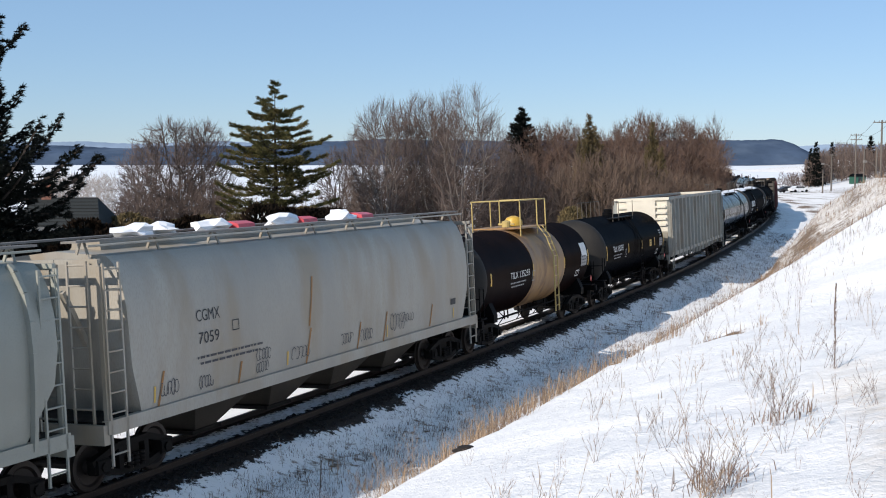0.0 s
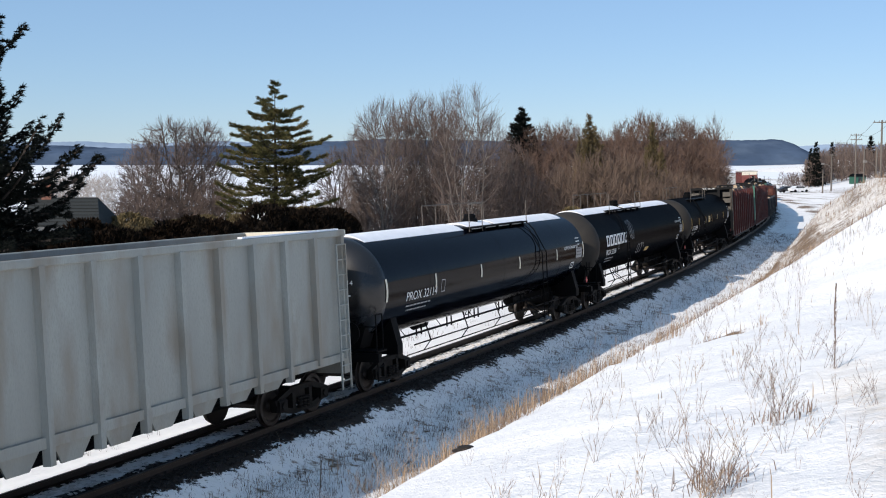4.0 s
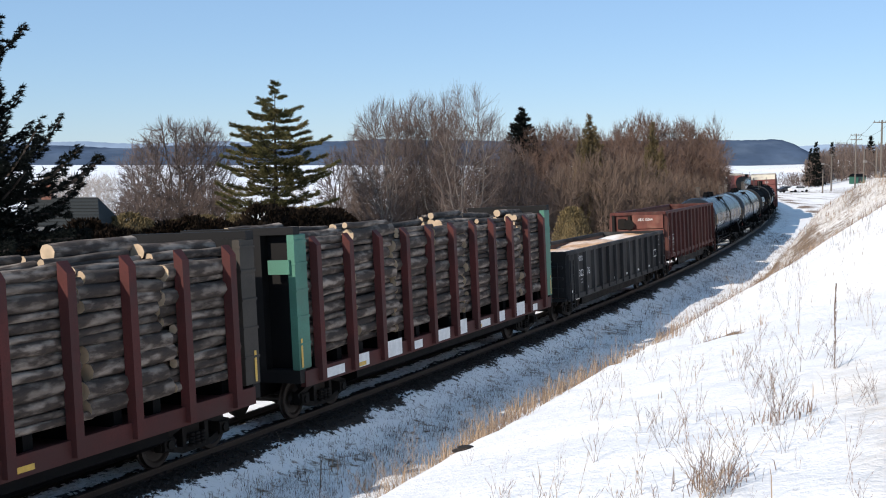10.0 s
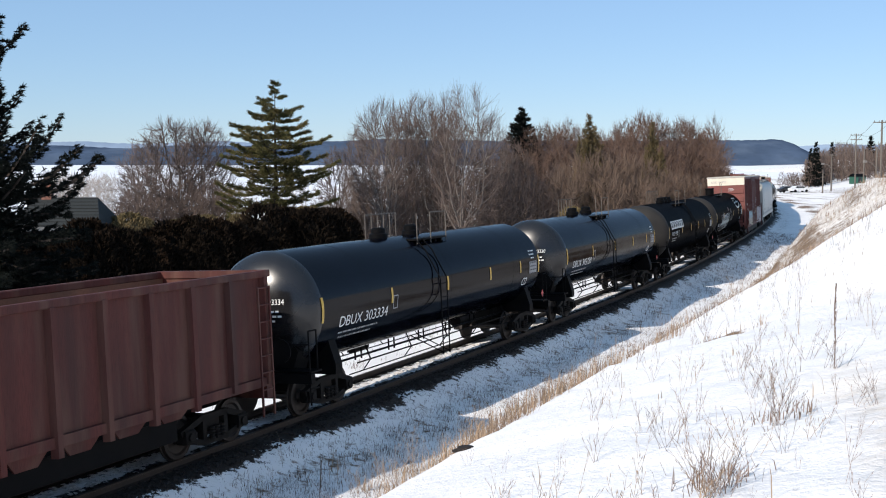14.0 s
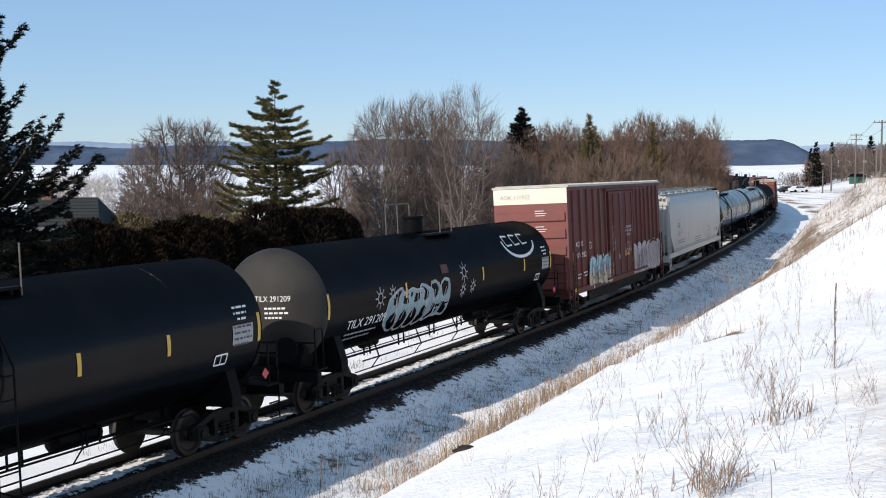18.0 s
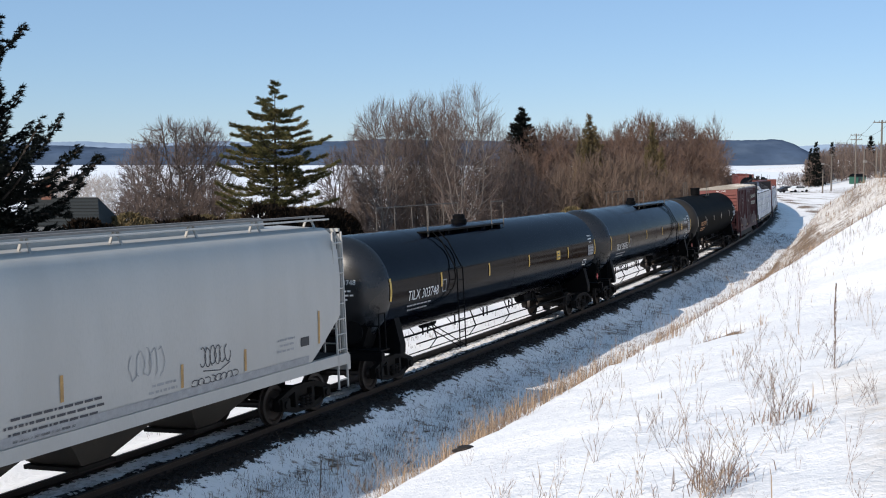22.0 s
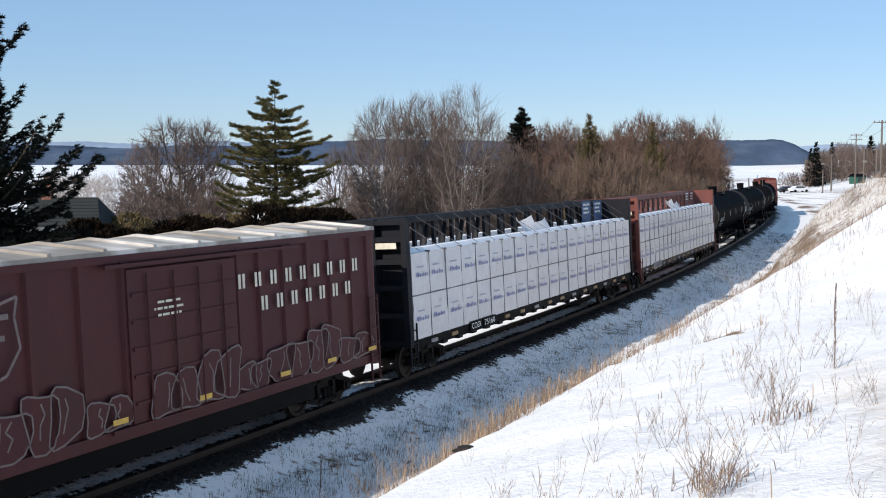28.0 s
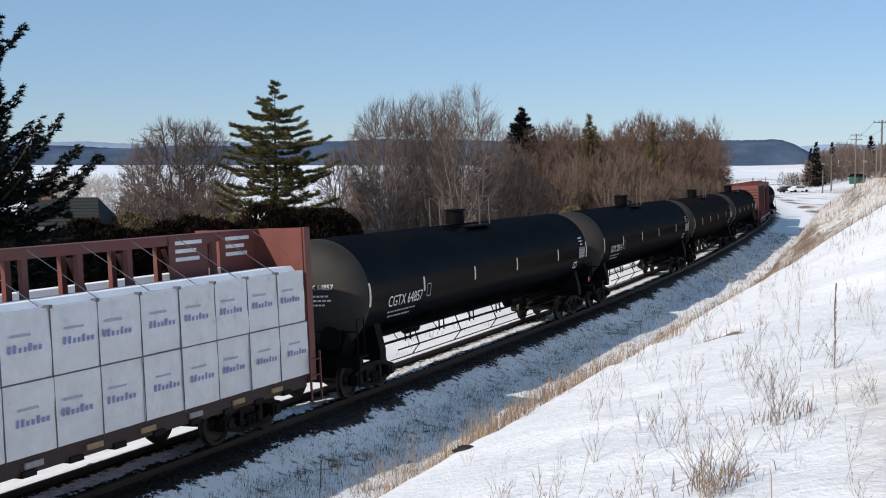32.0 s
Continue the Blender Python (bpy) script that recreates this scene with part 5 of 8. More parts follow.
# ---------------------------------------------------------------- gondolas
def gondola(s0, s1, paint, inner, label, top, ribs, bottom=1.0, load=None, load_z=2.6, belly=0.0, end_paint=None, end_bands=6, wide=1.5, scoop=False, end_ladder=True):
    ln = s1 - s0
    h = ln / 2
    ob = wagon("gondola", label, "gondola car", s0, s1, h - 1.6, h + 0.2)
    surf = flat(-wide - 0.012)
    end_paint = end_paint or paint
    part("floor", Shape().box(-h, h, -wide + 0.06, wide - 0.06, bottom, bottom + 0.1), inner, ob)
    part("centre_sill", Shape().box(-h - 0.1, h + 0.1, -0.3, 0.3, 0.72, bottom), DARK, ob)
    # Underframe made wide and dark to fill the shaded gap below the floor.
    part("underframe", Shape().prism([(-1.3, bottom - 0.002), (-1.25, bottom - 0.18), (-0.45, 0.62), (0.45, 0.62), (1.25, bottom - 0.18), (1.3, bottom - 0.002)], -h + 3.0, h - 3.0), DARK, ob)
    for sg in (-1, 1):
        # Added dark sheets block the bright gap, standing for shade underneath.
        if not belly:
            part("fishbelly_sill", Shape().prism([(sg * 1.2 - 0.04, bottom - 0.003), (sg * 1.2 - 0.04, 0.42), (sg * 1.2 + 0.04, 0.42), (sg * 1.2 + 0.04, bottom - 0.003)], -h + 2.9, h - 2.9), DARK, ob)
        ya, yb = sorted((sg * wide, sg * (wide - 0.05)))
        side = part("side_panel", Shape().box(-h, h, ya, yb, bottom, top), paint, ob)
        part("inner_lining", Shape().box(-h + 0.06, h - 0.06, *sorted((sg * (wide - 0.052), sg * (wide - 0.07))), bottom + 0.1, top - 0.02), inner, ob)
        part("top_chord", Shape().box(-h - 0.03, h + 0.03, *sorted((sg * (wide - 0.07), sg * (wide + 0.1))), top - 0.02, top + 0.13, 0.02), paint, ob)
        part("bottom_chord", Shape().box(-h, h, *sorted((sg * (wide + 0.001), sg * (wide + 0.07))), bottom - 0.05, bottom + 0.14), paint, ob)
        for i in range(ribs):
            x = -h + 0.12 + i * (ln - 0.24) / (ribs - 1)
            low = bottom - belly * (1 - abs(x) / h) ** 0.5 if 1 < i < ribs - 2 else bottom
            v = []
            for yy, hw in ((wide - 0.01, 0.11), (wide + 0.12, 0.065)):
                v += [(x - hw, sg * yy, low), (x + hw, sg * yy, low), (x + hw, sg * yy, top), (x - hw, sg * yy, top)]
            f = [(4, 5, 6, 7), (0, 1, 5, 4), (1, 2, 6, 5), (2, 3, 7, 6), (3, 0, 4, 7)]
            part("rib", Shape().add(v, f if sg < 0 else [t[::-1] for t in f]), paint, ob)
            if belly and 1 < i < ribs - 3:
                x2 = x + (ln - 0.24) / (ribs - 1)
                w = x2 - x
                part("skirt_plate", Shape().add([(x + 0.12, sg * wide, bottom), (x2 - 0.12, sg * wide, bottom), (x2 - w * 0.3, sg * (wide - 0.05), low - 0.05), (x + w * 0.3, sg * (wide - 0.05), low - 0.05),
                                                 (x + 0.12, sg * (wide - 0.04), bottom), (x2 - 0.12, sg * (wide - 0.04), bottom), (x2 - w * 0.3, sg * (wide - 0.09), low - 0.05), (x + w * 0.3, sg * (wide - 0.09), low - 0.05)],
                                                [(0, 1, 2, 3), (7, 6, 5, 4), (3, 2, 6, 7), (0, 3, 7, 4), (1, 5, 6, 2)]), paint, ob)
    for sg in (-1, 1):
        x0, x1 = sorted((sg * h, sg * (h - 0.06)))
        part("end_panel", Shape().box(x0, x1, -wide + 0.02, wide - 0.02, bottom + (1.3 if scoop else 0.0), top), end_paint, ob)
        if scoop:
            v = [(sg * h, -wide + 0.02, bottom + 1.3), (sg * h, wide - 0.02, bottom + 1.3), (sg * (h - 1.0), wide - 0.02, bottom), (sg * (h - 1.0), -wide + 0.02, bottom)]
            part("end_slope", Shape().add(v, [(0, 1, 2, 3)]), end_paint, ob)
        part("end_chord", Shape().box(sg * h - 0.1, sg * h + 0.1, -wide - 0.08, wide + 0.08, top - 0.02, top + 0.132, 0.02), end_paint, ob)
        for i in range(end_bands):
            z = bottom + 0.35 + (top - bottom - 0.45) * i / end_bands
            if scoop and z < bottom + 1.3:
                continue
            part("end_rib", Shape().box(*sorted((sg * (h + 0.001), sg * (h + 0.11))), -wide + 0.1, wide - 0.1, z, z + 0.12, 0.02), end_paint, ob)
        part("end_sill", Shape().box(*sorted((sg * (h - 0.1), sg * (h + 0.16))), -wide, wide, 0.82, bottom + 0.08), paint, ob)
        ladder(ob, sg * (h - 0.3), -wide - 0.16, 0.5, top - 0.2, paint)
        ladder(ob, sg * (h - 0.3), wide + 0.16, 0.5, top - 0.2, paint)
        if end_ladder:
            ladder(ob, sg * (h + 0.14), -1.0, 0.8, top - 0.3, paint, along_x=False)
    if load:
        sh, nx, ny = Shape(), 40, 8
        rnd = random.Random(int(s0 * 10))
        for i in range(nx + 1):
            for j in range(ny + 1):
                x, y = -h + 0.1 + (ln - 0.2) * i / nx, (-1 + 2 * j / ny) * (wide - 0.08)
                sh.v.append((x, y, load_z + 0.12 * math.sin(x * 0.9) + 0.14 * (1 - (y / wide) ** 2) + rnd.uniform(-0.04, 0.04)))
        for i in range(nx):
            for j in range(ny):
                a = i * (ny + 1) + j
                sh.f.append((a, a + ny + 1, a + ny + 2, a + 1))
        n0 = len(sh.v)
        lo = bottom + 0.1
        sh.add([(-h + 0.1, -wide + 0.08, lo), (h - 0.1, -wide + 0.08, lo), (h - 0.1, wide - 0.08, lo), (-h + 0.1, wide - 0.08, lo)], [(3, 2, 1, 0)])
        pile = part("load", sh, load, None, smooth=True)
        tagged(pile, "heaped tan wood chips dusted with snow in a gondola", "wood chips", kind="stuff")
        train.append(Car(pile, (s0 + s1) / 2, h - 1.6))
    return ob, surf, h


def gondolas():
    ob, surf, h = gondola(-129.6, -109.6, GONGREY, RUSTIN, "tall pale grey gondola with tapering ribs", 4.15, 17, 1.2, belly=0.35, end_paint=CREAM, end_bands=8, scoop=True, wide=1.36, end_ladder=False)
    surf = flat(-1.375)
    part("end_plate", Shape().box(-h - 0.135, -h - 0.112, -0.72, 0.78, 2.4, 4.12), CREAM, ob, "flat cream plate riveted over the end ribs")
    part("grab_iron", Shape().path([(-h - 0.15, -0.95, 1.0), (-h - 0.32, -0.95, 1.35), (-h - 0.32, -1.2, 1.35), (-h - 0.15, -1.2, 0.5)], 0.02, 5), DARK, ob)
    lettering("AIMX", -h + 0.60, 3.05, 0.62, 0.25, BLACKPAINT, ob, surf, "reporting_mark")
    lettering("1112", -h + 1.93, 3.07, 0.50, 0.24, BLACKPAINT, ob, surf, "wagon_number")
    patch_part("orange_panel", RUSTSTREAK, ob, -h + 1.5, -h + 2.1, 1.15, 1.32, surf)
    fine_print(ob, -h + 1.8, 1.75, ((0, 0.5), (0, 0.4)), surf, GRAFDARK)
    part("snow_ridge", Shape().box(h - 4.2, h - 0.2, -1.42, -1.31, 4.281, 4.32), SNOW, ob)
    ob, surf, h = gondola(-9.5, 7.1, GONBLACK, RUSTIN, "low charcoal gondola filled with wood chips", 2.54, 15, 0.85, load=SAWDUST, load_z=2.32, end_bands=3)
    surf = flat(-1.514)
    lettering("NDYX", -h + 1.66, 2.2, 0.62, 0.19, WHITE, ob, surf, "reporting_mark")
    lettering("322", -h + 1.74, 1.6, 0.58, 0.26, WHITE, ob, surf, "wagon_number")
    lettering("076", -h + 2.66, 1.61, 0.58, 0.26, WHITE, ob, surf, "wagon_number")
    fine_print(ob, -h + 1.9, 1.5, ((0, 0.3), (0.05, 0.25)), surf, GREYSTENCIL)
    fine_print(ob, h - 1.25, 2.4, ((0, 0.6), (0.1, 0.5), (0.1, 0.4), (0, 0.6)), surf)
    for x in np.linspace(-h + 0.5, h - 1, 8):
        patch_part("data_tag", WHITE, ob, x, x + 0.28, 1.08, 1.16, surf, n=1)
    part("stencil_box", outline(Shape(), [(h - 1.9, 1.5), (h - 1.4, 1.5), (h - 1.4, 1.8), (h - 1.9, 1.8), (h - 1.9, 1.5)], surf, 0.04), WHITE, ob)
    ob, surf, h = gondola(8.7, 25.3, GONRED, RUSTIN, "rust-red ribbed gondola with worn paint", 3.45, 14, 1.16, load=SAWDUST, load_z=2.5, belly=0.25, end_paint=GONRED, end_bands=0, scoop=True, wide=1.36, end_ladder=False)
    surf = flat(-1.374)
    # Added dark skirts in place of the shade below the body.
    for y in (-1.15, 1.15):
        part("deep_sill", Shape().prism([(y - 0.04, 1.158), (y - 0.04, 0.5), (y + 0.04, 0.5), (y + 0.04, 1.158)], -h + 4.6, h - 3.0), DARK, ob)
    part("end_plate", Shape().box(-h - 0.10, -h - 0.002, -1.3, 0.28, 2.72, 3.42, 0.02), GONFADE, ob, "faded worn plate on the end")
    part("end_shelf", Shape().prism([(-1.34, 2.44), (0.98, 2.44), (0.98, 2.68), (-1.34, 2.68)], -h - 0.24, -h - 0.002), GONFADE, ob, "projecting faded step across the end")
    part("brake_housing", Shape().box(-h - 0.2, -h - 0.002, 0.62, 1.02, 2.72, 3.25, 0.04).box(-h - 0.14, -h - 0.002, 0.36, 0.5, 2.7, 3.4), STEEL, ob)
    part("brake_wheel", Shape().lathe([(-0.02, 0.22), (-0.02, 0.26), (0.02, 0.26), (0.02, 0.22)], 0, 0, 18), STEEL, ob, at=pose(-h - 0.3, 0.42, 2.95))
    part("brake_shaft", Shape().tube((-h - 0.34, 0.42, 2.95), (-h - 0.1, 0.42, 2.95), 0.03, n=6).tube((-h - 0.3, 0.42, 2.7), (-h - 0.3, 0.42, 3.2), 0.014, n=5).tube((-h - 0.3, 0.17, 2.95), (-h - 0.3, 0.67, 2.95), 0.014, n=5), STEEL, ob)
    part("corner_post", Shape().box(-h - 0.14, -h - 0.002, 1.2, 1.34, 1.2, 3.45), STEEL, ob)
    lettering("AE", -h + 0.75, 2.03, 0.43, 0.2, WHITE, ob, surf, "reporting_mark")
    lettering("15", -h + 1.70, 1.95, 0.30, 0.23, WHITE, ob, surf, "wagon_number")
    lettering("064", -h + 2.06, 1.95, 0.40, 0.23, WHITE, ob, surf, "wagon_number")
    for z in (2.26, 1.85, 1.28):
        patch_part("stencil_bar", WHITE, ob, -h + 1.7, -h + 2.8, z, z + 0.03, surf, n=1)
    fine_print(ob, -h + 2.0, 1.75, ((0, 0.5), (0.7, 0.4), (0, 0.5)), surf, GREYSTENCIL)
    lettering("AEX 15064", 0.02, 3.12, 0.75, 0.14, WHITE, ob, -h - 0.112, "reporting_mark", end=True)


# ---------------------------------------------------------------- log wagons
def log_car(s0, s1, bulk, brace, label, mark, seed, sill_tags=False):
    ln = s1 - s0
    h = ln / 2
    ob = wagon("bulkhead_flat_car", label, "flat car", s0, s1, h - 1.7, h + 0.3)
    part("deck", Shape().box(-h + 0.3, h - 0.3, -1.36, 1.36, 1.0, 1.16), STAKE, ob)
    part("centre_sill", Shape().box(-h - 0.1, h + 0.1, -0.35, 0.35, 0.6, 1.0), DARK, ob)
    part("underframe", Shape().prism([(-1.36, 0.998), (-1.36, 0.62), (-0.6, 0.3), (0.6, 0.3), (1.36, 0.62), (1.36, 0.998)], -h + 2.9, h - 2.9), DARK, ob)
    for y in (-1, 1):
        part("side_sill", Shape().box(-h + 0.2, h - 0.2, *sorted((y * 1.38, y * 1.52)), 0.84, 1.2), STAKE, ob)
        for i in range(11):
            x = -h + 0.9 + i * (ln - 1.8) / 10
            v = []
            for yy, hw, zt in ((1.44, 0.13, 4.2), (1.62, 0.10, 4.0)):
                v += [(x - hw, y * yy, 0.9), (x + hw, y * yy, 0.9), (x + hw, y * yy, zt), (x - hw, y * yy, zt)]
            f = [(4, 5, 6, 7), (0, 1, 5, 4), (1, 2, 6, 5), (2, 3, 7, 6), (3, 0, 4, 7), (3, 2, 1, 0)]
            part("stake", Shape().add(v, f if y < 0 else [t[::-1] for t in f]), STAKE, ob)
    for sg in (-1, 1):
        xe = sg * (h - 0.12)
        bk = Shape().box(xe - 0.12, xe + 0.12, -1.5, 1.5, 0.95, 1.25)
        for y in (-0.55, 0.55, 1.42):
            bk.box(xe - 0.13, xe + 0.13, y - 0.09, y + 0.09, 1.25, 4.28)
        part("bulkhead_post", Shape().box(xe - 0.13 - 0.25 * (sg > 0), xe + 0.13 + 0.25 * (sg < 0), -1.51, -1.33, 1.25, 4.28, 0.02), bulk, ob)
        for z in (1.8, 2.4, 3.0, 3.6, 4.1):
            part("post_rib", Shape().box(xe - 0.14 - 0.25 * (sg > 0), xe + 0.14 + 0.25 * (sg < 0), -1.53, -1.4, z, z + 0.05), bulk, ob)
        bk.box(xe - 0.14, xe + 0.14, -1.51, 1.51, 4.28, 4.45)
        part("bulkhead_frame", bk, SHADEBULK, ob)
        # Added near-black plate stands for the shaded inside of an open frame.
        part("bulkhead_plate", Shape().box(*sorted((xe - sg * 0.132, xe - sg * 0.16)), -1.32, 1.5, 1.2, 4.3), SHADEBULK, ob)
        for y in (-1, 1):
            for z in ((2.7, 3.3, 3.75) if brace is PALEBULK else (3.4,)):
                part("bulkhead_brace", Shape().box(*sorted((xe + sg * 0.13, xe + sg * 0.2)), *sorted((y * 0.85, y * 1.4)), z, z + 0.32), brace, ob)
        ladder(ob, xe + sg * 0.2, 1.0, 0.8, 4.2, bulk, along_x=False)
        patch_part("reflective_strip", YELLOW, ob, xe - 0.06, xe + 0.02, 1.3, 1.95, flat(-1.525))
    if mark:
        lettering(mark, -h + 4.0, 0.86, 1.15, 0.16, WHITE, ob, flat(-1.53), "reporting_mark")
        lettering("WC 237391", -0.6, 4.31, 0.9, 0.11, WHITE, ob, -h - 0.045, "reporting_mark", end=True)
        part("stencil_box", outline(Shape(), [(-h + 7.2, 0.9), (-h + 7.5, 0.9), (-h + 7.5, 1.14), (-h + 7.2, 1.14), (-h + 7.2, 0.9)], flat(-1.53), 0.03), WHITE, ob)
    if sill_tags:
        for i in range(10):
            x = -h + 1.15 + i * (ln - 1.8) / 10
            patch_part("white_tag", WHITE, ob, x, x + 0.85 - 0.3 * (i % 2), 0.9, 1.12 + 0.1 * (i % 3), flat(-1.53), n=1)
    for x in (-h + 2.6, -h + 10.2):
        patch_part("yellow_tag", YELLOW, ob, x, x + 0.5, 0.92, 1.02, flat(-1.532), n=1)
    # the load: stacked lengths between the bulkheads
    for i in range(15):
        x = -h + 1.0 + i * (ln - 2.0) / 14
        part("load_bearer", Shape().box(x - 0.11, x + 0.11, -1.34, 1.34, 1.161, 1.46), DARK, ob)
    load = thing("log_stack", "stacked grey-barked logs with pale cut ends between stakes", "logs")
    train.append(Car(load, (s0 + s1) / 2, h - 1.7))
    rnd = random.Random(seed)
    bundles = 7
    bl = (ln - 1.0) / bundles
    variants = []
    for r in (0.075, 0.10, 0.125, 0.165):
        sh = Shape()
        n = 9
        for k, x in enumerate((-bl / 2 + 0.03, -bl / 6, bl / 6, bl / 2 - 0.03)):
            off = rnd.uniform(-0.02, 0.02)
            for i in range(n):
                a = 2 * math.pi * i / n
                rr = r * rnd.uniform(0.92, 1.06)
                sh.v.append((x, rr * math.cos(a) + off, rr * math.sin(a) + off))
        for k in range(3):
            for i in range(n):
                j = (i + 1) % n
                sh.f.append((k * n + i, (k + 1) * n + i, (k + 1) * n + j, k * n + j))
        me_faces = len(sh.f)
        sh.f += [tuple(range(n)), tuple(range(4 * n - 1, 3 * n - 1, -1))]
        me = sh.mesh("log")
        me.materials.append(BARK)
        me.materials.append(LOGEND)
        me.polygons[me_faces].material_index = me.polygons[me_faces + 1].material_index = 1
        smooth_mesh(me, 50)
        variants.append((r, me))
    inner = Shape()
    for b in range(bundles):
        xc = -h + 0.5 + (b + 0.5) * bl
        y = -1.30
        col = 0
        while y < 1.3:
            z = 1.46
            top = 4.05 + 0.18 * math.sin(col * 0.9 + b) + rnd.uniform(-0.05, 0.2)
            while z < top:
                r, me = rnd.choice(variants)
                if z + 2 * r > top + 0.12:
                    break
                m = pose(xc + rnd.uniform(-0.24, 0.24), y + rnd.uniform(-0.05, 0.05), z + r, rnd.uniform(0, 360), rnd.uniform(-1.6, 1.6), rnd.uniform(-1.4, 1.4))
                if col == 0 or (col < 9 and z + 2 * r > top - 0.18):
                    part("log", me, None, load, at=m)
                elif col in (1, 2) or z + 2 * r > top - 0.4:
                    co = [tuple(m @ vv.co) for vv in me.vertices]
                    inner.add(co, [tuple(p.vertices) for p in me.polygons])
                z += 2 * r * 0.93
            y += 0.26
            col += 1
        inner.box(xc - bl / 2 + 0.1, xc + bl / 2 - 0.1, -0.6, 1.25, 1.465, 3.6)
    part("inner_log_fill", inner, BARK, load, kind="stuff")
    return ob


def log_cars():
    log_car(-47.5, -30.3, WARMBULK, PALEBULK, "maroon bulkhead flat wagon with stakes and grey bulkheads", "WC 237391", 5)
    log_car(-28.7, -11.2, GREEN, GREEN, "maroon bulkhead flat wagon with faded green bulkheads", "", 9, True)


# ---------------------------------------------------------------- box wagons
def box_car(s0, s1, paint, end_paint, label, eave, ridge, posts, door, bottom=1.0, roof=None, cream=False):
    ln = s1 - s0
    h = ln / 2
    ob = wagon("box_car", label, "boxcar", s0, s1, h - 1.9, h + 0.35)
    w = 1.46
    part("body", Shape().box(-h, h, -w, w, bottom, eave), paint, ob)
    part("underframe", Shape().box(-h - 0.05, h + 0.05, -0.4, 0.4, 0.66, bottom), DARK, ob)
    rf = Shape().prism([(-w - 0.06, eave - 0.03), (w + 0.06, eave - 0.03), (w + 0.06, eave + 0.05), (0, ridge), (-w - 0.06, eave + 0.05)], -h - 0.04, h + 0.04)
    part("roof", rf, roof or paint, ob)
    for i in range(12):
        x = -h + 0.4 + i * (ln - 0.8) / 11
        seam = Shape()
        for y in (-1, 1):
            seam.beam((x, y * (w + 0.06), eave + 0.075), (x, 0, ridge + 0.025), 0.08, 0.05)
        part("roof_seam", seam, roof or paint, ob)
    surf = flat(-w - 0.055)
    for y in (-1, 1):
        part("top_rail", Shape().box(-h, h, *sorted((y * (w + 0.001), y * (w + 0.07))), eave - 0.16, eave - 0.03), paint, ob)
        part("side_sill", Shape().box(-h, h, *sorted((y * (w + 0.001), y * (w + 0.08))), bottom - 0.06, bottom + 0.16), paint, ob)
        # Added dark skirt: fills the gap under the body as shade would.
        part("deep_sill", Shape().box(-h + 2.9, h - 2.9, *sorted((y * (w - 0.2), y * (w - 0.12))), bottom - 0.5, bottom - 0.002), DARK, ob)
        for x in posts:
            v = []
            for yy, hw in ((w, 0.10), (w + 0.065, 0.06)):
                v += [(x - hw, y * yy, bottom + 0.16), (x + hw, y * yy, bottom + 0.16), (x + hw, y * yy, eave - 0.16), (x - hw, y * yy, eave - 0.16)]
            f = [(4, 5, 6, 7), (0, 1, 5, 4), (1, 2, 6, 5), (2, 3, 7, 6), (3, 0, 4, 7)]
            part("side_post", Shape().add(v, f if y < 0 else [t[::-1] for t in f]), paint, ob)
        d0, d1 = door
        dr = part("plug_door", Shape().box(d0, d1, *sorted((y * (w + 0.002), y * (w + 0.10))), bottom + 0.17, eave - 0.3, 0.015), paint, ob)
        for z in np.linspace(bottom + 0.5, eave - 0.8, 5):
            part("door_bar", Shape().box(d0 + 0.08, d1 - 0.08, *sorted((y * (w + 0.101), y * (w + 0.13))), z, z + 0.06), paint, dr)
        for x in np.linspace(d0 + 0.5, d1 - 0.5, 4):
            part("lock_rod", Shape().tube((x, y * (w + 0.15), bottom + 0.2), (x, y * (w + 0.15), eave - 0.4), 0.022, n=6), paint, dr)
        for z in (bottom + 0.1, eave - 0.26):
            part("door_track", Shape().box(d0 - 0.6, d1 + 2.4, *sorted((y * (w + 0.081), y * (w + 0.15))), z, z + 0.07), paint, ob)
    for sg in (-1, 1):
        part("end_wall", Shape().box(*sorted((sg * (h + 0.001), sg * (h + 0.03))), -w, w, bottom, eave - 0.05), end_paint, ob)
        bands = 5 if cream else 11
        ztop = eave - (0.68 if cream else 0.25)
        for i in range(bands):
            z0 = bottom + 0.15 + (ztop - bottom - 0.15) * i / bands
            z1 = bottom + 0.15 + (ztop - bottom - 0.15) * (i + 0.62) / bands
            prof = [(sg * (h + 0.03), z0), (sg * (h + 0.10), z0 + 0.06), (sg * (h + 0.10), z1 - 0.06), (sg * (h + 0.03), z1)]
            v = [(x, yy, z) for yy in (-w + 0.1, w - 0.1) for x, z in prof]
            part("end_corrugation", Shape().add(v, [(0, 1, 5, 4), (1, 2, 6, 5), (2, 3, 7, 6), (0, 4, 7, 3)] + [(0, 3, 2, 1), (4, 5, 6, 7)]), end_paint, ob)
        if cream:
            part("end_band", Shape().box(*sorted((sg * (h + 0.031), sg * (h + 0.05))), -w, w, eave - 0.62, eave - 0.04), CREAM, ob, "cream band across the top of the end")
        part("end_sill", Shape().box(*sorted((sg * (h - 0.1), sg * (h + 0.2))), -w, w, 0.85, bottom + 0.1), paint, ob)
        for y in (-1, 1):
            ladder(ob, sg * (h - 0.3), y * (w + 0.12), 0.5, 2.6, paint)
        ladder(ob, sg * (h + 0.16), -1.1, 0.9, 2.5, paint, along_x=False)
        part("brake_platform", Shape().box(*sorted((sg * (h + 0.05), sg * (h + 0.4))), 0.3, 1.2, 1.3, 1.34), DARK, ob)
    return ob, surf, h


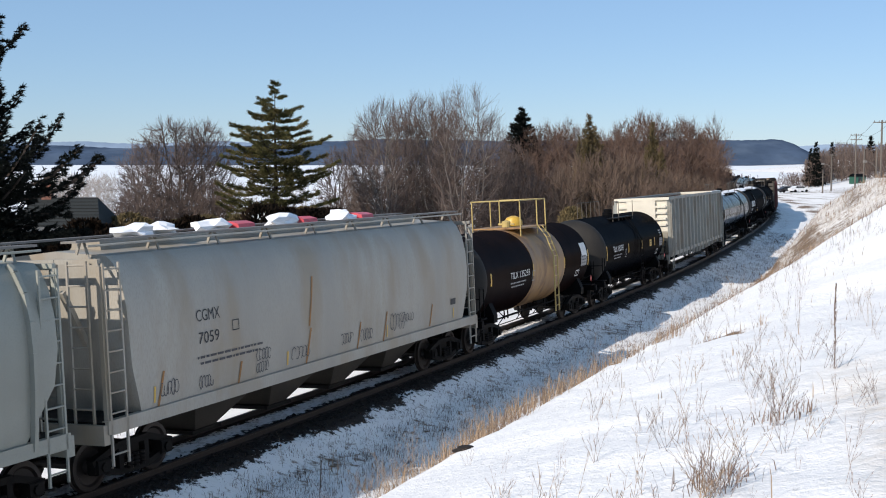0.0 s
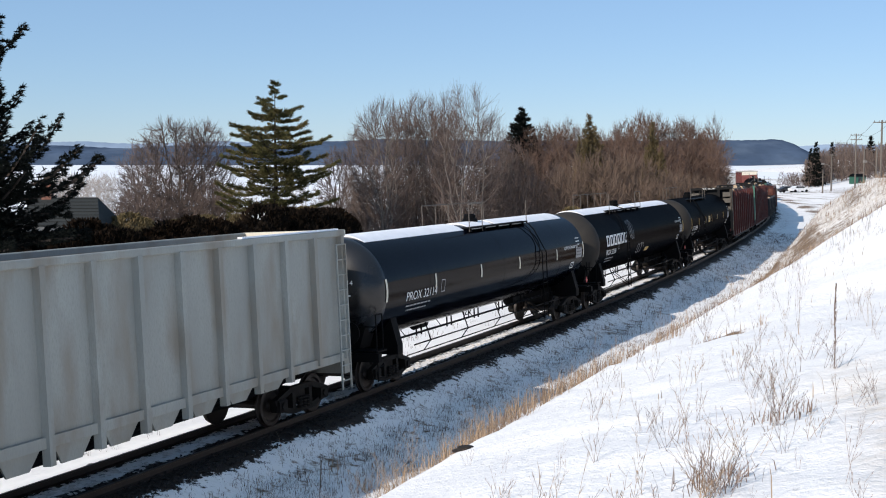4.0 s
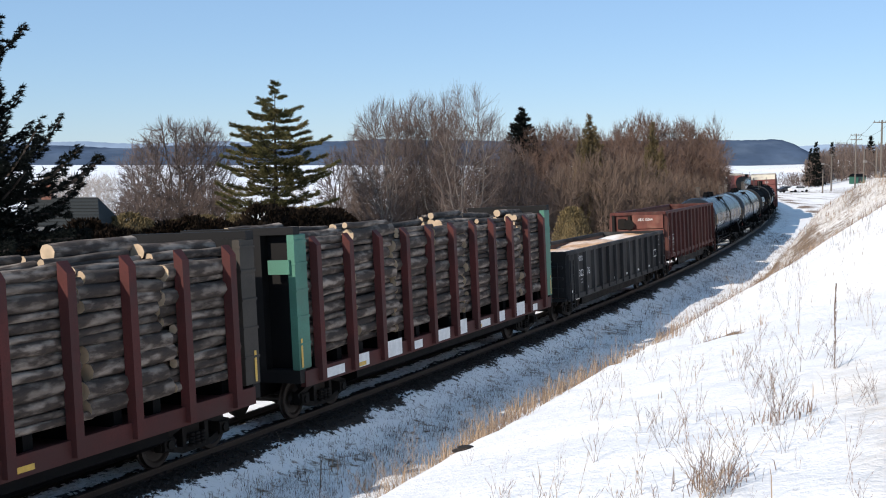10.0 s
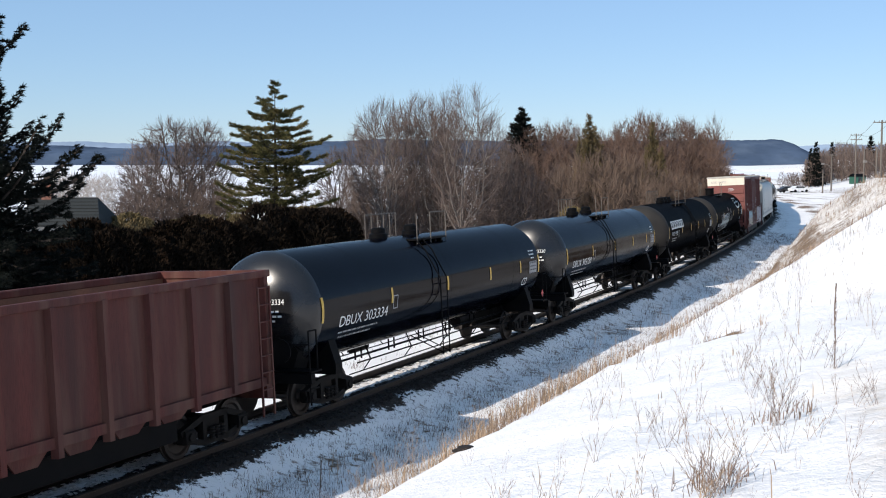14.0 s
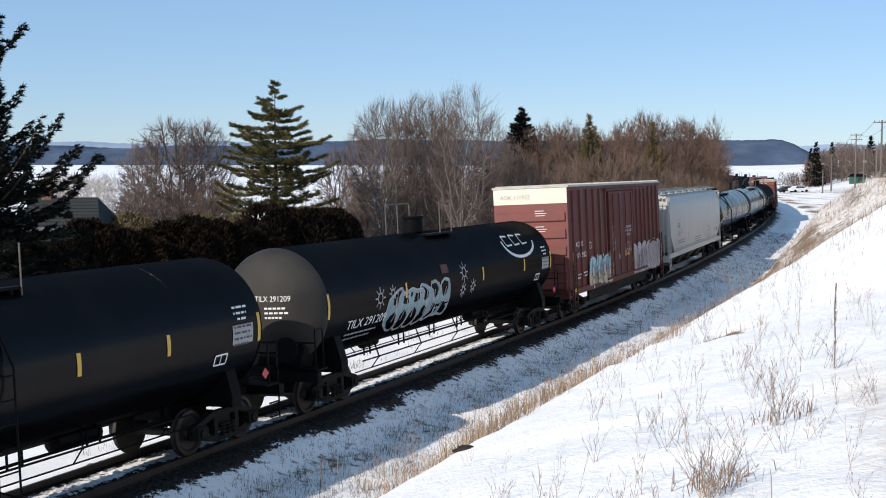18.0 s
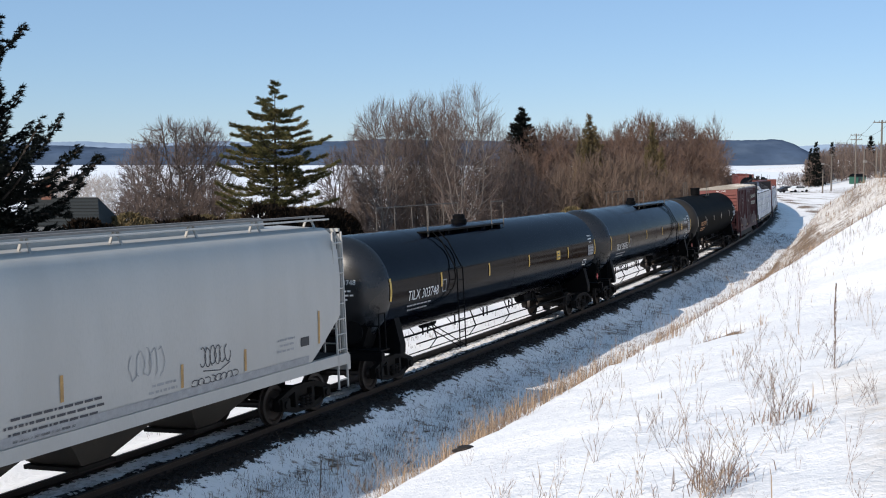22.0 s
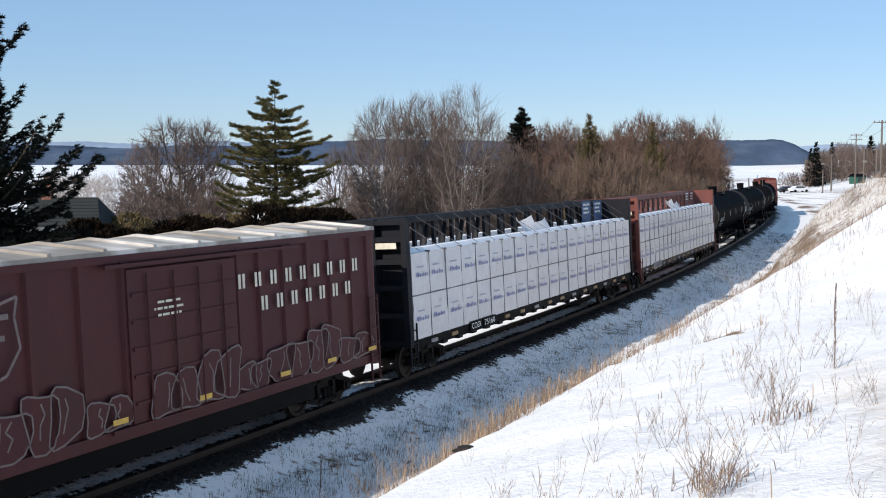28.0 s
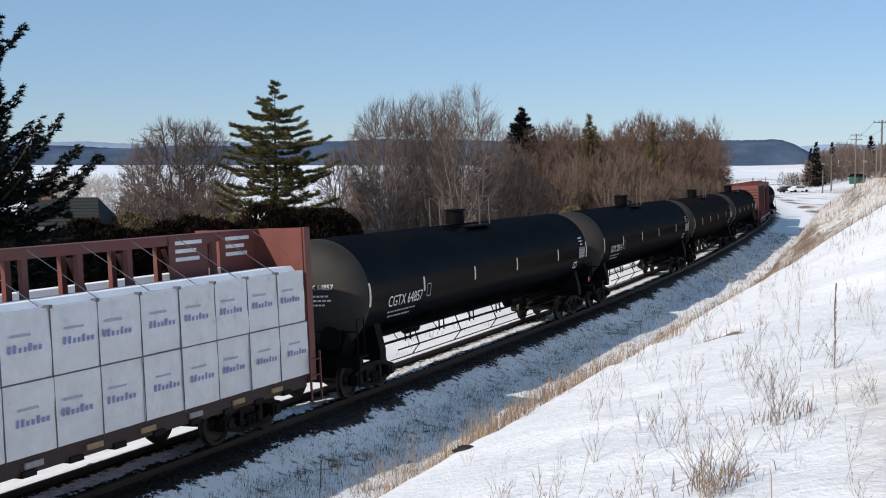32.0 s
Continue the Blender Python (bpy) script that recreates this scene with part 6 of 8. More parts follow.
def box_cars():
    posts = [-7.3, -6.3, -5.3, -4.35, -3.4, -2.55, 2.35, 3.05, 3.85, 4.65, 5.5, 6.35, 7.2]
    ob, surf, h = box_car(100.8, 116.55, BOXRED, BOXEND, "tall oxide-red box wagon with blue and lilac graffiti", 5.09, 5.12, posts, (-2.2, 2.0), 1.02, roof=ROOFMETAL, cream=True)
    surf = flat(-1.53)
    lettering("AO", -7.2, 2.75, 0.5, 0.2, WHITE, ob, surf, "reporting_mark")
    lettering("K", -6.42, 2.75, 0.22, 0.2, WHITE, ob, surf, "reporting_mark")
    lettering("111", -7.12, 2.32, 0.44, 0.2, WHITE, ob, surf, "wagon_number")
    lettering("932", -6.4, 2.32, 0.6, 0.2, WHITE, ob, surf, "wagon_number")
    lettering("AOK 111932", -1.2, 4.66, 1.2, 0.16, GREYSTENCIL, ob, -h - 0.056, "reporting_mark", end=True)
    fine_print(ob, -7.08, 1.7, ((0, 0.5), (0, 0.4)), surf)
    fine_print(ob, -6.25, 1.73, ((0, 0.55), (0.1, 0.4)), surf)
    for i, (body, w) in enumerate((("CLOSE AND LOCK", 0.95), ("BOTH DOORS BEFORE", 1.15), ("MOVING CAR", 0.7))):
        lettering(body, 0.78 - w / 2, 3.15 - i * 0.17, w, 0.1, WHITE, ob, flat(-1.622), "door_notice")
    for z in (4.2, 3.6, 3.0):
        sh = Shape()
        for i, w in enumerate((0.5, 0.65, 0.55)):
            sh.box(-h - 0.108, -h - 0.104, -0.2 - w * 0.7, -0.2, z - 0.012 - i * 0.09, z + 0.012 - i * 0.09)
        part("end_stencil", sh, WHITE, ob)
    bubble_piece(ob, -5.35, 1.06, 3.5, 1.12, flat(-1.55), GRAFBLUE, GRAFDARK, 3, 4, low=GRAFTAN, halo=GRAFPALE)
    bubble_piece(ob, 1.95, 1.02, 5.6, 1.3, flat(-1.55), GRAFGREY, BOXRED, 8, 7)
    part("graffiti_drip", patch(Shape(), 2.0, 7.0, 1.0, 1.1, flat(-1.546), 1), GRAFGREY, ob)
    scribble(ob, -1.7, 2.5, 0.5, 0.6, flat(-1.56), GRAFGREY, 71, 2, 0.05)
    scribble(ob, 0.2, 2.05, 1.1, 0.5, flat(-1.61), GREYSTENCIL, 72, 4, 0.03)
    scribble(ob, 0.1, 1.95, 0.8, 0.3, flat(-1.61), YELLOW, 73, 4, 0.06)
    part("round_mark", outline(Shape(), [(-0.85 + 0.06 * math.cos(a), 1.98 + 0.1 * math.sin(a)) for a in np.linspace(0, 6.3, 11)], flat(-1.61), 0.035), WHITE, ob)
    scribble(ob, -1.95, 2.2, 0.45, 1.2, flat(-1.61), GREYSTENCIL, 74, 3, 0.03)
    fine_print(ob, 5.3, 2.35, ((0, 0.3), (0.02, 0.25), (0, 0.3), (0.02, 0.25)), surf, GREYSTENCIL)
    fine_print(ob, 6.0, 2.4, ((0, 0.4), (0, 0.4), (0, 0.36), (0.05, 0.35)), surf, GREYSTENCIL)
    for x, z, e, sf in ((-7.27, 1.18, 0.88, surf), (-1.95, 1.3, 0.5, flat(-1.58)), (1.5, 1.25, 0.5, flat(-1.58))):
        patch_part("reflective_strip", AMBERSTRIP, ob, x, x + 0.09, z, z + e, sf)
    patch_part("yellow_corner", YELLOW, ob, -7.75, -7.3, 1.06, 1.2, flat(-1.56), n=1)
    part("stencil_box", outline(Shape(), [(-5.27, 2.6), (-5.04, 2.6), (-5.04, 2.83), (-5.27, 2.83), (-5.27, 2.6)], surf, 0.025), WHITE, ob)

    posts = [-7.5, -6.3, -5.1, -3.9, -2.7, -1.6, 1.95, 2.75, 3.7, 4.7, 5.7, 6.7, 7.55]
    ob, surf, h = box_car(203.7, 219.5, BOXMAROON, BOXEND, "maroon box wagon with patchy snow-dusted roof and low graffiti", 4.24, 4.46, posts, (-1.58, 1.76), 0.98, roof=ROOFSNOW)
    surf = flat(-1.53)
    lettering("WC", -6.89, 2.24, 0.5, 0.18, WHITE, ob, surf, "reporting_mark")
    lettering("274", -6.87, 1.78, 0.72, 0.2, WHITE, ob, surf, "wagon_number")
    lettering("43", -5.88, 1.8, 0.46, 0.2, WHITE, ob, surf, "wagon_number")
    for row, (n, x0, z0) in enumerate(((9, 1.87, 3.27), (7, 2.68, 2.75))):
        for i in range(n):
            a = x0 + i * 0.6
            sh = patch(Shape(), a + 0.02, a + 0.11, z0, z0 + 0.3, flat(-1.545), 1)
            patch(sh, a + 0.17, a + 0.26, z0, z0 + 0.3, flat(-1.545), 1)
            part("logo_shape", sh, PALESTRIP, ob, "pair of cream painted bars")
    cx = -4.9
    shield = [(cx - 0.7, 3.72), (cx - 0.2, 3.6), (cx, 3.78), (cx + 0.2, 3.6), (cx + 0.7, 3.72), (cx + 0.62, 3.4), (cx + 0.72, 2.9), (cx + 0.4, 2.5), (cx, 2.38), (cx - 0.4, 2.5), (cx - 0.72, 2.9), (cx - 0.62, 3.4), (cx - 0.7, 3.72)]
    sh = outline(Shape(), shield, flat(-1.545), 0.05)
    for i, (w, z) in enumerate(((1.0, 3.38), (0.8, 3.05), (0.35, 2.7))):
        patch(sh, cx - w / 2, cx + w / 2, z, z + 0.09, flat(-1.545), 1)
    part("shield_logo", sh, DULLMARK, ob, "cream shield outline")
    fine_print(ob, -0.9, 3.3, ((0.1, 0.7), (0, 0.9), (0.1, 0.7)), flat(-1.6), PALESTRIP)
    rndx = [(-7.3, 1.0), (-5.5, 1.3), (-4.1, 1.1), (-2.7, 1.0), (-1.0, 1.2), (0.4, 1.2), (1.8, 1.0), (3.0, 1.5), (4.6, 1.2), (6.0, 1.4)]
    for i, (x, w) in enumerate(rndx):
        f = flat(-1.61) if -1.3 < x < 1.0 else flat(-1.545)
        bubble_piece(ob, x, 1.16, w, 0.55 + 0.2 * (i % 3), f, BOXMAROON, DULLMARK, 30 + i, 2)
    for x in (-6.8, -2.2, 0.3, 3.2, 5.2, 7.2):
        patch_part("yellow_tag", YELLOW, ob, x, x + 0.4, 1.25 + 0.1 * (int(x * 3) % 3), 1.35 + 0.1 * (int(x * 3) % 3), flat(-1.615), n=1)
    lettering("WC 27443", -0.1, 4.02, 0.7, 0.13, WHITE, ob, -h - 0.035, "reporting_mark", end=True)

    box_car(357.2, 373.6, BOXRED, BOXEND, "red box wagon near the far bend", 4.3, 4.5, posts, (-1.3, 1.7), 1.1)


# ---------------------------------------------------------------- centre-beam wagons
def beam_car(s0, s1, paint, label, packs, panel, mark=""):
    ln = s1 - s0
    h = ln / 2
    ob = wagon("centre_beam_car", label, "flat car", s0, s1, h - 2.0, h + 0.3)
    part("deck", Shape().prism([(-1.45, 1.12), (-1.45, 1.02), (-0.5, 0.82), (0.5, 0.82), (1.45, 1.02), (1.45, 1.12)], -h + 0.3, h - 0.3), paint, ob)
    part("centre_sill", Shape().prism([(-0.3, 0.85), (-0.3, 0.6), (0.3, 0.6), (0.3, 0.85)], -h - 0.1, h + 0.1), paint, ob)
    for y in (-1, 1):
        part("side_sill", Shape().box(-h + 0.35, h - 0.35, *sorted((y * 1.36, y * 1.455)), 0.84, 1.118), DARK if paint is BEAMBLUE else SILLBROWN, ob)
    for x in np.linspace(-h + 1.2, h - 1.2, 20):
        for y in (-1, 1):
            part("winch", Shape().box(x - 0.16, x + 0.16, *sorted((y * 1.3, y * 1.5)), 0.8, 0.9), STEEL, ob)
    for i, x in enumerate(np.linspace(-h + 1.6, h - 1.6, 15)):
        part("packing_block", Shape().box(x - 0.2, x + 0.2, -1.5, -1.458, 0.93, 1.03), PACKWOOD if i % 3 else DUSTBOARD, ob)
    top = 4.42
    part("top_chord", Shape().box(-h + 0.2, h - 0.2, -0.28, 0.28, top - 0.2, top), paint, ob)
    k = 17
    for i in range(k):
        x = -h + 0.5 + i * (ln - 1.0) / (k - 1)
        for y in (-0.2, 0.2):
            part("upright", Shape().box(x - 0.07, x + 0.07, y - 0.05, y + 0.05, 1.12, top - 0.2), paint, ob)
        if i < k - 1 and abs(i - k / 2) > 3:
            x2 = x + (ln - 1.0) / (k - 1)
            a, b = ((x, 1.15), (x2, top - 0.25)) if i < k / 2 else ((x2, 1.15), (x, top - 0.25))
            part("diagonal", Shape().beam((a[0], 0, a[1]), (b[0], 0, b[1]), 0.12, 0.1), paint, ob)
        cab = Shape()
        cab.path([(x, -0.28, top - 0.02), (x + 0.35, -1.52, 3.5)], 0.008, 4)
        part("tie_cable", cab, STRAP, ob)
    for sg in (-1, 1):
        xe = sg * (h - 0.1)
        bk = Shape()
        for y in (-1.42, -0.5, 0.5, 1.42):
            bk.box(xe - 0.12, xe + 0.12, y - 0.08, y + 0.08, 0.95, top)
        for z in (1.0, 1.75, 2.5, 3.2, 3.8, top - 0.16):
            bk.box(xe - 0.1, xe + 0.1, -1.45, 1.45, z, z + 0.14)
        part("bulkhead_frame", bk, paint, ob)
        part("bulkhead_plate", Shape().box(*sorted((xe - sg * 0.121, xe - sg * 0.15)), -1.45, 1.45, 1.0, top), paint, ob)
        ladder(ob, xe + sg * 0.16, 1.15, 0.7, top - 0.1, paint, along_x=False)
        ladder(ob, xe, -1.55, 0.5, 1.6, paint)
    part("end_sign_plate", Shape().box(-h - 0.005, -h + 0.0, -1.2, -0.5, 3.62, 3.78), PALESTRIP, ob)
    px = h - 0.45
    for w0 in (0.0, 1.75):
        part("warning_panel", Shape().box(px - w0 - 1.3, px - w0, -0.3, -0.285, 3.45, top - 0.02), panel, ob, "painted warning panel with white lines")
        sh = Shape()
        for i, w in enumerate((0.9, 0.7, 0.8)):
            sh.box(px - w0 - 1.1, px - w0 - 1.1 + w, -0.305, -0.3, top - 0.2 - i * 0.17, top - 0.12 - i * 0.17)
        part("warning_print", sh, WHITE, ob)
    if mark:
        nb = -h + (0.0 if paint is BEAMBLUE else -1.1)
        for a, b in ((4.2, 5.15), (5.26, 6.32)):
            part("number_board", Shape().box(nb + a, nb + b, -1.515, -1.459, 0.88, 1.17), DARK if paint is BEAMBLUE else DUSTBOARD, ob)
        ink = WHITE if paint is BEAMBLUE else BLACKPAINT
        lettering(mark.split()[0], nb + 4.31, 0.94, 0.75, 0.17, ink, ob, flat(-1.52), "reporting_mark")
        lettering(mark.split()[1], nb + 5.35, 0.94, 0.88, 0.17, ink, ob, flat(-1.52), "wagon_number")
    # wrapped boards, two tiers on both sides
    load = thing("wrapped_board_load", "white plastic-wrapped board packs strapped in two tiers", "board packs")
    train.append(Car(load, (s0 + s1) / 2, h - 2.0))
    x0, x1 = -h + 0.28, h - 0.28
    rnd = random.Random(int(s0))
    edges = np.linspace(x0, x1, packs + 1)
    for side in (-1, 1):
        for tier, (za, zb) in enumerate(((1.13, 2.3), (2.33, 3.46))):
            for i in range(packs):
                a, b = edges[i] + 0.008, edges[i + 1] - 0.008
                ya, yb = (-1.48 + rnd.uniform(-0.015, 0.015), -0.32) if side < 0 else (0.32, 1.48)
                sh = Shape()
                nx, nz = 5, 4
                base = len(sh.v)
                for j in range(nz + 1):
                    for q in range(nx + 1):
                        u, w = q / nx, j / nz
                        bulge = 0.018 * math.sin(math.pi * u) * math.sin(math.pi * w) + 0.014 * rnd.uniform(-1, 1)
                        sh.v.append((a + (b - a) * u, ya - bulge if side < 0 else yb + bulge, za + (zb - za) * w))
                for j in range(nz):
                    for q in range(nx):
                        v0 = j * (nx + 1) + q
                        f = (v0, v0 + 1, v0 + nx + 2, v0 + nx + 1)
                        sh.f.append(f if side < 0 else f[::-1])
                sh.box(a, b, ya + 0.01 if side < 0 else ya, yb if side < 0 else yb - 0.01, za, zb)
                pk = part("board_pack", sh, WRAP, load, smooth=True)
                if side < 0:
                    cxm = a + (b - a) * rnd.uniform(0.08, 0.24)
                    zz = za + (zb - za) * 0.42
                    w = min(0.78, (b - a) * 0.72)
                    sf = flat(ya - 0.03)
                    sh = Shape()
                    for c in range(7):
                        u = cxm + w * c / 7
                        patch(sh, u, u + w / 7 * 0.55, zz, zz + (0.13 if c in (0, 1, 4) else 0.085), sf, 1, 0.12)
                    part("printed_logo", sh, WRAPLOGO, pk)
                    part("printed_line", patch(Shape(), cxm + 0.05, cxm + w * 0.65, zz + 0.25, zz + 0.29, sf, 1), WRAPGREY, pk)
        yy = -1.5 if side < 0 else 1.5
        for x in edges[1:-1]:
            part("strap", Shape().box(x - 0.007, x + 0.007, *sorted((yy, yy + 0.012 * -side)), 1.1, 3.48), STRAP, load)
            if side < 0:
                part("strap_corner", Shape().box(x - 0.04, x + 0.04, yy - 0.02, yy + 0.1, 3.44, 3.5), STRAP, load)
        part("tier_batten", Shape().box(x0, x1, *sorted((yy + 0.005, yy + 0.05)), 2.304, 2.326), STRAP, load)
        ysn = sorted((side * 0.36, side * 1.38))
        part("snow_layer", Shape().prism([(ysn[0], 3.465), (ysn[1], 3.465), (ysn[1] - 0.1, 3.54), (ysn[0] + 0.1, 3.58)], x0 + 0.2, x1 - 0.2), SNOW, load, smooth=True)
    for x, wide, tall in ((-0.9, 1.3, 0.62), (0.65, 1.25, 0.5)):
        # a torn sheet standing up, its corners blown out
        sh = Shape()
        for j in range(4):
            for i in range(7):
                u, w = i / 6, j / 3
                lift = tall * w * (0.72 + 0.9 * abs(u - 0.5) ** 1.5)
                sh.v.append((x + wide * (u - 0.5) * (1 + 0.25 * w), -1.25 + 0.4 * w + 0.12 * math.sin(u * 5 + x) * w, 3.47 + lift))
        sh.f = [(j * 7 + i, j * 7 + i + 1, j * 7 + i + 8, j * 7 + i + 7) for j in range(3) for i in range(6)]
        part("loose_wrap_flap", sh, WRAP, load, smooth=True)
    return ob


def beam_cars():
    beam_car(221.35, 245.05, BEAMBLUE, "dark blue-black centre-beam wagon with lattice spine", 20, PANELBLUE, "COER 75160")
    beam_car(246.45, 269.6, BEAMRED, "rust-red centre-beam wagon with lattice spine", 20, BEAMRED, "TH 374105")


hoppers()
tanks()
gondolas()
log_cars()
box_cars()
beam_cars()


# ---------------------------------------------------------------- distance
def spot(px, dist):
    """A place dist metres out in the direction px (in thousandths of the depth, right of the middle)."""
    x = px * dist
    return x, dist, float(ground_z(np.array([x]), np.array([dist]), False)[0])


def ridge(name, y0, crest, depth, mat, label):
    """A wooded ridge across the water: crest is (x, height) pairs."""
    xs = np.linspace(crest[0][0], crest[-1][0], 640)
    hs = np.interp(xs, [c[0] for c in crest], [c[1] for c in crest])
    sh = Shape()
    rnd = random.Random(len(crest))
    for x, h in zip(xs, hs):
        w = 1.5 * math.sin(x * 0.021) + rnd.uniform(-1.2, 1.2)
        for fy, fz in ((0.0, 0.0), (0.25, 0.45), (0.6, 0.82), (1.0, 1.0), (1.6, 0.7)):
            sh.v.append((x, y0 + fy * depth + 18 * math.sin(x * 0.012 + fy * 5), LAKE_Z - 0.2 + (h + w) * fz))
    for i in range(len(xs) - 1):
        for j in range(4):
            a = i * 5 + j
            sh.f.append((a, a + 5, a + 6, a + 1))
    return tagged(part(name, sh, mat, smooth=True), label, "hill", kind="structure")


ridge("hill_far", 4150, ((-4200, 78), (-1560, 76), (-1300, 68), (-1150, 62), (-960, 78), (-800, 70), (-560, 84), (-400, 92), (-250, 98), (300, 92), (1020, 96), (1245, 98), (1285, 95), (1307, 80), (1335, 66), (1358, 50), (1385, 30), (1400, 14), (1600, 10), (4200, 10)), 330, HILL, "wooded ridge across the frozen lake, haze blue put in its colour")
ridge("hill_beyond", 4640, ((-4300, 96), (-1450, 92), (-1150, 84), (-900, 96), (-700, 84), (0, 60), (1300, 70), (1500, 84), (4300, 90)), 100, HILLPALE, "pale ridge beyond the first hills, haze put in its colour")


# ---------------------------------------------------------------- trees
def tube_cloud(p, q, r0, r1, n=3):
    """Many thin tapered rods at once."""
    d = q - p
    d = d / np.maximum(np.linalg.norm(d, axis=1, keepdims=True), 1e-6)
    ref = np.where(np.abs(d[:, 2:3]) < 0.9, np.array([[0.0, 0.0, 1.0]]), np.array([[1.0, 0.0, 0.0]]))
    e1 = np.cross(d, ref)
    e1 /= np.linalg.norm(e1, axis=1, keepdims=True)
    e2 = np.cross(d, e1)
    v = np.empty((len(p), 2 * n, 3))
    for i in range(n):
        w = e1 * math.cos(2 * math.pi * i / n) + e2 * math.sin(2 * math.pi * i / n)
        v[:, i], v[:, n + i] = p + w * r0[:, None], q + w * r1[:, None]
    sh = Shape()
    sh.v = v.reshape(-1, 3).tolist()
    for k in range(len(p)):
        b = k * 2 * n
        sh.f.extend([(b + i, b + (i + 1) % n, b + n + (i + 1) % n, b + n + i) for i in range(n)])
    return sh


def ribbon_cloud(p, q, r0, r1, side):
    """Many thin flat slips at once, for the finest twigs."""
    w = np.cross(q - p, side)
    w /= np.maximum(np.linalg.norm(w, axis=1, keepdims=True), 1e-6)
    sh = Shape()
    sh.v = np.stack([p - w * r0[:, None], p + w * r0[:, None], q + w * r1[:, None], q - w * r1[:, None]], 1).reshape(-1, 3).tolist()
    sh.f = [(k, k + 1, k + 2, k + 3) for k in range(0, len(sh.v), 4)]
    return sh


def grown_tree(seed, height, spread, profile, limbs, boughs, sprays, twigs, twig_r=0.011, trunk_r=0.17, fork=0.08, twig_len=0.075, loose=0.5, shell=0.4):
    """Trunk and crown of a leafless tree that fills an outline (share of height, share of spread):
    limbs leave a low fork, boughs leave the limbs at narrow angles, sprays the boughs, and twigs the sprays."""
    rs = np.random.RandomState(seed)
    zs = np.linspace(0.0, 1.0, 200)
    ws = np.interp(zs, [p[0] for p in profile], [p[1] for p in profile])
    turn = rs.uniform(0, 6.283)

    def points(n, low, power, size):
        wt = np.where(zs > low, ws ** 0.85 + 0.02, 0.0)
        z = np.interp(rs.random_sample(n), np.cumsum(wt) / wt.sum(), zs)
        a = turn + 2.39996 * np.arange(n) + rs.uniform(-0.4, 0.4, n)
        w = np.interp(z, zs, ws) * spread * (1 + 0.1 * np.sin(3 * a + turn) + 0.07 * np.sin(5 * a + 2 * turn))
        r = w * rs.random_sample(n) ** power * size
        zz = z * height * (0.93 + 0.07 * size)
        return np.stack([r * np.cos(a), r * np.sin(a), zz], 1)

    def grow(p0, p1, targets, narrow):
        """For each target: where it leaves the best of the branches p0-p1."""
        ax = p1 - p0
        ln = np.maximum(np.linalg.norm(ax, axis=1), 1e-6)
        ax = ax / ln[:, None]
        d = targets[:, None] - p0[None]
        go = np.einsum("ijk,jk->ij", d, ax)
        off = np.sqrt(np.maximum(np.sum(d * d, axis=2) - go ** 2, 0))
        f = np.clip((go - narrow * off) / ln[None], 0.1, 0.98)
        at = p0[None] + ax[None] * (f * ln[None])[:, :, None]
        dist = np.linalg.norm(targets[:, None] - at, axis=2)
        k = np.argmin(dist + 0.4 * np.maximum(0, at[:, :, 2] - targets[:, None, 2]), axis=1)
        return at[np.arange(len(targets)), k], k

    P, Q, A, B, L = [], [], [], [], []

    def draw(p, q, r0, r1, level, n):
        """Branches from p to q, a little bowed and crooked."""
        ln = np.linalg.norm(q - p, axis=1, keepdims=True)
        bow = (rs.normal(size=p.shape) * 0.06 + np.array([0, 0, -0.04])) * ln
        last = p
        for i in range(1, n + 1):
            f = i / n
            nxt = p + (q - p) * f + bow * 4 * f * (1 - f) + (rs.normal(size=p.shape) * 0.018 * ln if i < n else 0)
            P.append(last)
            Q.append(nxt)
            A.append(r0 + (r1 - r0) * (i - 1) / n + np.zeros(len(p)))
            B.append(r0 + (r1 - r0) * f + np.zeros(len(p)))
            L.append(np.full(len(p), level))
            last = nxt

    foot = np.array([[0.0, 0.0, -0.3]])
    top = np.array([[0.02 * height * math.cos(turn), 0.02 * height * math.sin(turn), height * fork]])
    draw(foot, top, trunk_r * 1.2, trunk_r, 0, 2)
    ends = points(limbs, 0.35, 0.45, 0.72)
    start = np.repeat(top, limbs, 0)
    draw(start, ends, trunk_r * 0.62, trunk_r * 0.22, 0, 5)
    t1 = points(boughs, max(0.06, fork), 0.42, 0.9)
    s1, _ = grow(start, ends, t1, 1.1)
    draw(s1, t1, trunk_r * 0.25, twig_r * 1.7, 1, 4)
    t2 = points(sprays, max(0.03, fork * 0.7), shell, 1.0)
    s2, _ = grow(s1, t1, t2, 1.0)
    draw(s2, t2, twig_r * 1.7, twig_r, 2, 2)
    ax = np.repeat((t2 - s2) / np.maximum(np.linalg.norm(t2 - s2, axis=1, keepdims=True), 1e-6), twigs, 0)
    f = rs.uniform(0.25, 1.0, (len(ax), 1))
    p = np.repeat(s2, twigs, 0) * (1 - f) + np.repeat(t2, twigs, 0) * f
    out = (p - top) / np.maximum(np.linalg.norm(p - top, axis=1, keepdims=True), 1e-6)
    d = ax * 0.7 + out * 0.5 + rs.normal(size=p.shape) * loose
    d /= np.linalg.norm(d, axis=1, keepdims=True)
    draw(p, p + d * height * twig_len * rs.uniform(0.5, 1.3, (len(p), 1)), twig_r * 0.85, twig_r * 0.5, 3, 1)
    P, Q, A, B, L = (np.concatenate(g) for g in (P, Q, A, B, L))
    thick = L < 2
    mid, fine = L == 2, L == 3
    crown = tube_cloud(P[mid], Q[mid], A[mid], B[mid], 3)
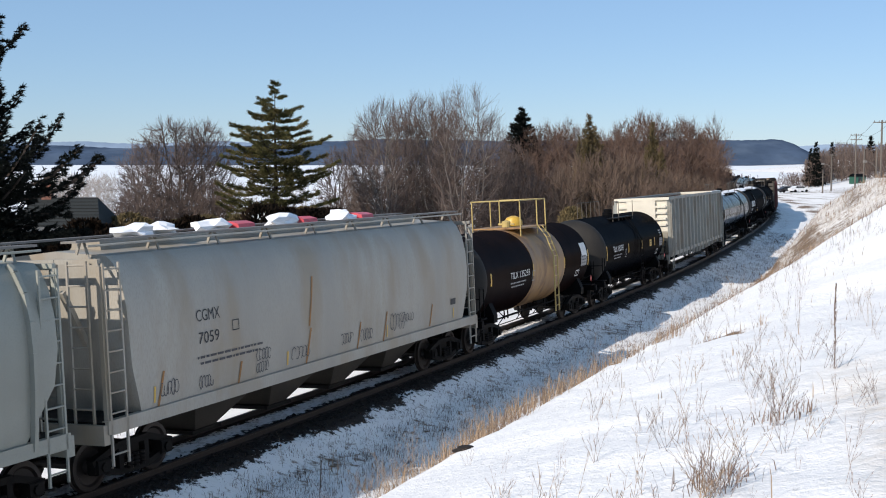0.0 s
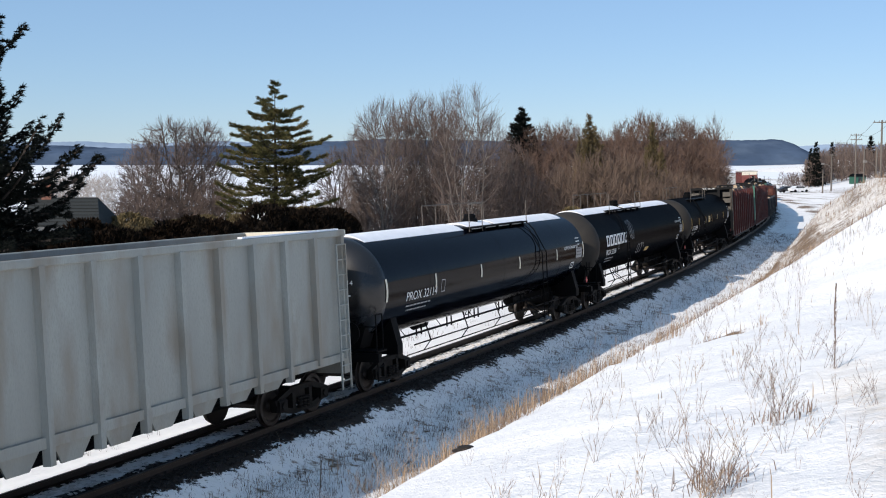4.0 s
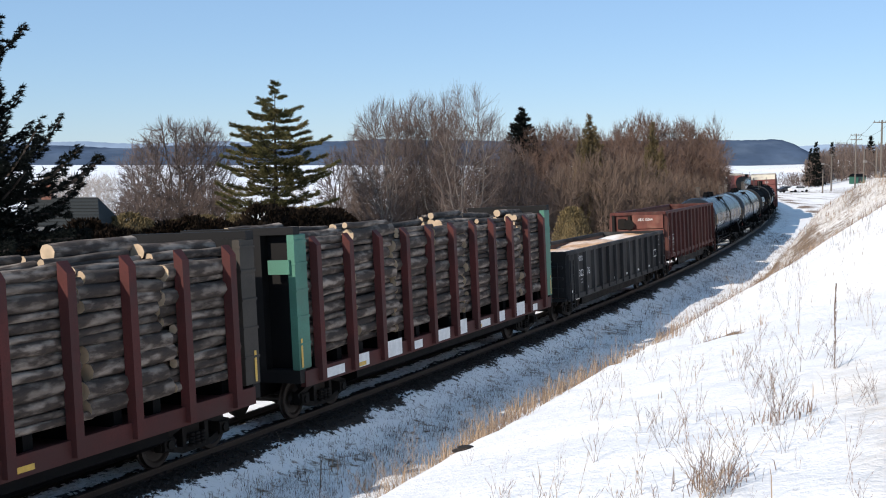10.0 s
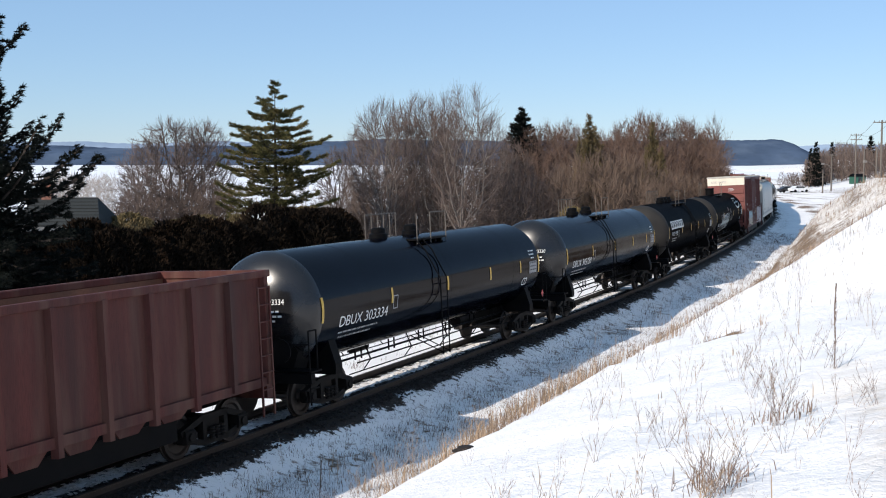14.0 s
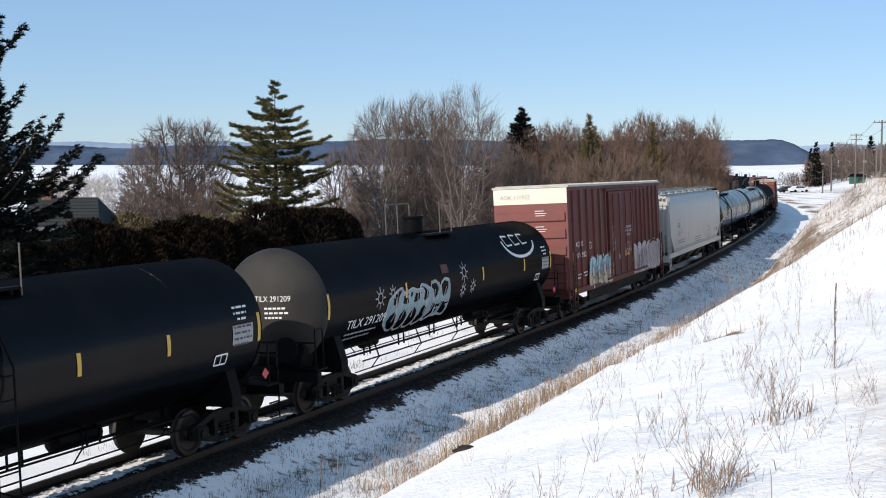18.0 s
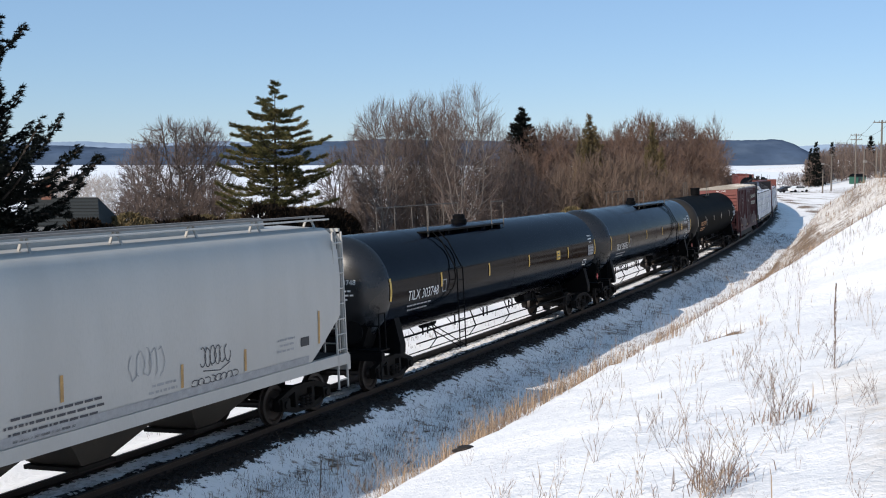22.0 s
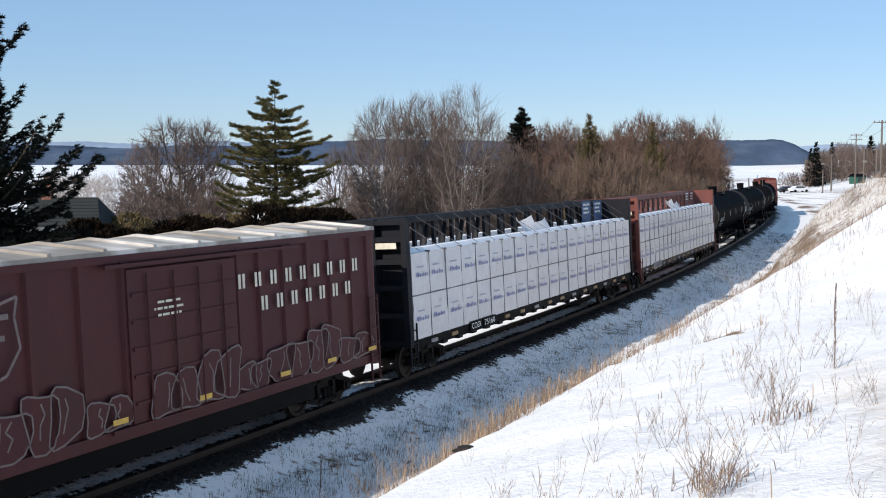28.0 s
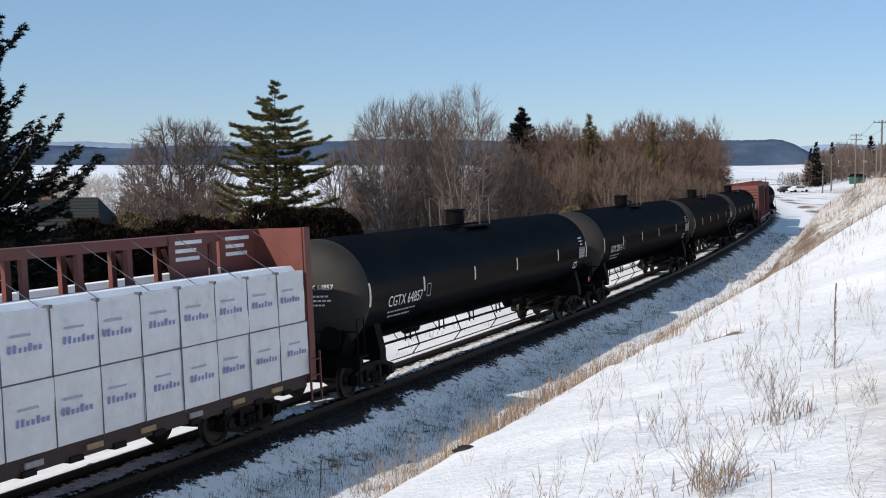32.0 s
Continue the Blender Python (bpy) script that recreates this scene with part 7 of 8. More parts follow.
    slips = ribbon_cloud(P[fine], Q[fine], A[fine], B[fine], rs.normal(size=(int(fine.sum()), 3)))
    crown.add(slips.v, slips.f)
    return tube_cloud(P[thick], Q[thick], A[thick], B[thick], 5), crown


def tree_maker(name, label, trunk, crown, trunk_mat, crown_mat, category="tree"):
    root = thing(name, label, category)
    part("trunk", trunk, trunk_mat, root)
    part("crown", crown, crown_mat, root)
    return root


def needle_cloud(p, d, count, ln, wd, seed):
    """Tufts of short needles at the points p, pointing mostly along d."""
    rs = np.random.RandomState(seed)
    p, d = np.repeat(np.array(p), count, 0), np.repeat(np.array(d), count, 0)
    v = d + rs.uniform(-0.9, 0.9, p.shape) * np.array([1, 1, 0.7])
    v /= np.linalg.norm(v, axis=1, keepdims=True)
    w = np.cross(v, rs.normal(size=v.shape))
    w = w / np.linalg.norm(w, axis=1, keepdims=True) * wd
    a = p + v * rs.uniform(-0.4, 0.1, (len(p), 1)) * ln
    b = a + v * ln * rs.uniform(0.7, 1.2, (len(p), 1))
    sh = Shape()
    sh.v = np.stack([a - w, a + w, b], 1).reshape(-1, 3).tolist()
    sh.f = [(k, k + 1, k + 2) for k in range(0, len(sh.v), 3)]
    return sh


def conifer(name, label, seed, height, reach, mat, tiers, per_tier, tufts, tuft_n, ln, wd, bare_low=0.1, curve=0.25, profile=None, cat="tree", gap=0.0, fan=0.38, tilt=0.25, base=0.75, uneven=0.25, thick=0.1, flat_below=0.0, extras=()):
    rnd = random.Random(seed)
    root = thing(name, label, cat)
    trunk, limbs = Shape(), Shape()
    tp, td = [], []
    for i in range(6):
        trunk.tube((0, 0, -0.3 + height * i / 6), (0, 0, -0.3 + height * (i + 1) / 6), 0.02 * height * (1 - i / 6.2), 0.02 * height * (1 - (i + 1) / 6.2), 8, False)
    for i in range(tiers):
        f = i / (tiers - 1)
        z = height * (bare_low + (0.985 - bare_low) * f)
        rad = reach * (np.interp(f, *profile) if profile else (1 - f) ** 0.8 + 0.04)
        k = per_tier if f < 0.85 else max(3, per_tier - 2)
        boughs = []
        for j in range(k):
            a = 2 * math.pi * (j + rnd.uniform(-0.3, 0.3)) / k + i * 1.1
            ln_b = rad * rnd.uniform(0.68, 1.12)
            if rnd.random() >= gap:
                boughs.append((z + rnd.uniform(-uneven, uneven) * height / tiers, a, ln_b, curve if f > flat_below else 0.1 * curve))
        if i == 0:
            boughs += extras
        for zz, a, ln_b, bow in boughs:
            pts = []
            for u in np.linspace(0, 1, 5):
                pts.append(Vector((math.cos(a) * ln_b * u, math.sin(a) * ln_b * u, zz + ln_b * bow * (u * u - base * u) + 0.04 * ln_b * rnd.uniform(-1, 1))))
            for p, q in zip(pts[:-1], pts[1:]):
                limbs.tube(p, q, 0.012 + 0.012 * ln_b, 0.01 + 0.008 * ln_b, 3, False)
            kk = max(4, int(tufts * ln_b / reach))
            for m in range(kk):
                u = 0.1 + 0.9 * (m + rnd.random()) / kk
                idx = min(3, int(u * 4))
                p = pts[idx] + (pts[idx + 1] - pts[idx]) * (u * 4 - idx)
                side = rnd.uniform(-1, 1) * fan * ln_b * (1.08 - u)
                tp.append((p.x - math.sin(a) * side, p.y + math.cos(a) * side, p.z + rnd.uniform(-0.6, 1.0) * thick))
                sg = 0.6 * (1 if side > 0 else -1)
                td.append((math.cos(a) * 0.8 - math.sin(a) * sg, math.sin(a) * 0.8 + math.cos(a) * sg, tilt))
    part("trunk", trunk, CONIFERBARK, root)
    part("limb", limbs, CONIFERBARK, root, kind="stuff")
    part("crown", needle_cloud(tp, td, tuft_n, ln, wd, seed), mat, root)
    return root


def cedar_bush(name, label, seed, radius, height, mat, count=2600, cat="shrub", tip=0.5):
    """A dense evergreen bush of many flat sprays over a twiggy core."""
    rnd = random.Random(seed)
    root = thing(name, label, cat)
    sh, core = Shape(), Shape()
    for _ in range(count):
        f = rnd.random() ** 0.8
        z = height * f
        rr = radius * (min(1.0, 0.75 + f) * (1 - f) ** tip + 0.05) * rnd.uniform(0.62, 1.14)
        a = rnd.uniform(0, 6.283)
        rr *= 1 + 0.12 * math.sin(5 * a + seed) * math.sin(4 * f + seed)
        p = Vector((math.cos(a) * rr, math.sin(a) * rr, z))
        d = Vector((math.cos(a) * 0.5 + rnd.uniform(-0.5, 0.5), math.sin(a) * 0.5 + rnd.uniform(-0.5, 0.5), rnd.uniform(0.3, 1.3))).normalized()
        w = d.cross(Vector((rnd.uniform(-1, 1), rnd.uniform(-1, 1), rnd.uniform(-0.4, 0.4)))).normalized() * rnd.uniform(0.025, 0.055)
        ln = rnd.uniform(0.12, 0.30)
        n = len(sh.v)
        sh.v += [tuple(p - w * 0.4), tuple(p + d * ln * 0.5 + w), tuple(p + d * ln), tuple(p + d * ln * 0.55 - w)]
        sh.f.append((n, n + 1, n + 2, n + 3))
    rings = 7
    for i in range(rings):
        f = i / (rings - 1)
        for j in range(9):
            a = 6.283 * j / 9
            rr = radius * 0.72 * (min(1.0, 0.75 + f) * (1 - f) ** tip) * (1 + 0.15 * math.sin(j * 2.3 + i * 1.7 + seed)) + 0.02
            core.v.append((math.cos(a) * rr, math.sin(a) * rr, height * 0.93 * f - 0.1))
    for i in range(rings - 1):
        for j in range(9):
            core.f.append((i * 9 + j, i * 9 + (j + 1) % 9, (i + 1) * 9 + (j + 1) % 9, (i + 1) * 9 + j))
    part("inner_growth", core, mat, root)
    part("foliage", sh, mat, root)
    return root


def place(root, px, dist, scale=1.0, turn=0.0, sink=0.0):
    x, y, z = spot(px, dist)
    root.matrix_basis = pose(x, y, z - sink, 0, 0, turn) @ Matrix.Diagonal((scale, scale, scale, 1))
    return root


def another(root, px, dist, scale=1.0, turn=0.0, tall=1.0, label=""):
    x, y, z = spot(px, dist)
    ob = copy_thing(root, Matrix.Identity(4))
    ob.matrix_basis = pose(x, y, z, 0, 0, turn) @ Matrix.Diagonal((scale, scale, scale * tall, 1))
    if label:
        ob["label"] = label
    return ob


def px(u):
    """Sideways slope of the line of sight u steps across the 1568 steps of the view."""
    return (u - 784) / 2094.35


def height_at(v, dist):
    """Height at a distance of a line of sight v steps down the 882 steps of the view."""
    return EYE_Z + dist * math.tan(math.atan((441 - v) / 2094.35) - radians(4.144))


def grow_to(root, size, u, dist, top, half, turn=0.0, label="", first=False):
    """Set a tree of size (height, spread) so that its top and its half width come out as given."""
    x, y, z = spot(px(u), dist)
    ob = root if first else copy_thing(root, Matrix.Identity(4))
    tall, wide = (height_at(top, dist) - z) / size[0], half / 2094.35 * dist / size[1]
    ob.matrix_basis = pose(x, y, z, 0, 0, turn) @ Matrix.Diagonal((wide, wide, tall, 1))
    if label:
        ob["label"] = label
    return ob


VASE = ((0, 0.12), (0.12, 0.36), (0.3, 0.74), (0.5, 0.97), (0.68, 1.0), (0.84, 0.8), (0.94, 0.5), (1, 0.12))
DOME = ((0, 0.6), (0.1, 0.85), (0.3, 1.0), (0.5, 0.99), (0.7, 0.88), (0.86, 0.64), (0.95, 0.4), (1, 0.1))
FAN = ((0, 0.1), (0.3, 0.45), (0.6, 0.8), (0.85, 1.0), (1, 0.7))


def woods():
    rnd = random.Random(21)
    # the tall bare trees in the middle
    size = (13.6, 4.6)
    big = tree_maker("bare_tree", "large leafless tree with pale forking limbs", *grown_tree(3, *size, VASE, 7, 80, 640, 7, 0.0115, 0.19, 0.10, 0.08), TRUNK, TWIG)
    grow_to(big, size, 822, 90, 152, 72, 30, first=True)
    vase = tree_maker("bare_tree", "leafless tree with limbs fanning up from low forks", *grown_tree(11, *size, VASE, 8, 90, 800, 7, 0.0120, 0.2, 0.06, 0.07), TRUNK, TWIG)
    grow_to(vase, size, 680, 91, 176, 68, 10, first=True)
    grow_to(vase, size, 742, 95, 170, 66, 140)
    grow_to(big, size, 776, 93, 166, 58, 200)
    grow_to(big, size, 868, 97, 205, 48, 300)
    grow_to(vase, size, 640, 98, 222, 36, 70)
    grow_to(vase, size, 905, 102, 252, 46, 250)
    grow_to(vase, size, 708, 100, 186, 52, 190)
    grow_to(vase, size, 800, 101, 196, 52, 320)
    # the rounded tree beside the pine
    size = (10.6, 4.4)
    dome = tree_maker("bare_tree", "rounded leafless tree with dense fine twigs", *grown_tree(8, *size, DOME, 13, 150, 1150, 6, 0.0135, 0.17, 0.03, 0.065), DARKTRUNK, TWIG)
    grow_to(dome, size, 308, 94, 214, 98, 15, first=True)
    grow_to(dome, size, 362, 99, 217, 70, 120)
    grow_to(dome, size, 255, 101, 250, 52, 220)
    grow_to(dome, size, 596, 112, 262, 44, 10)
    # the thicket along the bend
    size = (11.0, 4.0)
    red = tree_maker("bare_tree", "leafless reddish-brown thicket tree with fine twigs", *grown_tree(14, *size, DOME, 9, 110, 950, 7, 0.0165, 0.13, 0.04, 0.06, 0.7, 0.36), BARKRED, TWIGRED)
    grow_to(red, size, 1136, 128, 198, 46, first=True)
    red2 = tree_maker("bare_tree", "slender leafless reddish-brown thicket tree", *grown_tree(17, *size, DOME, 8, 100, 850, 7, 0.0165, 0.12, 0.05, 0.065, 0.7, 0.36), BARKRED, TWIGRED)
    grow_to(red2, size, 1003, 122, 214, 36, first=True)
    for i, (u, d, top, half) in enumerate(((970, 120, 217, 40), (1085, 124, 226, 36), (1104, 130, 213, 38), (1165, 130, 205, 42), (1198, 132, 209, 42), (1226, 134, 214, 40), (1250, 132, 224, 38), (1264, 128, 246, 34),
                                           (1064, 126, 232, 32), (1030, 124, 230, 34), (940, 118, 226, 32), (1120, 116, 250, 40), (1180, 118, 246, 42), (1222, 122, 248, 42), (1254, 122, 268, 36), (1276, 126, 290, 26),
                                           (1075, 112, 262, 36), (985, 110, 252, 36), (945, 108, 268, 34), (900, 112, 262, 36), (860, 110, 262, 36), (1150, 136, 206, 40), (1212, 138, 212, 40), (1115, 134, 218, 36), (1245, 138, 232, 34), (1090, 134, 232, 34), (1020, 130, 226, 34), (955, 128, 224, 36), (985, 132, 222, 32), (1050, 132, 236, 34))):
        grow_to((red, red2)[i % 2], size, u, d, top, half, 47 * i)
    size = (12.0, 4.4)
    lone = tree_maker("bare_tree", "airy grey leafless tree above the thicket", *grown_tree(37, *size, VASE, 6, 60, 340, 5, 0.014, 0.18, 0.2, 0.08), TRUNK, TWIG)
    grow_to(lone, size, 1264, 146, 205, 36, 20, first=True)
    grow_to(lone, size, 996, 140, 212, 18, 120)
    # tan stems in front of the thicket
    size = (4.0, 1.9)
    shrub = tree_maker("bare_shrub", "leafless tan shrub with many thin upright stems", *grown_tree(23, *size, FAN, 14, 70, 300, 4, 0.011, 0.06, 0.02, 0.1, 0.35), TWIGTAN, TWIGTAN, "shrub")
    grow_to(shrub, size, 1038, 98, 268, 44, first=True)
    for u, d, top, half in ((1010, 96, 290, 36), (1062, 97, 284, 36), (1090, 99, 272, 34), (1114, 101, 280, 36), (1136, 101, 278, 34), (1000, 94, 306, 32), (1164, 103, 300, 34), (1190, 105, 302, 32), (1075, 95, 312, 34), (1130, 97, 314, 34), (1215, 108, 306, 30), (1240, 110, 312, 26), (1160, 99, 320, 30), (1262, 114, 318, 22)):
        grow_to(shrub, size, u, d, top, half, u)
    brush = tree_maker("brushwood", "low tangle of leafless dark brown brush", *grown_tree(26, *size, DOME, 12, 80, 420, 4, 0.011, 0.07, 0.02, 0.1, 0.6), BARKRED, TWIG, "shrub")
    grow_to(brush, size, 845, 91, 300, 40, first=True)
    for u, d, top, half in ((880, 92, 306, 38), (915, 93, 310, 38), (700, 96, 300, 40), (745, 97, 290, 42), (655, 98, 312, 34), (800, 96, 285, 40), (950, 94, 312, 36), (975, 95, 322, 34), (640, 95, 330, 28), (722, 92, 326, 36), (985, 98, 290, 34), (870, 98, 280, 40), (925, 99, 282, 40),
                            (630, 102, 300, 34), (670, 104, 286, 40), (715, 106, 280, 40), (770, 104, 276, 40), (220, 84, 346, 34), (375, 90, 318, 36), (265, 90, 312, 40), (325, 92, 306, 44), (240, 86, 330, 40), (290, 87, 340, 40), (345, 88, 335, 40), (400, 89, 330, 36)):
        grow_to(brush, size, u, d, top, half, u)
    # pale stems along the shore
    size = (5.5, 1.6)
    pale = tree_maker("bare_shrub", "pale grey-tan willow stems by the frozen lake", *grown_tree(29, *size, FAN, 12, 40, 90, 2, 0.016, 0.05, 0.02, 0.08, 0.3), TWIGPALE, TWIGPALE, "shrub")
    grow_to(pale, size, 100, 150, 308, 20, first=True)
    for i in range(22):
        u = 74 + i * 6.4
        grow_to(pale, size, u + rnd.uniform(-4, 4), 146 + rnd.uniform(-8, 16), 306 + rnd.uniform(-3, 12), 20, rnd.uniform(0, 360))
    for i in range(12):
        grow_to(pale, size, 405 + i * 22, 160 + rnd.uniform(-12, 14), 318 + rnd.uniform(0, 18), 16, rnd.uniform(0, 360))

    pine = conifer("pine_tree", "tall white pine with flat tiers of needled branches", 5, 12.6, 4.7, NEEDLE, 16, 7, 180, 16, 0.27, 0.02, 0.08, 0.32,
                   ((0, 0.1, 0.27, 0.40, 0.55, 0.64, 0.74, 0.83, 0.92, 1.0), (0.86, 0.98, 1.0, 0.92, 0.93, 0.78, 0.62, 0.47, 0.3, 0.08)), gap=0.16, base=0.55, uneven=0.4, thick=0.14, fan=0.42)
    place(pine, px(488), 86, 0.985, 20)
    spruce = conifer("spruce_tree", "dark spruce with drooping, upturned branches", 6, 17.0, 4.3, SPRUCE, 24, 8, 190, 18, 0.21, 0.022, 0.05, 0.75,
                     ((0, 0.3, 0.37, 0.45, 0.5, 0.6, 0.8, 1.0), (0.95, 0.78, 0.5, 0.32, 0.27, 0.25, 0.2, 0.03)), gap=0.2, base=0.35, thick=0.26, flat_below=0.2, fan=0.36,
                     extras=((5.3, 0.05, 4.5, 0.5), (5.7, -0.25, 4.2, 0.45), (6.2, 0.0, 3.1, 0.95), (6.0, -0.5, 3.3, 0.9), (8.2, 0.1, 1.7, 0.9), (10.4, 0.0, 1.9, 0.9), (4.6, -0.1, 3.5, 0.05), (4.0, 0.2, 3.9, -0.05)))
    place(spruce, px(-40), 43, 1.0, 0)
    size = (13.2, 5.0)
    dark = conifer("spruce_tree", "dense dark spruce behind the bare trees", 9, *size, SPRUCE, 24, 10, 56, 12, 0.5, 0.055, 0.06, 0.3, uneven=0.7)
    grow_to(dark, size, 922, 119, 194, 74, first=True)
    size = (12.0, 4.0)
    far_spruce = conifer("spruce_tree", "dark spruce on the far hillside", 19, *size, SPRUCE, 14, 7, 18, 8, 0.8, 0.12, 0.06, 0.3, uneven=0.6)
    for u, d, top, half in ((1442, 285, 253, 17), (1433, 292, 264, 14), (1538, 330, 242, 18), (1470, 330, 253, 14)):
        grow_to(far_spruce, size, u, d, top, half, u, first=u == 1442)
    size = (10.6, 3.1)
    thin = conifer("cedar_tree", "narrow brownish-green cedar among bare trees", 12, *size, CEDARTAN, 22, 8, 40, 11, 0.42, 0.034, 0.05, 0.5, base=0.3, uneven=0.8, thick=0.35, gap=0.2)
    grow_to(thin, size, 1153, 111, 226, 34, first=True)
    for u, d, top, half in ((1041, 109, 213, 50), (1050, 112, 232, 48), (1170, 110, 268, 28), (786, 106, 238, 44), (1024, 107, 250, 26), (1142, 109, 276, 22)):
        grow_to(thin, size, u, d, top, half, u)

    # cedar hedge behind the line, its foliage colour darkened for shade
    kinds = [cedar_bush("hedge_cedar", "dense cedar bush in a hedge, shade held in its dark colour", 31 + i, 1.15 + 0.1 * i, 3.3 + 0.15 * i, CEDAR, 3600, "hedge", 0.32) for i in range(3)]
    path = [(-34.0, 40.0), (-26.0, 44.2), (-18.2, 48.7), (-15.8, 50.8), (-10.5, 57.0), (-6.9, 65.0), (-5.9, 74.0)]
    pts, left = [], 0.0
    for (xa, ya), (xb, yb) in zip(path[:-1], path[1:]):
        ln = math.hypot(xb - xa, yb - ya)
        u = left
        while u < ln:
            pts.append((xa + (xb - xa) * u / ln, ya + (yb - ya) * u / ln))
            u += 1.25
        left = u - ln
    for i, (x, y) in enumerate(pts):
        for row in (0.0, 1.3):
            xx, yy = x - row + rnd.uniform(-0.25, 0.25), y + row + rnd.uniform(-0.25, 0.25)
            z = float(ground_z(np.array([xx]), np.array([yy]), False)[0])
            base = kinds[(i + int(row)) % 3]
            first = i + int(row) < 3 and row == 0.0
            ob = base if first else copy_thing(base, Matrix.Identity(4))
            sc = rnd.uniform(0.8, 1.2)
            ob.matrix_basis = pose(xx, yy, z, 0, 0, rnd.uniform(0, 360)) @ Matrix.Diagonal((sc, sc, sc * rnd.uniform(0.92, 1.06), 1))
    tan = cedar_bush("cedar_bush", "winter-browned cedar bush behind the hedge", 41, 1.7, 3.4, CEDARTAN, 4200, "shrub", 0.4)
    place(tan, px(230), 76)
    for i in range(16):
        u = 200 + i * 28
        another(tan, px(u + rnd.uniform(-6, 6)), 74 + rnd.uniform(-4, 8) + (8 if u > 520 else 0), rnd.uniform(0.75, 1.1), rnd.uniform(0, 360))
    for u, d, s in ((552, 61, 1.22), (528, 62, 1.1), (582, 62, 1.15), (606, 63, 0.9), (500, 61, 1.0)):
        another(kinds[1], px(u), d, s, u, 1.0, "rounded dark brown-green cedar bush at the end of the hedge")
    another(tan, px(1012), 88, 0.85, 50, 1.2, "dark rounded cedar bush beside the line")
    for i in range(7):
        another(kinds[i % 3], px(1160 + i * 18), 104 + i * 4, 0.62, i * 50, 1.0, "low cedar bush beside the line")

    # far hillside on the near side of the line
    size = (9.0, 3.6)
    hill_tree = tree_maker("bare_tree", "leafless brown tree on the far hillside", *grown_tree(51, *size, DOME, 6, 30, 120, 4, 0.035, 0.16, 0.05, 0.1, 0.6), BARKRED, TWIG)
    grow_to(hill_tree, size, 1455, 300, 262, 15, first=True)
    for i in range(64):
        u = 1430 + (i * 37) % 152
        d = 285 + (i * 53) % 95
        top = float(np.interp(u, (1425, 1445, 1465, 1485, 1500, 1530, 1568), (272, 262, 258, 247, 250, 254, 246))) + rnd.uniform(0, 16)
        grow_to(hill_tree, size, u, d, top, rnd.uniform(10, 18), rnd.uniform(0, 360))
    for i in range(20):
        u = 1383 + (i * 29) % 120
        grow_to(hill_tree, size, u, 285 + (i * 31) % 50, rnd.uniform(302, 309), rnd.uniform(8, 14), rnd.uniform(0, 360), "low brown shrub on the snowy far slope")


woods()


# ---------------------------------------------------------------- houses, poles, parked cars
def house(label, x, y, z, turn, w, d, wall, roof_h, roof_mat, wall_mat, chimney=True, windows=2):
    root = thing("house", label, "house", at=pose(x, y, z, 0, 0, turn))
    part("wall", Shape().box(-w / 2, w / 2, -d / 2, d / 2, -0.6, wall), wall_mat, root)
    e = 0.4
    v = [(-w / 2 - e, -d / 2 - e, wall - 0.15), (w / 2 + e, -d / 2 - e, wall - 0.15), (w / 2 + e, d / 2 + e, wall - 0.15), (-w / 2 - e, d / 2 + e, wall - 0.15), (-w / 2 - e + 0.8, 0, wall + roof_h), (w / 2 + e - 0.8, 0, wall + roof_h)]
    roof = part("roof", Shape().add(v, [(0, 1, 5, 4), (2, 3, 4, 5), (1, 2, 5), (3, 0, 4), (3, 2, 1, 0)]), roof_mat, root)
    for i in range(9):
        f = (i + 0.5) / 9
        part("shingle_course", Shape().beam((-w / 2 - e + 0.8 * f, -(d / 2 + e) * (1 - f), wall - 0.15 + (roof_h + 0.15) * f + 0.02), (w / 2 + e - 0.8 * f, -(d / 2 + e) * (1 - f), wall - 0.15 + (roof_h + 0.15) * f + 0.02), 0.06, 0.03), roof_mat, roof)
    if chimney:
        part("chimney", Shape().box(-w * 0.32, -w * 0.32 + 0.6, -0.3, 0.3, wall, wall + roof_h + 0.9).box(-w * 0.32 - 0.05, -w * 0.32 + 0.65, -0.35, 0.35, wall + roof_h + 0.9, wall + roof_h + 1.02), BRICK, roof)
    for i in range(windows):
        xw = -w / 2 + w * (i + 0.5) / windows
        win = part("window", Shape().box(xw - 0.55, xw + 0.55, -d / 2 - 0.05, -d / 2 + 0.02, wall * 0.35, wall * 0.8), SIDING, root)
        part("pane", Shape().box(xw - 0.47, xw + 0.47, -d / 2 - 0.06, -d / 2 - 0.051, wall * 0.38, wall * 0.77), GLASS, win)
    return root


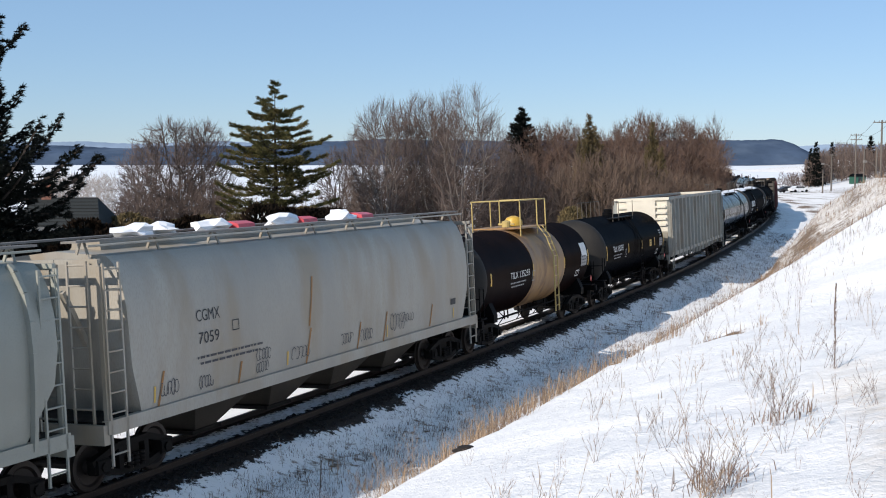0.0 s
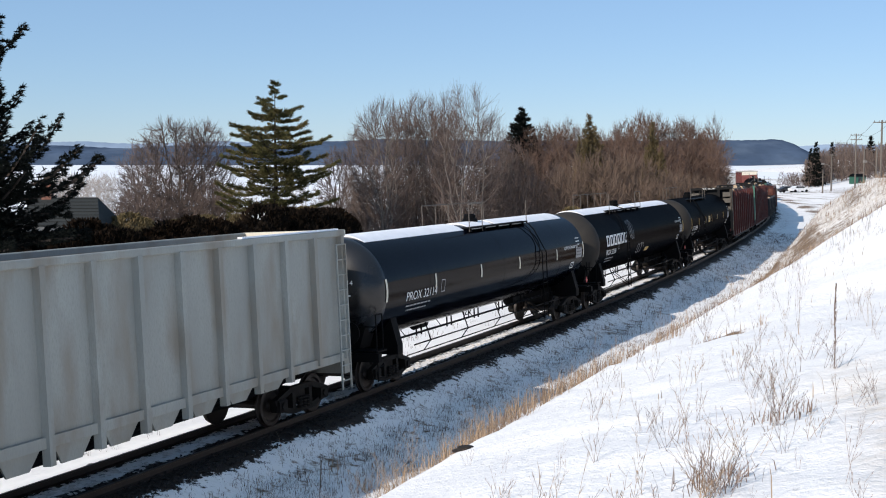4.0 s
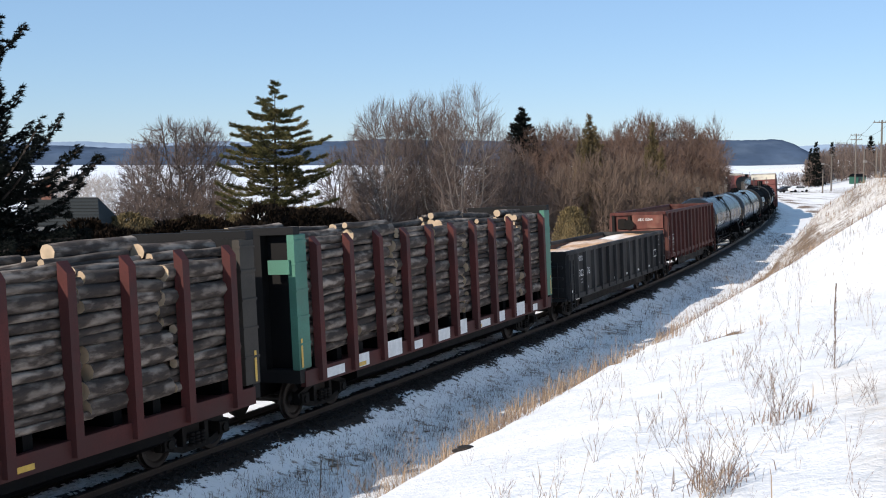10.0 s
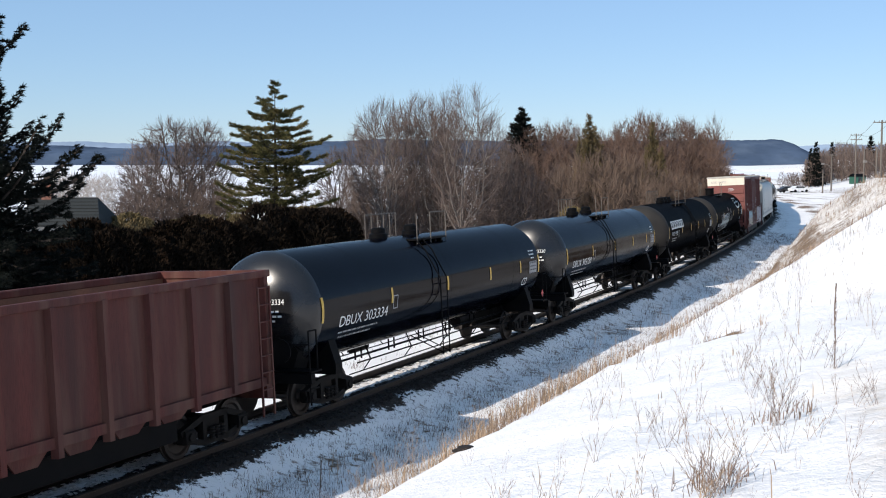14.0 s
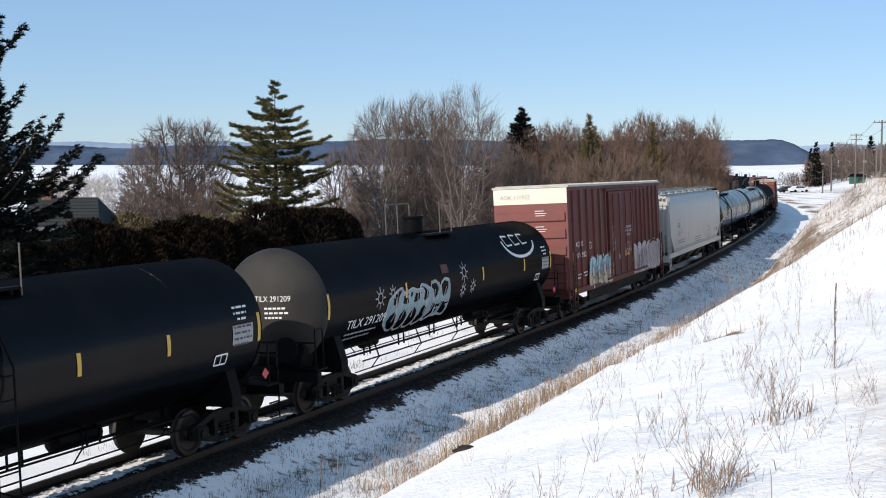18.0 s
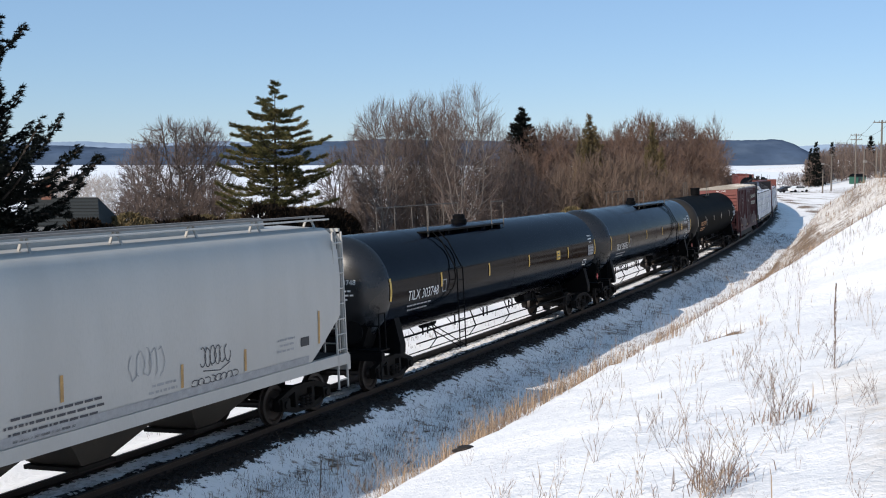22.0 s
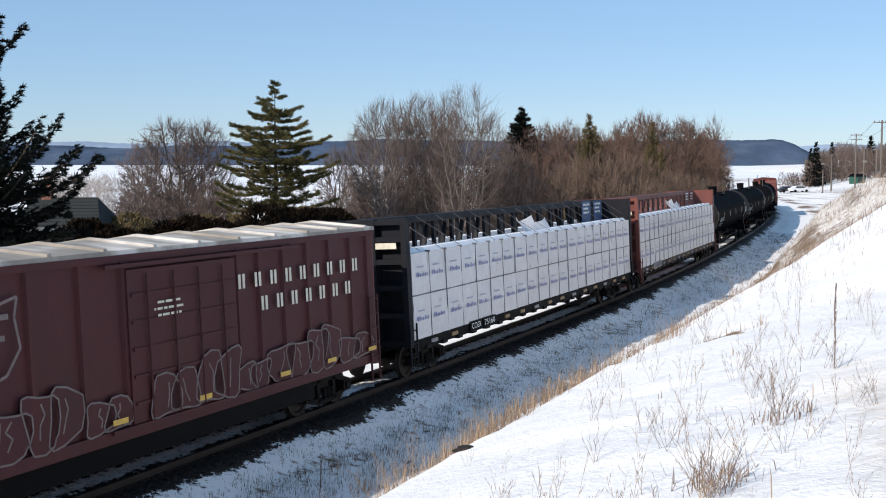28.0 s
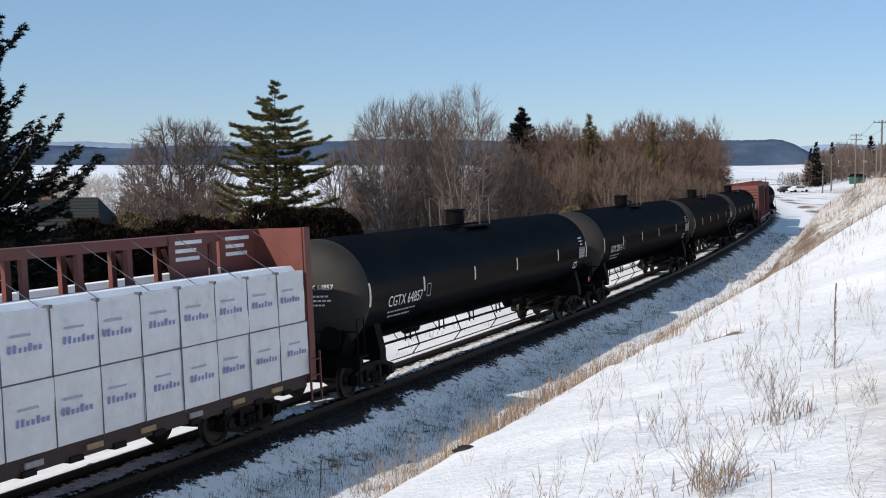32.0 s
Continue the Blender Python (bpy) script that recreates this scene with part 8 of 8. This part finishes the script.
def pole(u, dist, top, arms=1, lean=0.0, lamp=False, label="weathered wooden utility pole with crossarm"):
    x, y, z = spot(px(u), dist)
    height = height_at(top, dist) - z + 0.2
    root = thing("utility_pole", label, "pole", "poles along the road", at=pose(x, y, z - 0.2, 0, lean, 0))
    part("post", Shape().tube((0, 0, 0), (0, 0, height), 0.17, 0.11, 8), POLE, root)
    for i in range(arms):
        h = height - 0.35 - i * 0.9
        part("crossarm", Shape().box(-1.15, 1.15, -0.16, -0.06, h, h + 0.13), POLE, root)
        for xx in (-1.0, -0.4, 0.4, 1.0):
            part("insulator", Shape().tube((xx, -0.11, h + 0.13), (xx, -0.11, h + 0.3), 0.05, 0.03, 6), GALV, root)
    if lamp:
        part("lamp_arm", Shape().path([(0, 0, height * 0.62), (-0.9, -0.1, height * 0.72), (-1.7, -0.1, height * 0.74)], 0.04, 5), GALV, root)
        part("lamp_head", Shape().box(-2.2, -1.6, -0.22, 0.02, height * 0.72, height * 0.76), GALV, root)
    return root


def wire(a, b, sag):
    sh = Shape()
    pts = []
    for i in range(13):
        f = i / 12
        pts.append((a[0] + (b[0] - a[0]) * f, a[1] + (b[1] - a[1]) * f, a[2] + (b[2] - a[2]) * f - sag * 4 * f * (1 - f)))
    for x, y, z in pts:
        sh.v += [(x - 0.022, y, z - 0.013), (x + 0.022, y, z - 0.013), (x, y, z + 0.025)]
    for i in range(12):
        for j in range(3):
            k = (j + 1) % 3
            sh.f.append((3 * i + j, 3 * i + k, 3 * i + 3 + k, 3 * i + 3 + j))
    return tagged(part("overhead_wire", sh, WIRE), "thin dark overhead wire slung between poles", "cable")


def parked_car(u, dist, turn, paint, label):
    x, y, z = spot(px(u), dist)
    root = thing("car", label, "car", "cars parked by the line", at=pose(x, y, z + 0.02, 0, 0, turn))
    body = [(-2.2, 0.35), (2.2, 0.35), (2.25, 0.75), (1.4, 0.92), (0.8, 1.4), (-1.0, 1.42), (-1.7, 0.98), (-2.25, 0.9)]
    n = len(body)
    sh = Shape().add([(xx, yy, zz) for yy in (-0.85, 0.85) for xx, zz in body], [(i, (i + 1) % n, n + (i + 1) % n, n + i)[::-1] for i in range(n)] + [tuple(range(n)), tuple(range(2 * n - 1, n - 1, -1))])
    part("body", sh, paint, root)
    for yy in (-0.86, 0.86):
        part("side_window", Shape().add([(-1.4, yy, 0.97), (1.05, yy, 0.97), (0.72, yy, 1.33), (-0.95, yy, 1.35)], [(0, 1, 2, 3)]), GLASS, root)
    for xx in (-1.4, 1.4):
        for yy in (-0.8, 0.8):
            part("wheel", Shape().tube((xx, yy - 0.1, 0.32), (xx, yy + 0.1, 0.32), 0.32, n=12), DARK, root)
    return root


def background():
    x, y, z = spot(px(118), 76)
    house("low house with a grey-green shingle roof behind the hedge", x, y, z + 0.55, 6, 4.7, 7.0, 2.4, 1.55, SHINGLE, SIDING, True, 3)
    for u, d, turn, w, mat, lab in ((1462, 330, 20, 7, SIDING, "small pale house on the far hillside"), (1490, 340, -10, 7, SIDING, "small house among bare trees")):
        x, y, z = spot(px(u), d)
        house(lab, x, y, z, turn, w, 6.5, 2.6, 1.8, SHINGLE if u != 1490 else SNOW, mat)
    x, y, z = spot(px(1516), 276)
    shed = thing("shed", "small green lineside shed with a dark roof", "shed", at=pose(x, y, z, 0, 0, 15))
    part("wall", Shape().box(-1.5, 1.5, -1.0, 1.0, -0.4, 1.5), SHEDGREEN, shed)
    part("roof", Shape().prism([(-1.15, 1.45), (1.15, 1.45), (0, 2.1)], -1.65, 1.65), DARK, shed)
    part("door", Shape().box(-0.4, 0.4, -1.04, -1.001, 0.0, 1.3), GLASS, shed)
    pole(1557, 150, 212, 1)
    pole(1512, 232, 236, 2)
    pole(1470, 250, 272, 1, 0.0, True, "wooden pole with a lamp arm")
    pole(1442, 296, 263, 0, 5.0, label="leaning bare wooden pole")
    pole(1527, 215, 265, 0, label="plain wooden pole beside the road")
    pole(1549, 190, 260, 0, 0.0, True, "street lamp on a wooden pole")
    pole(1424, 300, 281, 0, label="plain wooden pole beside the road")
    pole(1490, 300, 272, 0, label="plain wooden pole beside the road")
    pole(1455, 245, 300, 0, label="short wooden post beside the road")
    ends = []
    for u, d, top in ((1557, 150, 215), (1512, 232, 239), (1470, 250, 275)):
        ends.append((px(u) * d, d, height_at(top, d)))
    for dx in (-1.0, 1.0):
        wire((ends[0][0] + dx, ends[0][1], ends[0][2]), (ends[1][0] + dx, ends[1][1], ends[1][2]), 0.8)
        wire((ends[1][0] + dx, ends[1][1], ends[1][2]), (ends[2][0] + dx * 0.6, ends[2][1], ends[2][2]), 0.8)
    parked_car(1413, 262, 15, CARWHITE, "white car parked on the snow beside the line")
    parked_car(1394, 266, 10, CARDARK, "dark car parked on the snow beside the line")


background()


# ---------------------------------------------------------------- dry grass and weeds
def blades(name, mat, label, patches, seed):
    """Thin bent blades in clumps. patches: (s0, s1, q0, q1, clumps, blades in each, height)."""
    rs = np.random.RandomState(seed)
    P, Hh, A, Ln = [], [], [], []
    for s0, s1, q0, q1, clumps, k, hh in patches:
        cs, cq = rs.uniform(s0, s1, clumps), rs.uniform(q0, q1, clumps)
        for s, q in zip(cs, cq):
            x, y, _, h = line_at(s)
            x, y = x + math.sin(h) * q, y - math.cos(h) * q
            n = max(2, int(k * rs.uniform(0.4, 1.4)))
            P.append(np.stack([x + rs.normal(0, 0.15, n), y + rs.normal(0, 0.15, n)], 1))
            Hh.append(hh * rs.uniform(0.35, 1.15, n))
            A.append(rs.uniform(0, 6.283, n))
            Ln.append(rs.uniform(0.1, 0.95, n))
    P, Hh, A, Ln = np.concatenate(P), np.concatenate(Hh), np.concatenate(A), np.concatenate(Ln)
    z = ground_z(P[:, 0], P[:, 1]) - 0.03
    n = len(P)
    w = 0.0028 + 0.002 * rs.random_sample(n) + 0.00004 * np.hypot(P[:, 0], P[:, 1])
    dx, dy = np.cos(A) * Ln * Hh, np.sin(A) * Ln * Hh
    wx, wy = -np.sin(A) * w, np.cos(A) * w
    v = np.empty((n, 5, 3))
    v[:, 0] = np.stack([P[:, 0] - wx, P[:, 1] - wy, z], 1)
    v[:, 1] = np.stack([P[:, 0] + wx, P[:, 1] + wy, z], 1)
    v[:, 2] = np.stack([P[:, 0] + dx * 0.35 - wx * 0.8, P[:, 1] + dy * 0.35 - wy * 0.8, z + Hh * 0.6], 1)
    v[:, 3] = np.stack([P[:, 0] + dx * 0.35 + wx * 0.8, P[:, 1] + dy * 0.35 + wy * 0.8, z + Hh * 0.6], 1)
    v[:, 4] = np.stack([P[:, 0] + dx, P[:, 1] + dy, z + Hh * (1 - 0.25 * Ln)], 1)
    b = np.arange(n) * 5
    faces = [f for k in b for f in ((k, k + 1, k + 3, k + 2), (k + 2, k + 3, k + 4))]
    me = bpy.data.meshes.new(name)
    me.from_pydata(v.reshape(-1, 3).tolist(), [], faces)
    me.materials.append(mat)
    return tagged(new(name, me), label, "grass", kind="stuff")


blades("dry_grass", GRASS, "tan dry grass standing through the snow on the bank",
       ((45.5, 51.0, 8.0, 9.9, 46, 15, 0.46), (47, 54, 6.6, 8.8, 34, 12, 0.5), (54, 62, 5.4, 7.6, 30, 10, 0.5), (52, 62, 8.0, 10.0, 60, 6, 0.38), (47, 52, 5.2, 7.0, 26, 12, 0.45), (50.5, 51.6, 11.2, 11.9, 9, 8, 0.3), (44, 49, 4.4, 6.0, 14, 16, 0.7), (49.5, 53, 2.2, 3.6, 12, 6, 0.6), (52, 55, 3.6, 4.6, 8, 12, 0.5), (62, 72, 5.2, 9.5, 80, 7, 0.4), (72, 105, 5.2, 12.5, 520, 6, 0.4), (105, 175, 5.5, 13, 420, 8, 0.45),
        (38, 62, 10.4, 15.5, 50, 3, 0.26)), 5)
blades("ditch_grass", WEED, "brown dead grass and weeds beside the ballast",
       ((38, 78, 1.6, 4.9, 1100, 16, 0.10), (38, 70, 2.2, 5.0, 1300, 6, 0.2), (44, 62, 2.0, 4.6, 130, 16, 0.2), (39.5, 40.0, 13.35, 13.8, 9, 12, 0.2), (41.8, 42.3, 13.55, 13.9, 6, 9, 0.18), (70, 150, 1.8, 5.0, 1300, 6, 0.24), (40, 110, -6.0, -2.2, 160, 8, 0.3), (60, 100, -16, -8, 120, 8, 0.4), (60, 110, 5.0, 13, 620, 3, 0.4), (40, 60, 3, 6, 90, 5, 0.45), (46, 50, 8.6, 9.8, 40, 9, 0.36), (52, 62, 7.0, 10.0, 40, 5, 0.36)), 6)


def weed(seed, height, spread, stems):
    rnd, sh = random.Random(seed), Shape()
    for i in range(stems):
        a = rnd.uniform(0, 6.283)
        p = Vector((rnd.uniform(-0.05, 0.05), rnd.uniform(-0.05, 0.05), -0.05))
        d = Vector((math.cos(a) * spread, math.sin(a) * spread, 1)).normalized()
        ln = height * rnd.uniform(0.6, 1.0)
        for k in range(4):
            d = (d + Vector((rnd.uniform(-1, 1), rnd.uniform(-1, 1), rnd.uniform(-0.3, 0.3))) * 0.13).normalized()
            q = p + d * ln / 4
            sh.tube(p, q, 0.0022 - 0.0003 * k, 0.0019 - 0.0003 * k, 3, False)
            if k:
                for _ in range(2):
                    e = (d * 0.8 + Vector((rnd.uniform(-1, 1), rnd.uniform(-1, 1), rnd.uniform(-0.2, 0.6))) * 0.6).normalized()
                    r = q + e * ln * rnd.uniform(0.12, 0.26)
                    sh.tube(q, r, 0.0013, 0.001, 3, False)
                    if rnd.random() < 0.5:
                        sh.tube(r, r + (e + Vector((0, 0, 0.5))) * 0.018, 0.0028, 0.001, 3, False)
            p = q
    return sh


def weeds():
    """Single dry weeds on the near bank: direction, distance, height, spread, stems."""
    rows = ((1474, 11.9, 0.45, 0.6, 4), (1490, 11.7, 0.42, 0.7, 5), (1262, 7.7, 0.5, 0.6, 10), (1236, 8.0, 0.62, 0.45, 7), (1292, 7.6, 0.4, 0.7, 8), (1255, 7.4, 0.26, 0.5, 14), (1270, 7.5, 0.22, 0.6, 14), (1385, 9.6, 0.5, 0.45, 12), (1110, 7.2, 0.5, 0.5, 4), (945, 7.4, 0.4, 0.45, 3),
            (1370, 11.0, 0.6, 0.5, 8), (1395, 10.6, 0.5, 0.6, 8), (1415, 17.5, 1.0, 0.25, 4), (1395, 19.0, 0.9, 0.3, 4), (1215, 13.0, 0.55, 0.4, 4), (1060, 22.0, 0.9, 0.25, 5), (1035, 26.0, 0.9, 0.3, 6),
            (1545, 15.0, 0.6, 0.4, 5), (1520, 17.0, 0.7, 0.3, 4), (1180, 9.5, 0.5, 0.6, 6), (1450, 8.6, 0.35, 0.6, 5), (885, 8.4, 0.35, 0.5, 4), (1010, 7.0, 0.4, 0.5, 3), (1330, 8.5, 0.45, 0.6, 6), (1560, 9.5, 0.4, 0.5, 5),
            (1245, 22.0, 0.8, 0.4, 6), (1305, 26.0, 0.8, 0.4, 7), (1180, 26.0, 0.8, 0.3, 6), (575, 16.2, 0.75, 0.1, 3), (740, 14.6, 0.8, 0.3, 6), (700, 14.2, 0.7, 0.35, 6), (640, 14.0, 0.6, 0.4, 5), (830, 15.5, 0.6, 0.4, 6), (540, 15.6, 0.6, 0.9, 12), (604, 15.2, 0.7, 0.9, 13), (664, 14.4, 0.55, 0.8, 12), (472, 16.6, 0.5, 0.8, 10), (505, 16.0, 0.6, 0.7, 11), (700, 14.0, 0.5, 0.8, 14))
    for i, (u, d, h, spread, stems) in enumerate(rows):
        x = px(u) * d
        z = float(ground_z(np.array([x]), np.array([d]))[0])
        ob = part("dry_weed", weed(70 + i, h, spread, stems), (WEEDPALE, WEED, GRASS)[i % 3], at=pose(x, d, z))
        tagged(ob, "leggy dry brown weed standing in the snow", "weed", "weeds on the bank")
    rnd = random.Random(99)
    kinds = [weed(200 + i, 0.34 + 0.05 * (i % 5), 0.2 + 0.08 * (i % 4), 2 + i % 4).mesh("dry_weed") for i in range(14)]
    for i, me in enumerate(kinds):
        me.materials.append(GRASS if i % 4 == 1 else WEEDPALE)
    for i in range(130):
        d = 6.0 + 24.0 * ((i + rnd.random()) / 130) ** 1.15
        x = px(rnd.uniform(830 + 120 * (d > 12) + 130 * (d > 17) + 90 * (d > 23), 1590)) * d
        z = float(ground_z(np.array([x]), np.array([d]))[0])
        sc = rnd.uniform(0.45, 1.15)
        ob = part("dry_weed", kinds[i % 14], None, at=pose(x, d, z, 0, 0, rnd.uniform(0, 360)) @ Matrix.Diagonal((sc, sc, sc, 1)))
        tagged(ob, "thin dry weed stems standing in the snow", "weed", "weeds on the bank")
    x, d = px(1483) * 11.75, 11.75
    stalk = Shape().path([(0, 0, -0.05), (0.008, 0, 0.3), (-0.012, 0, 0.6), (0.004, 0, 0.86)], 0.005, 6)
    root = thing("mullein_stalk", "tall dark dead flower stalk standing in the snow", "weed", at=pose(x, d, float(ground_z(np.array([x]), np.array([d]))[0])))
    part("stem", stalk, WEED, root)
    pods = Shape()
    for i in range(90):
        a, h = rnd.uniform(0, 6.283), 0.2 + 0.66 * rnd.random() ** 0.8
        w = rnd.uniform(0.006, 0.014)
        pods.tube((0, 0, h), (math.cos(a) * w, math.sin(a) * w, h + 0.016), 0.004, 0.002, 4)
    part("seed_head", pods, WEED, root, kind="stuff")
    x, y, z = line_point(51.7, 3.35)
    stake = Shape().tube((0, 0, -0.1), (0.02, 0.0, 0.55), 0.016, 0.014, 6)
    tagged(part("marker_stake", stake, POLE, at=pose(x, y, float(ground_z(np.array([x]), np.array([y]))[0]))), "thin pale wooden stake in the ditch", "stake")
    for u, d, r in ((826, 12.9, 0.07), (1072, 7.5, 0.02), (812, 13.0, 0.05)):
        x = px(u) * d
        z = float(ground_z(np.array([x]), np.array([d]))[0])
        bm = bmesh.new()
        bmesh.ops.create_icosphere(bm, subdivisions=2, radius=r)
        rnd = random.Random(u)
        for v in bm.verts:
            v.co = Vector((v.co.x * 1.5, v.co.y, v.co.z * 0.55)) * rnd.uniform(0.82, 1.15)
        me = bpy.data.meshes.new("stone")
        bm.to_mesh(me)
        bm.free()
        me.materials.append(ROCK)
        tagged(part("stone", me, None, at=pose(x, d, z)), "small dark stone poking out of the snow", "stone")


weeds()


# ---------------------------------------------------------------- ballast
def ballast():
    """Loose stones lying along the near shoulder and between the rails, with clods of snow among them."""
    rs = np.random.RandomState(12)
    base = np.array([(1, 0, 0), (-1, 0, 0), (0, 1, 0), (0, -1, 0), (0, 0, 1), (0, 0, -1)], float)
    tri = [(0, 2, 4), (2, 1, 4), (1, 3, 4), (3, 0, 4), (2, 0, 5), (1, 2, 5), (3, 1, 5), (0, 3, 5)]
    for name, mat, label, n, q0, q1, r0, r1 in (("ballast_stones", ROCK, "brown ballast stones beside the rails, darkened for shade", 7000, 0.1, 1.62, 0.022, 0.05),
                                                ("snow_clods", SHADEDSNOW, "small clods of trodden snow between the rails, dulled for shade", 900, -0.58, 0.16, 0.03, 0.09)):
        s, q, r = 36 + 52 * rs.random_sample(n) ** 1.3, rs.uniform(q0, q1, n), rs.uniform(r0, r1, n)
        x, y, h = np.interp(s, LINE_S, LINE_X), np.interp(s, LINE_S, LINE_Y), np.interp(s, LINE_S, LINE_H)
        x, y = x + np.sin(h) * q, y - np.cos(h) * q
        z = ground_z(x, y) + 0.2 * r
        v = base[None] * r[:, None, None] * rs.uniform(0.6, 1.25, (n, 6, 1)) * np.array([1.2, 1.2, 0.75 if mat is ROCK else 0.4])
        a = rs.uniform(0, 6.283, n)
        vx = v[:, :, 0] * np.cos(a)[:, None] - v[:, :, 1] * np.sin(a)[:, None]
        vy = v[:, :, 0] * np.sin(a)[:, None] + v[:, :, 1] * np.cos(a)[:, None]
        co = np.stack([vx + x[:, None], vy + y[:, None], v[:, :, 2] + z[:, None]], 2).reshape(-1, 3)
        me = bpy.data.meshes.new(name)
        me.from_pydata(co.tolist(), [], [(k * 6 + i, k * 6 + j, k * 6 + m) for k in range(n) for i, j, m in tri])
        me.materials.append(mat)
        tagged(new(name, me), label, "ballast", kind="stuff")


ballast()


# ---------------------------------------------------------------- sleepers
def sleepers():
    rnd = random.Random(4)
    me = Shape().box(-0.115, 0.115, -1.3, 1.3, -0.36, -0.196).mesh("sleeper")
    me.materials.append(TIE)
    for i in range(300):
        s = 38.0 + i * 0.53
        x, y, z, h = line_at(s)
        part("sleeper", me, None, TRACK, at=pose(x, y, z + rnd.uniform(-0.012, 0.012), -CANT, 0, math.degrees(h) + rnd.uniform(-1, 1)))


sleepers()


# ---------------------------------------------------------------- movement
def car_pose(car, t):
    """Where a wagon stands at t: its middle between its two bogies on the line."""
    s = car.centre - along(t)
    xa, ya, za, _ = line_at(s - car.reach)
    xb, yb, zb, _ = line_at(s + car.reach)
    yaw = math.degrees(math.atan2(yb - ya, xb - xa))
    tilt = -math.degrees(math.atan2(zb - za, math.hypot(xb - xa, yb - ya)))
    return pose((xa + xb) / 2, (ya + yb) / 2, (za + zb) / 2, -CANT, tilt, yaw)


def motions():
    for car in train:
        walk(car.ob, [(float(t), car_pose(car, t)) for t in range(33)])
    # the wheels roll; wheelsets in the same place on their bogies share one movement
    first = {}
    for i, ob in wheels:
        if i not in first:
            rows = []
            for k in range(961):
                t = k / 30
                m = pose((-AXLE, AXLE)[i], 0, WHEEL_R) @ pose(0, 0, 0, 0, -math.degrees((along(t) - along(0)) / WHEEL_R) % 360)
                rows.append((t, m))
            walk(ob, rows)
            first[i] = ob
        else:
            ob.rotation_mode = "QUATERNION"
            keys = ob.animation_data_create()
            keys.action = first[i].animation_data.action
            keys.action_slot = first[i].animation_data.action_slot


motions()
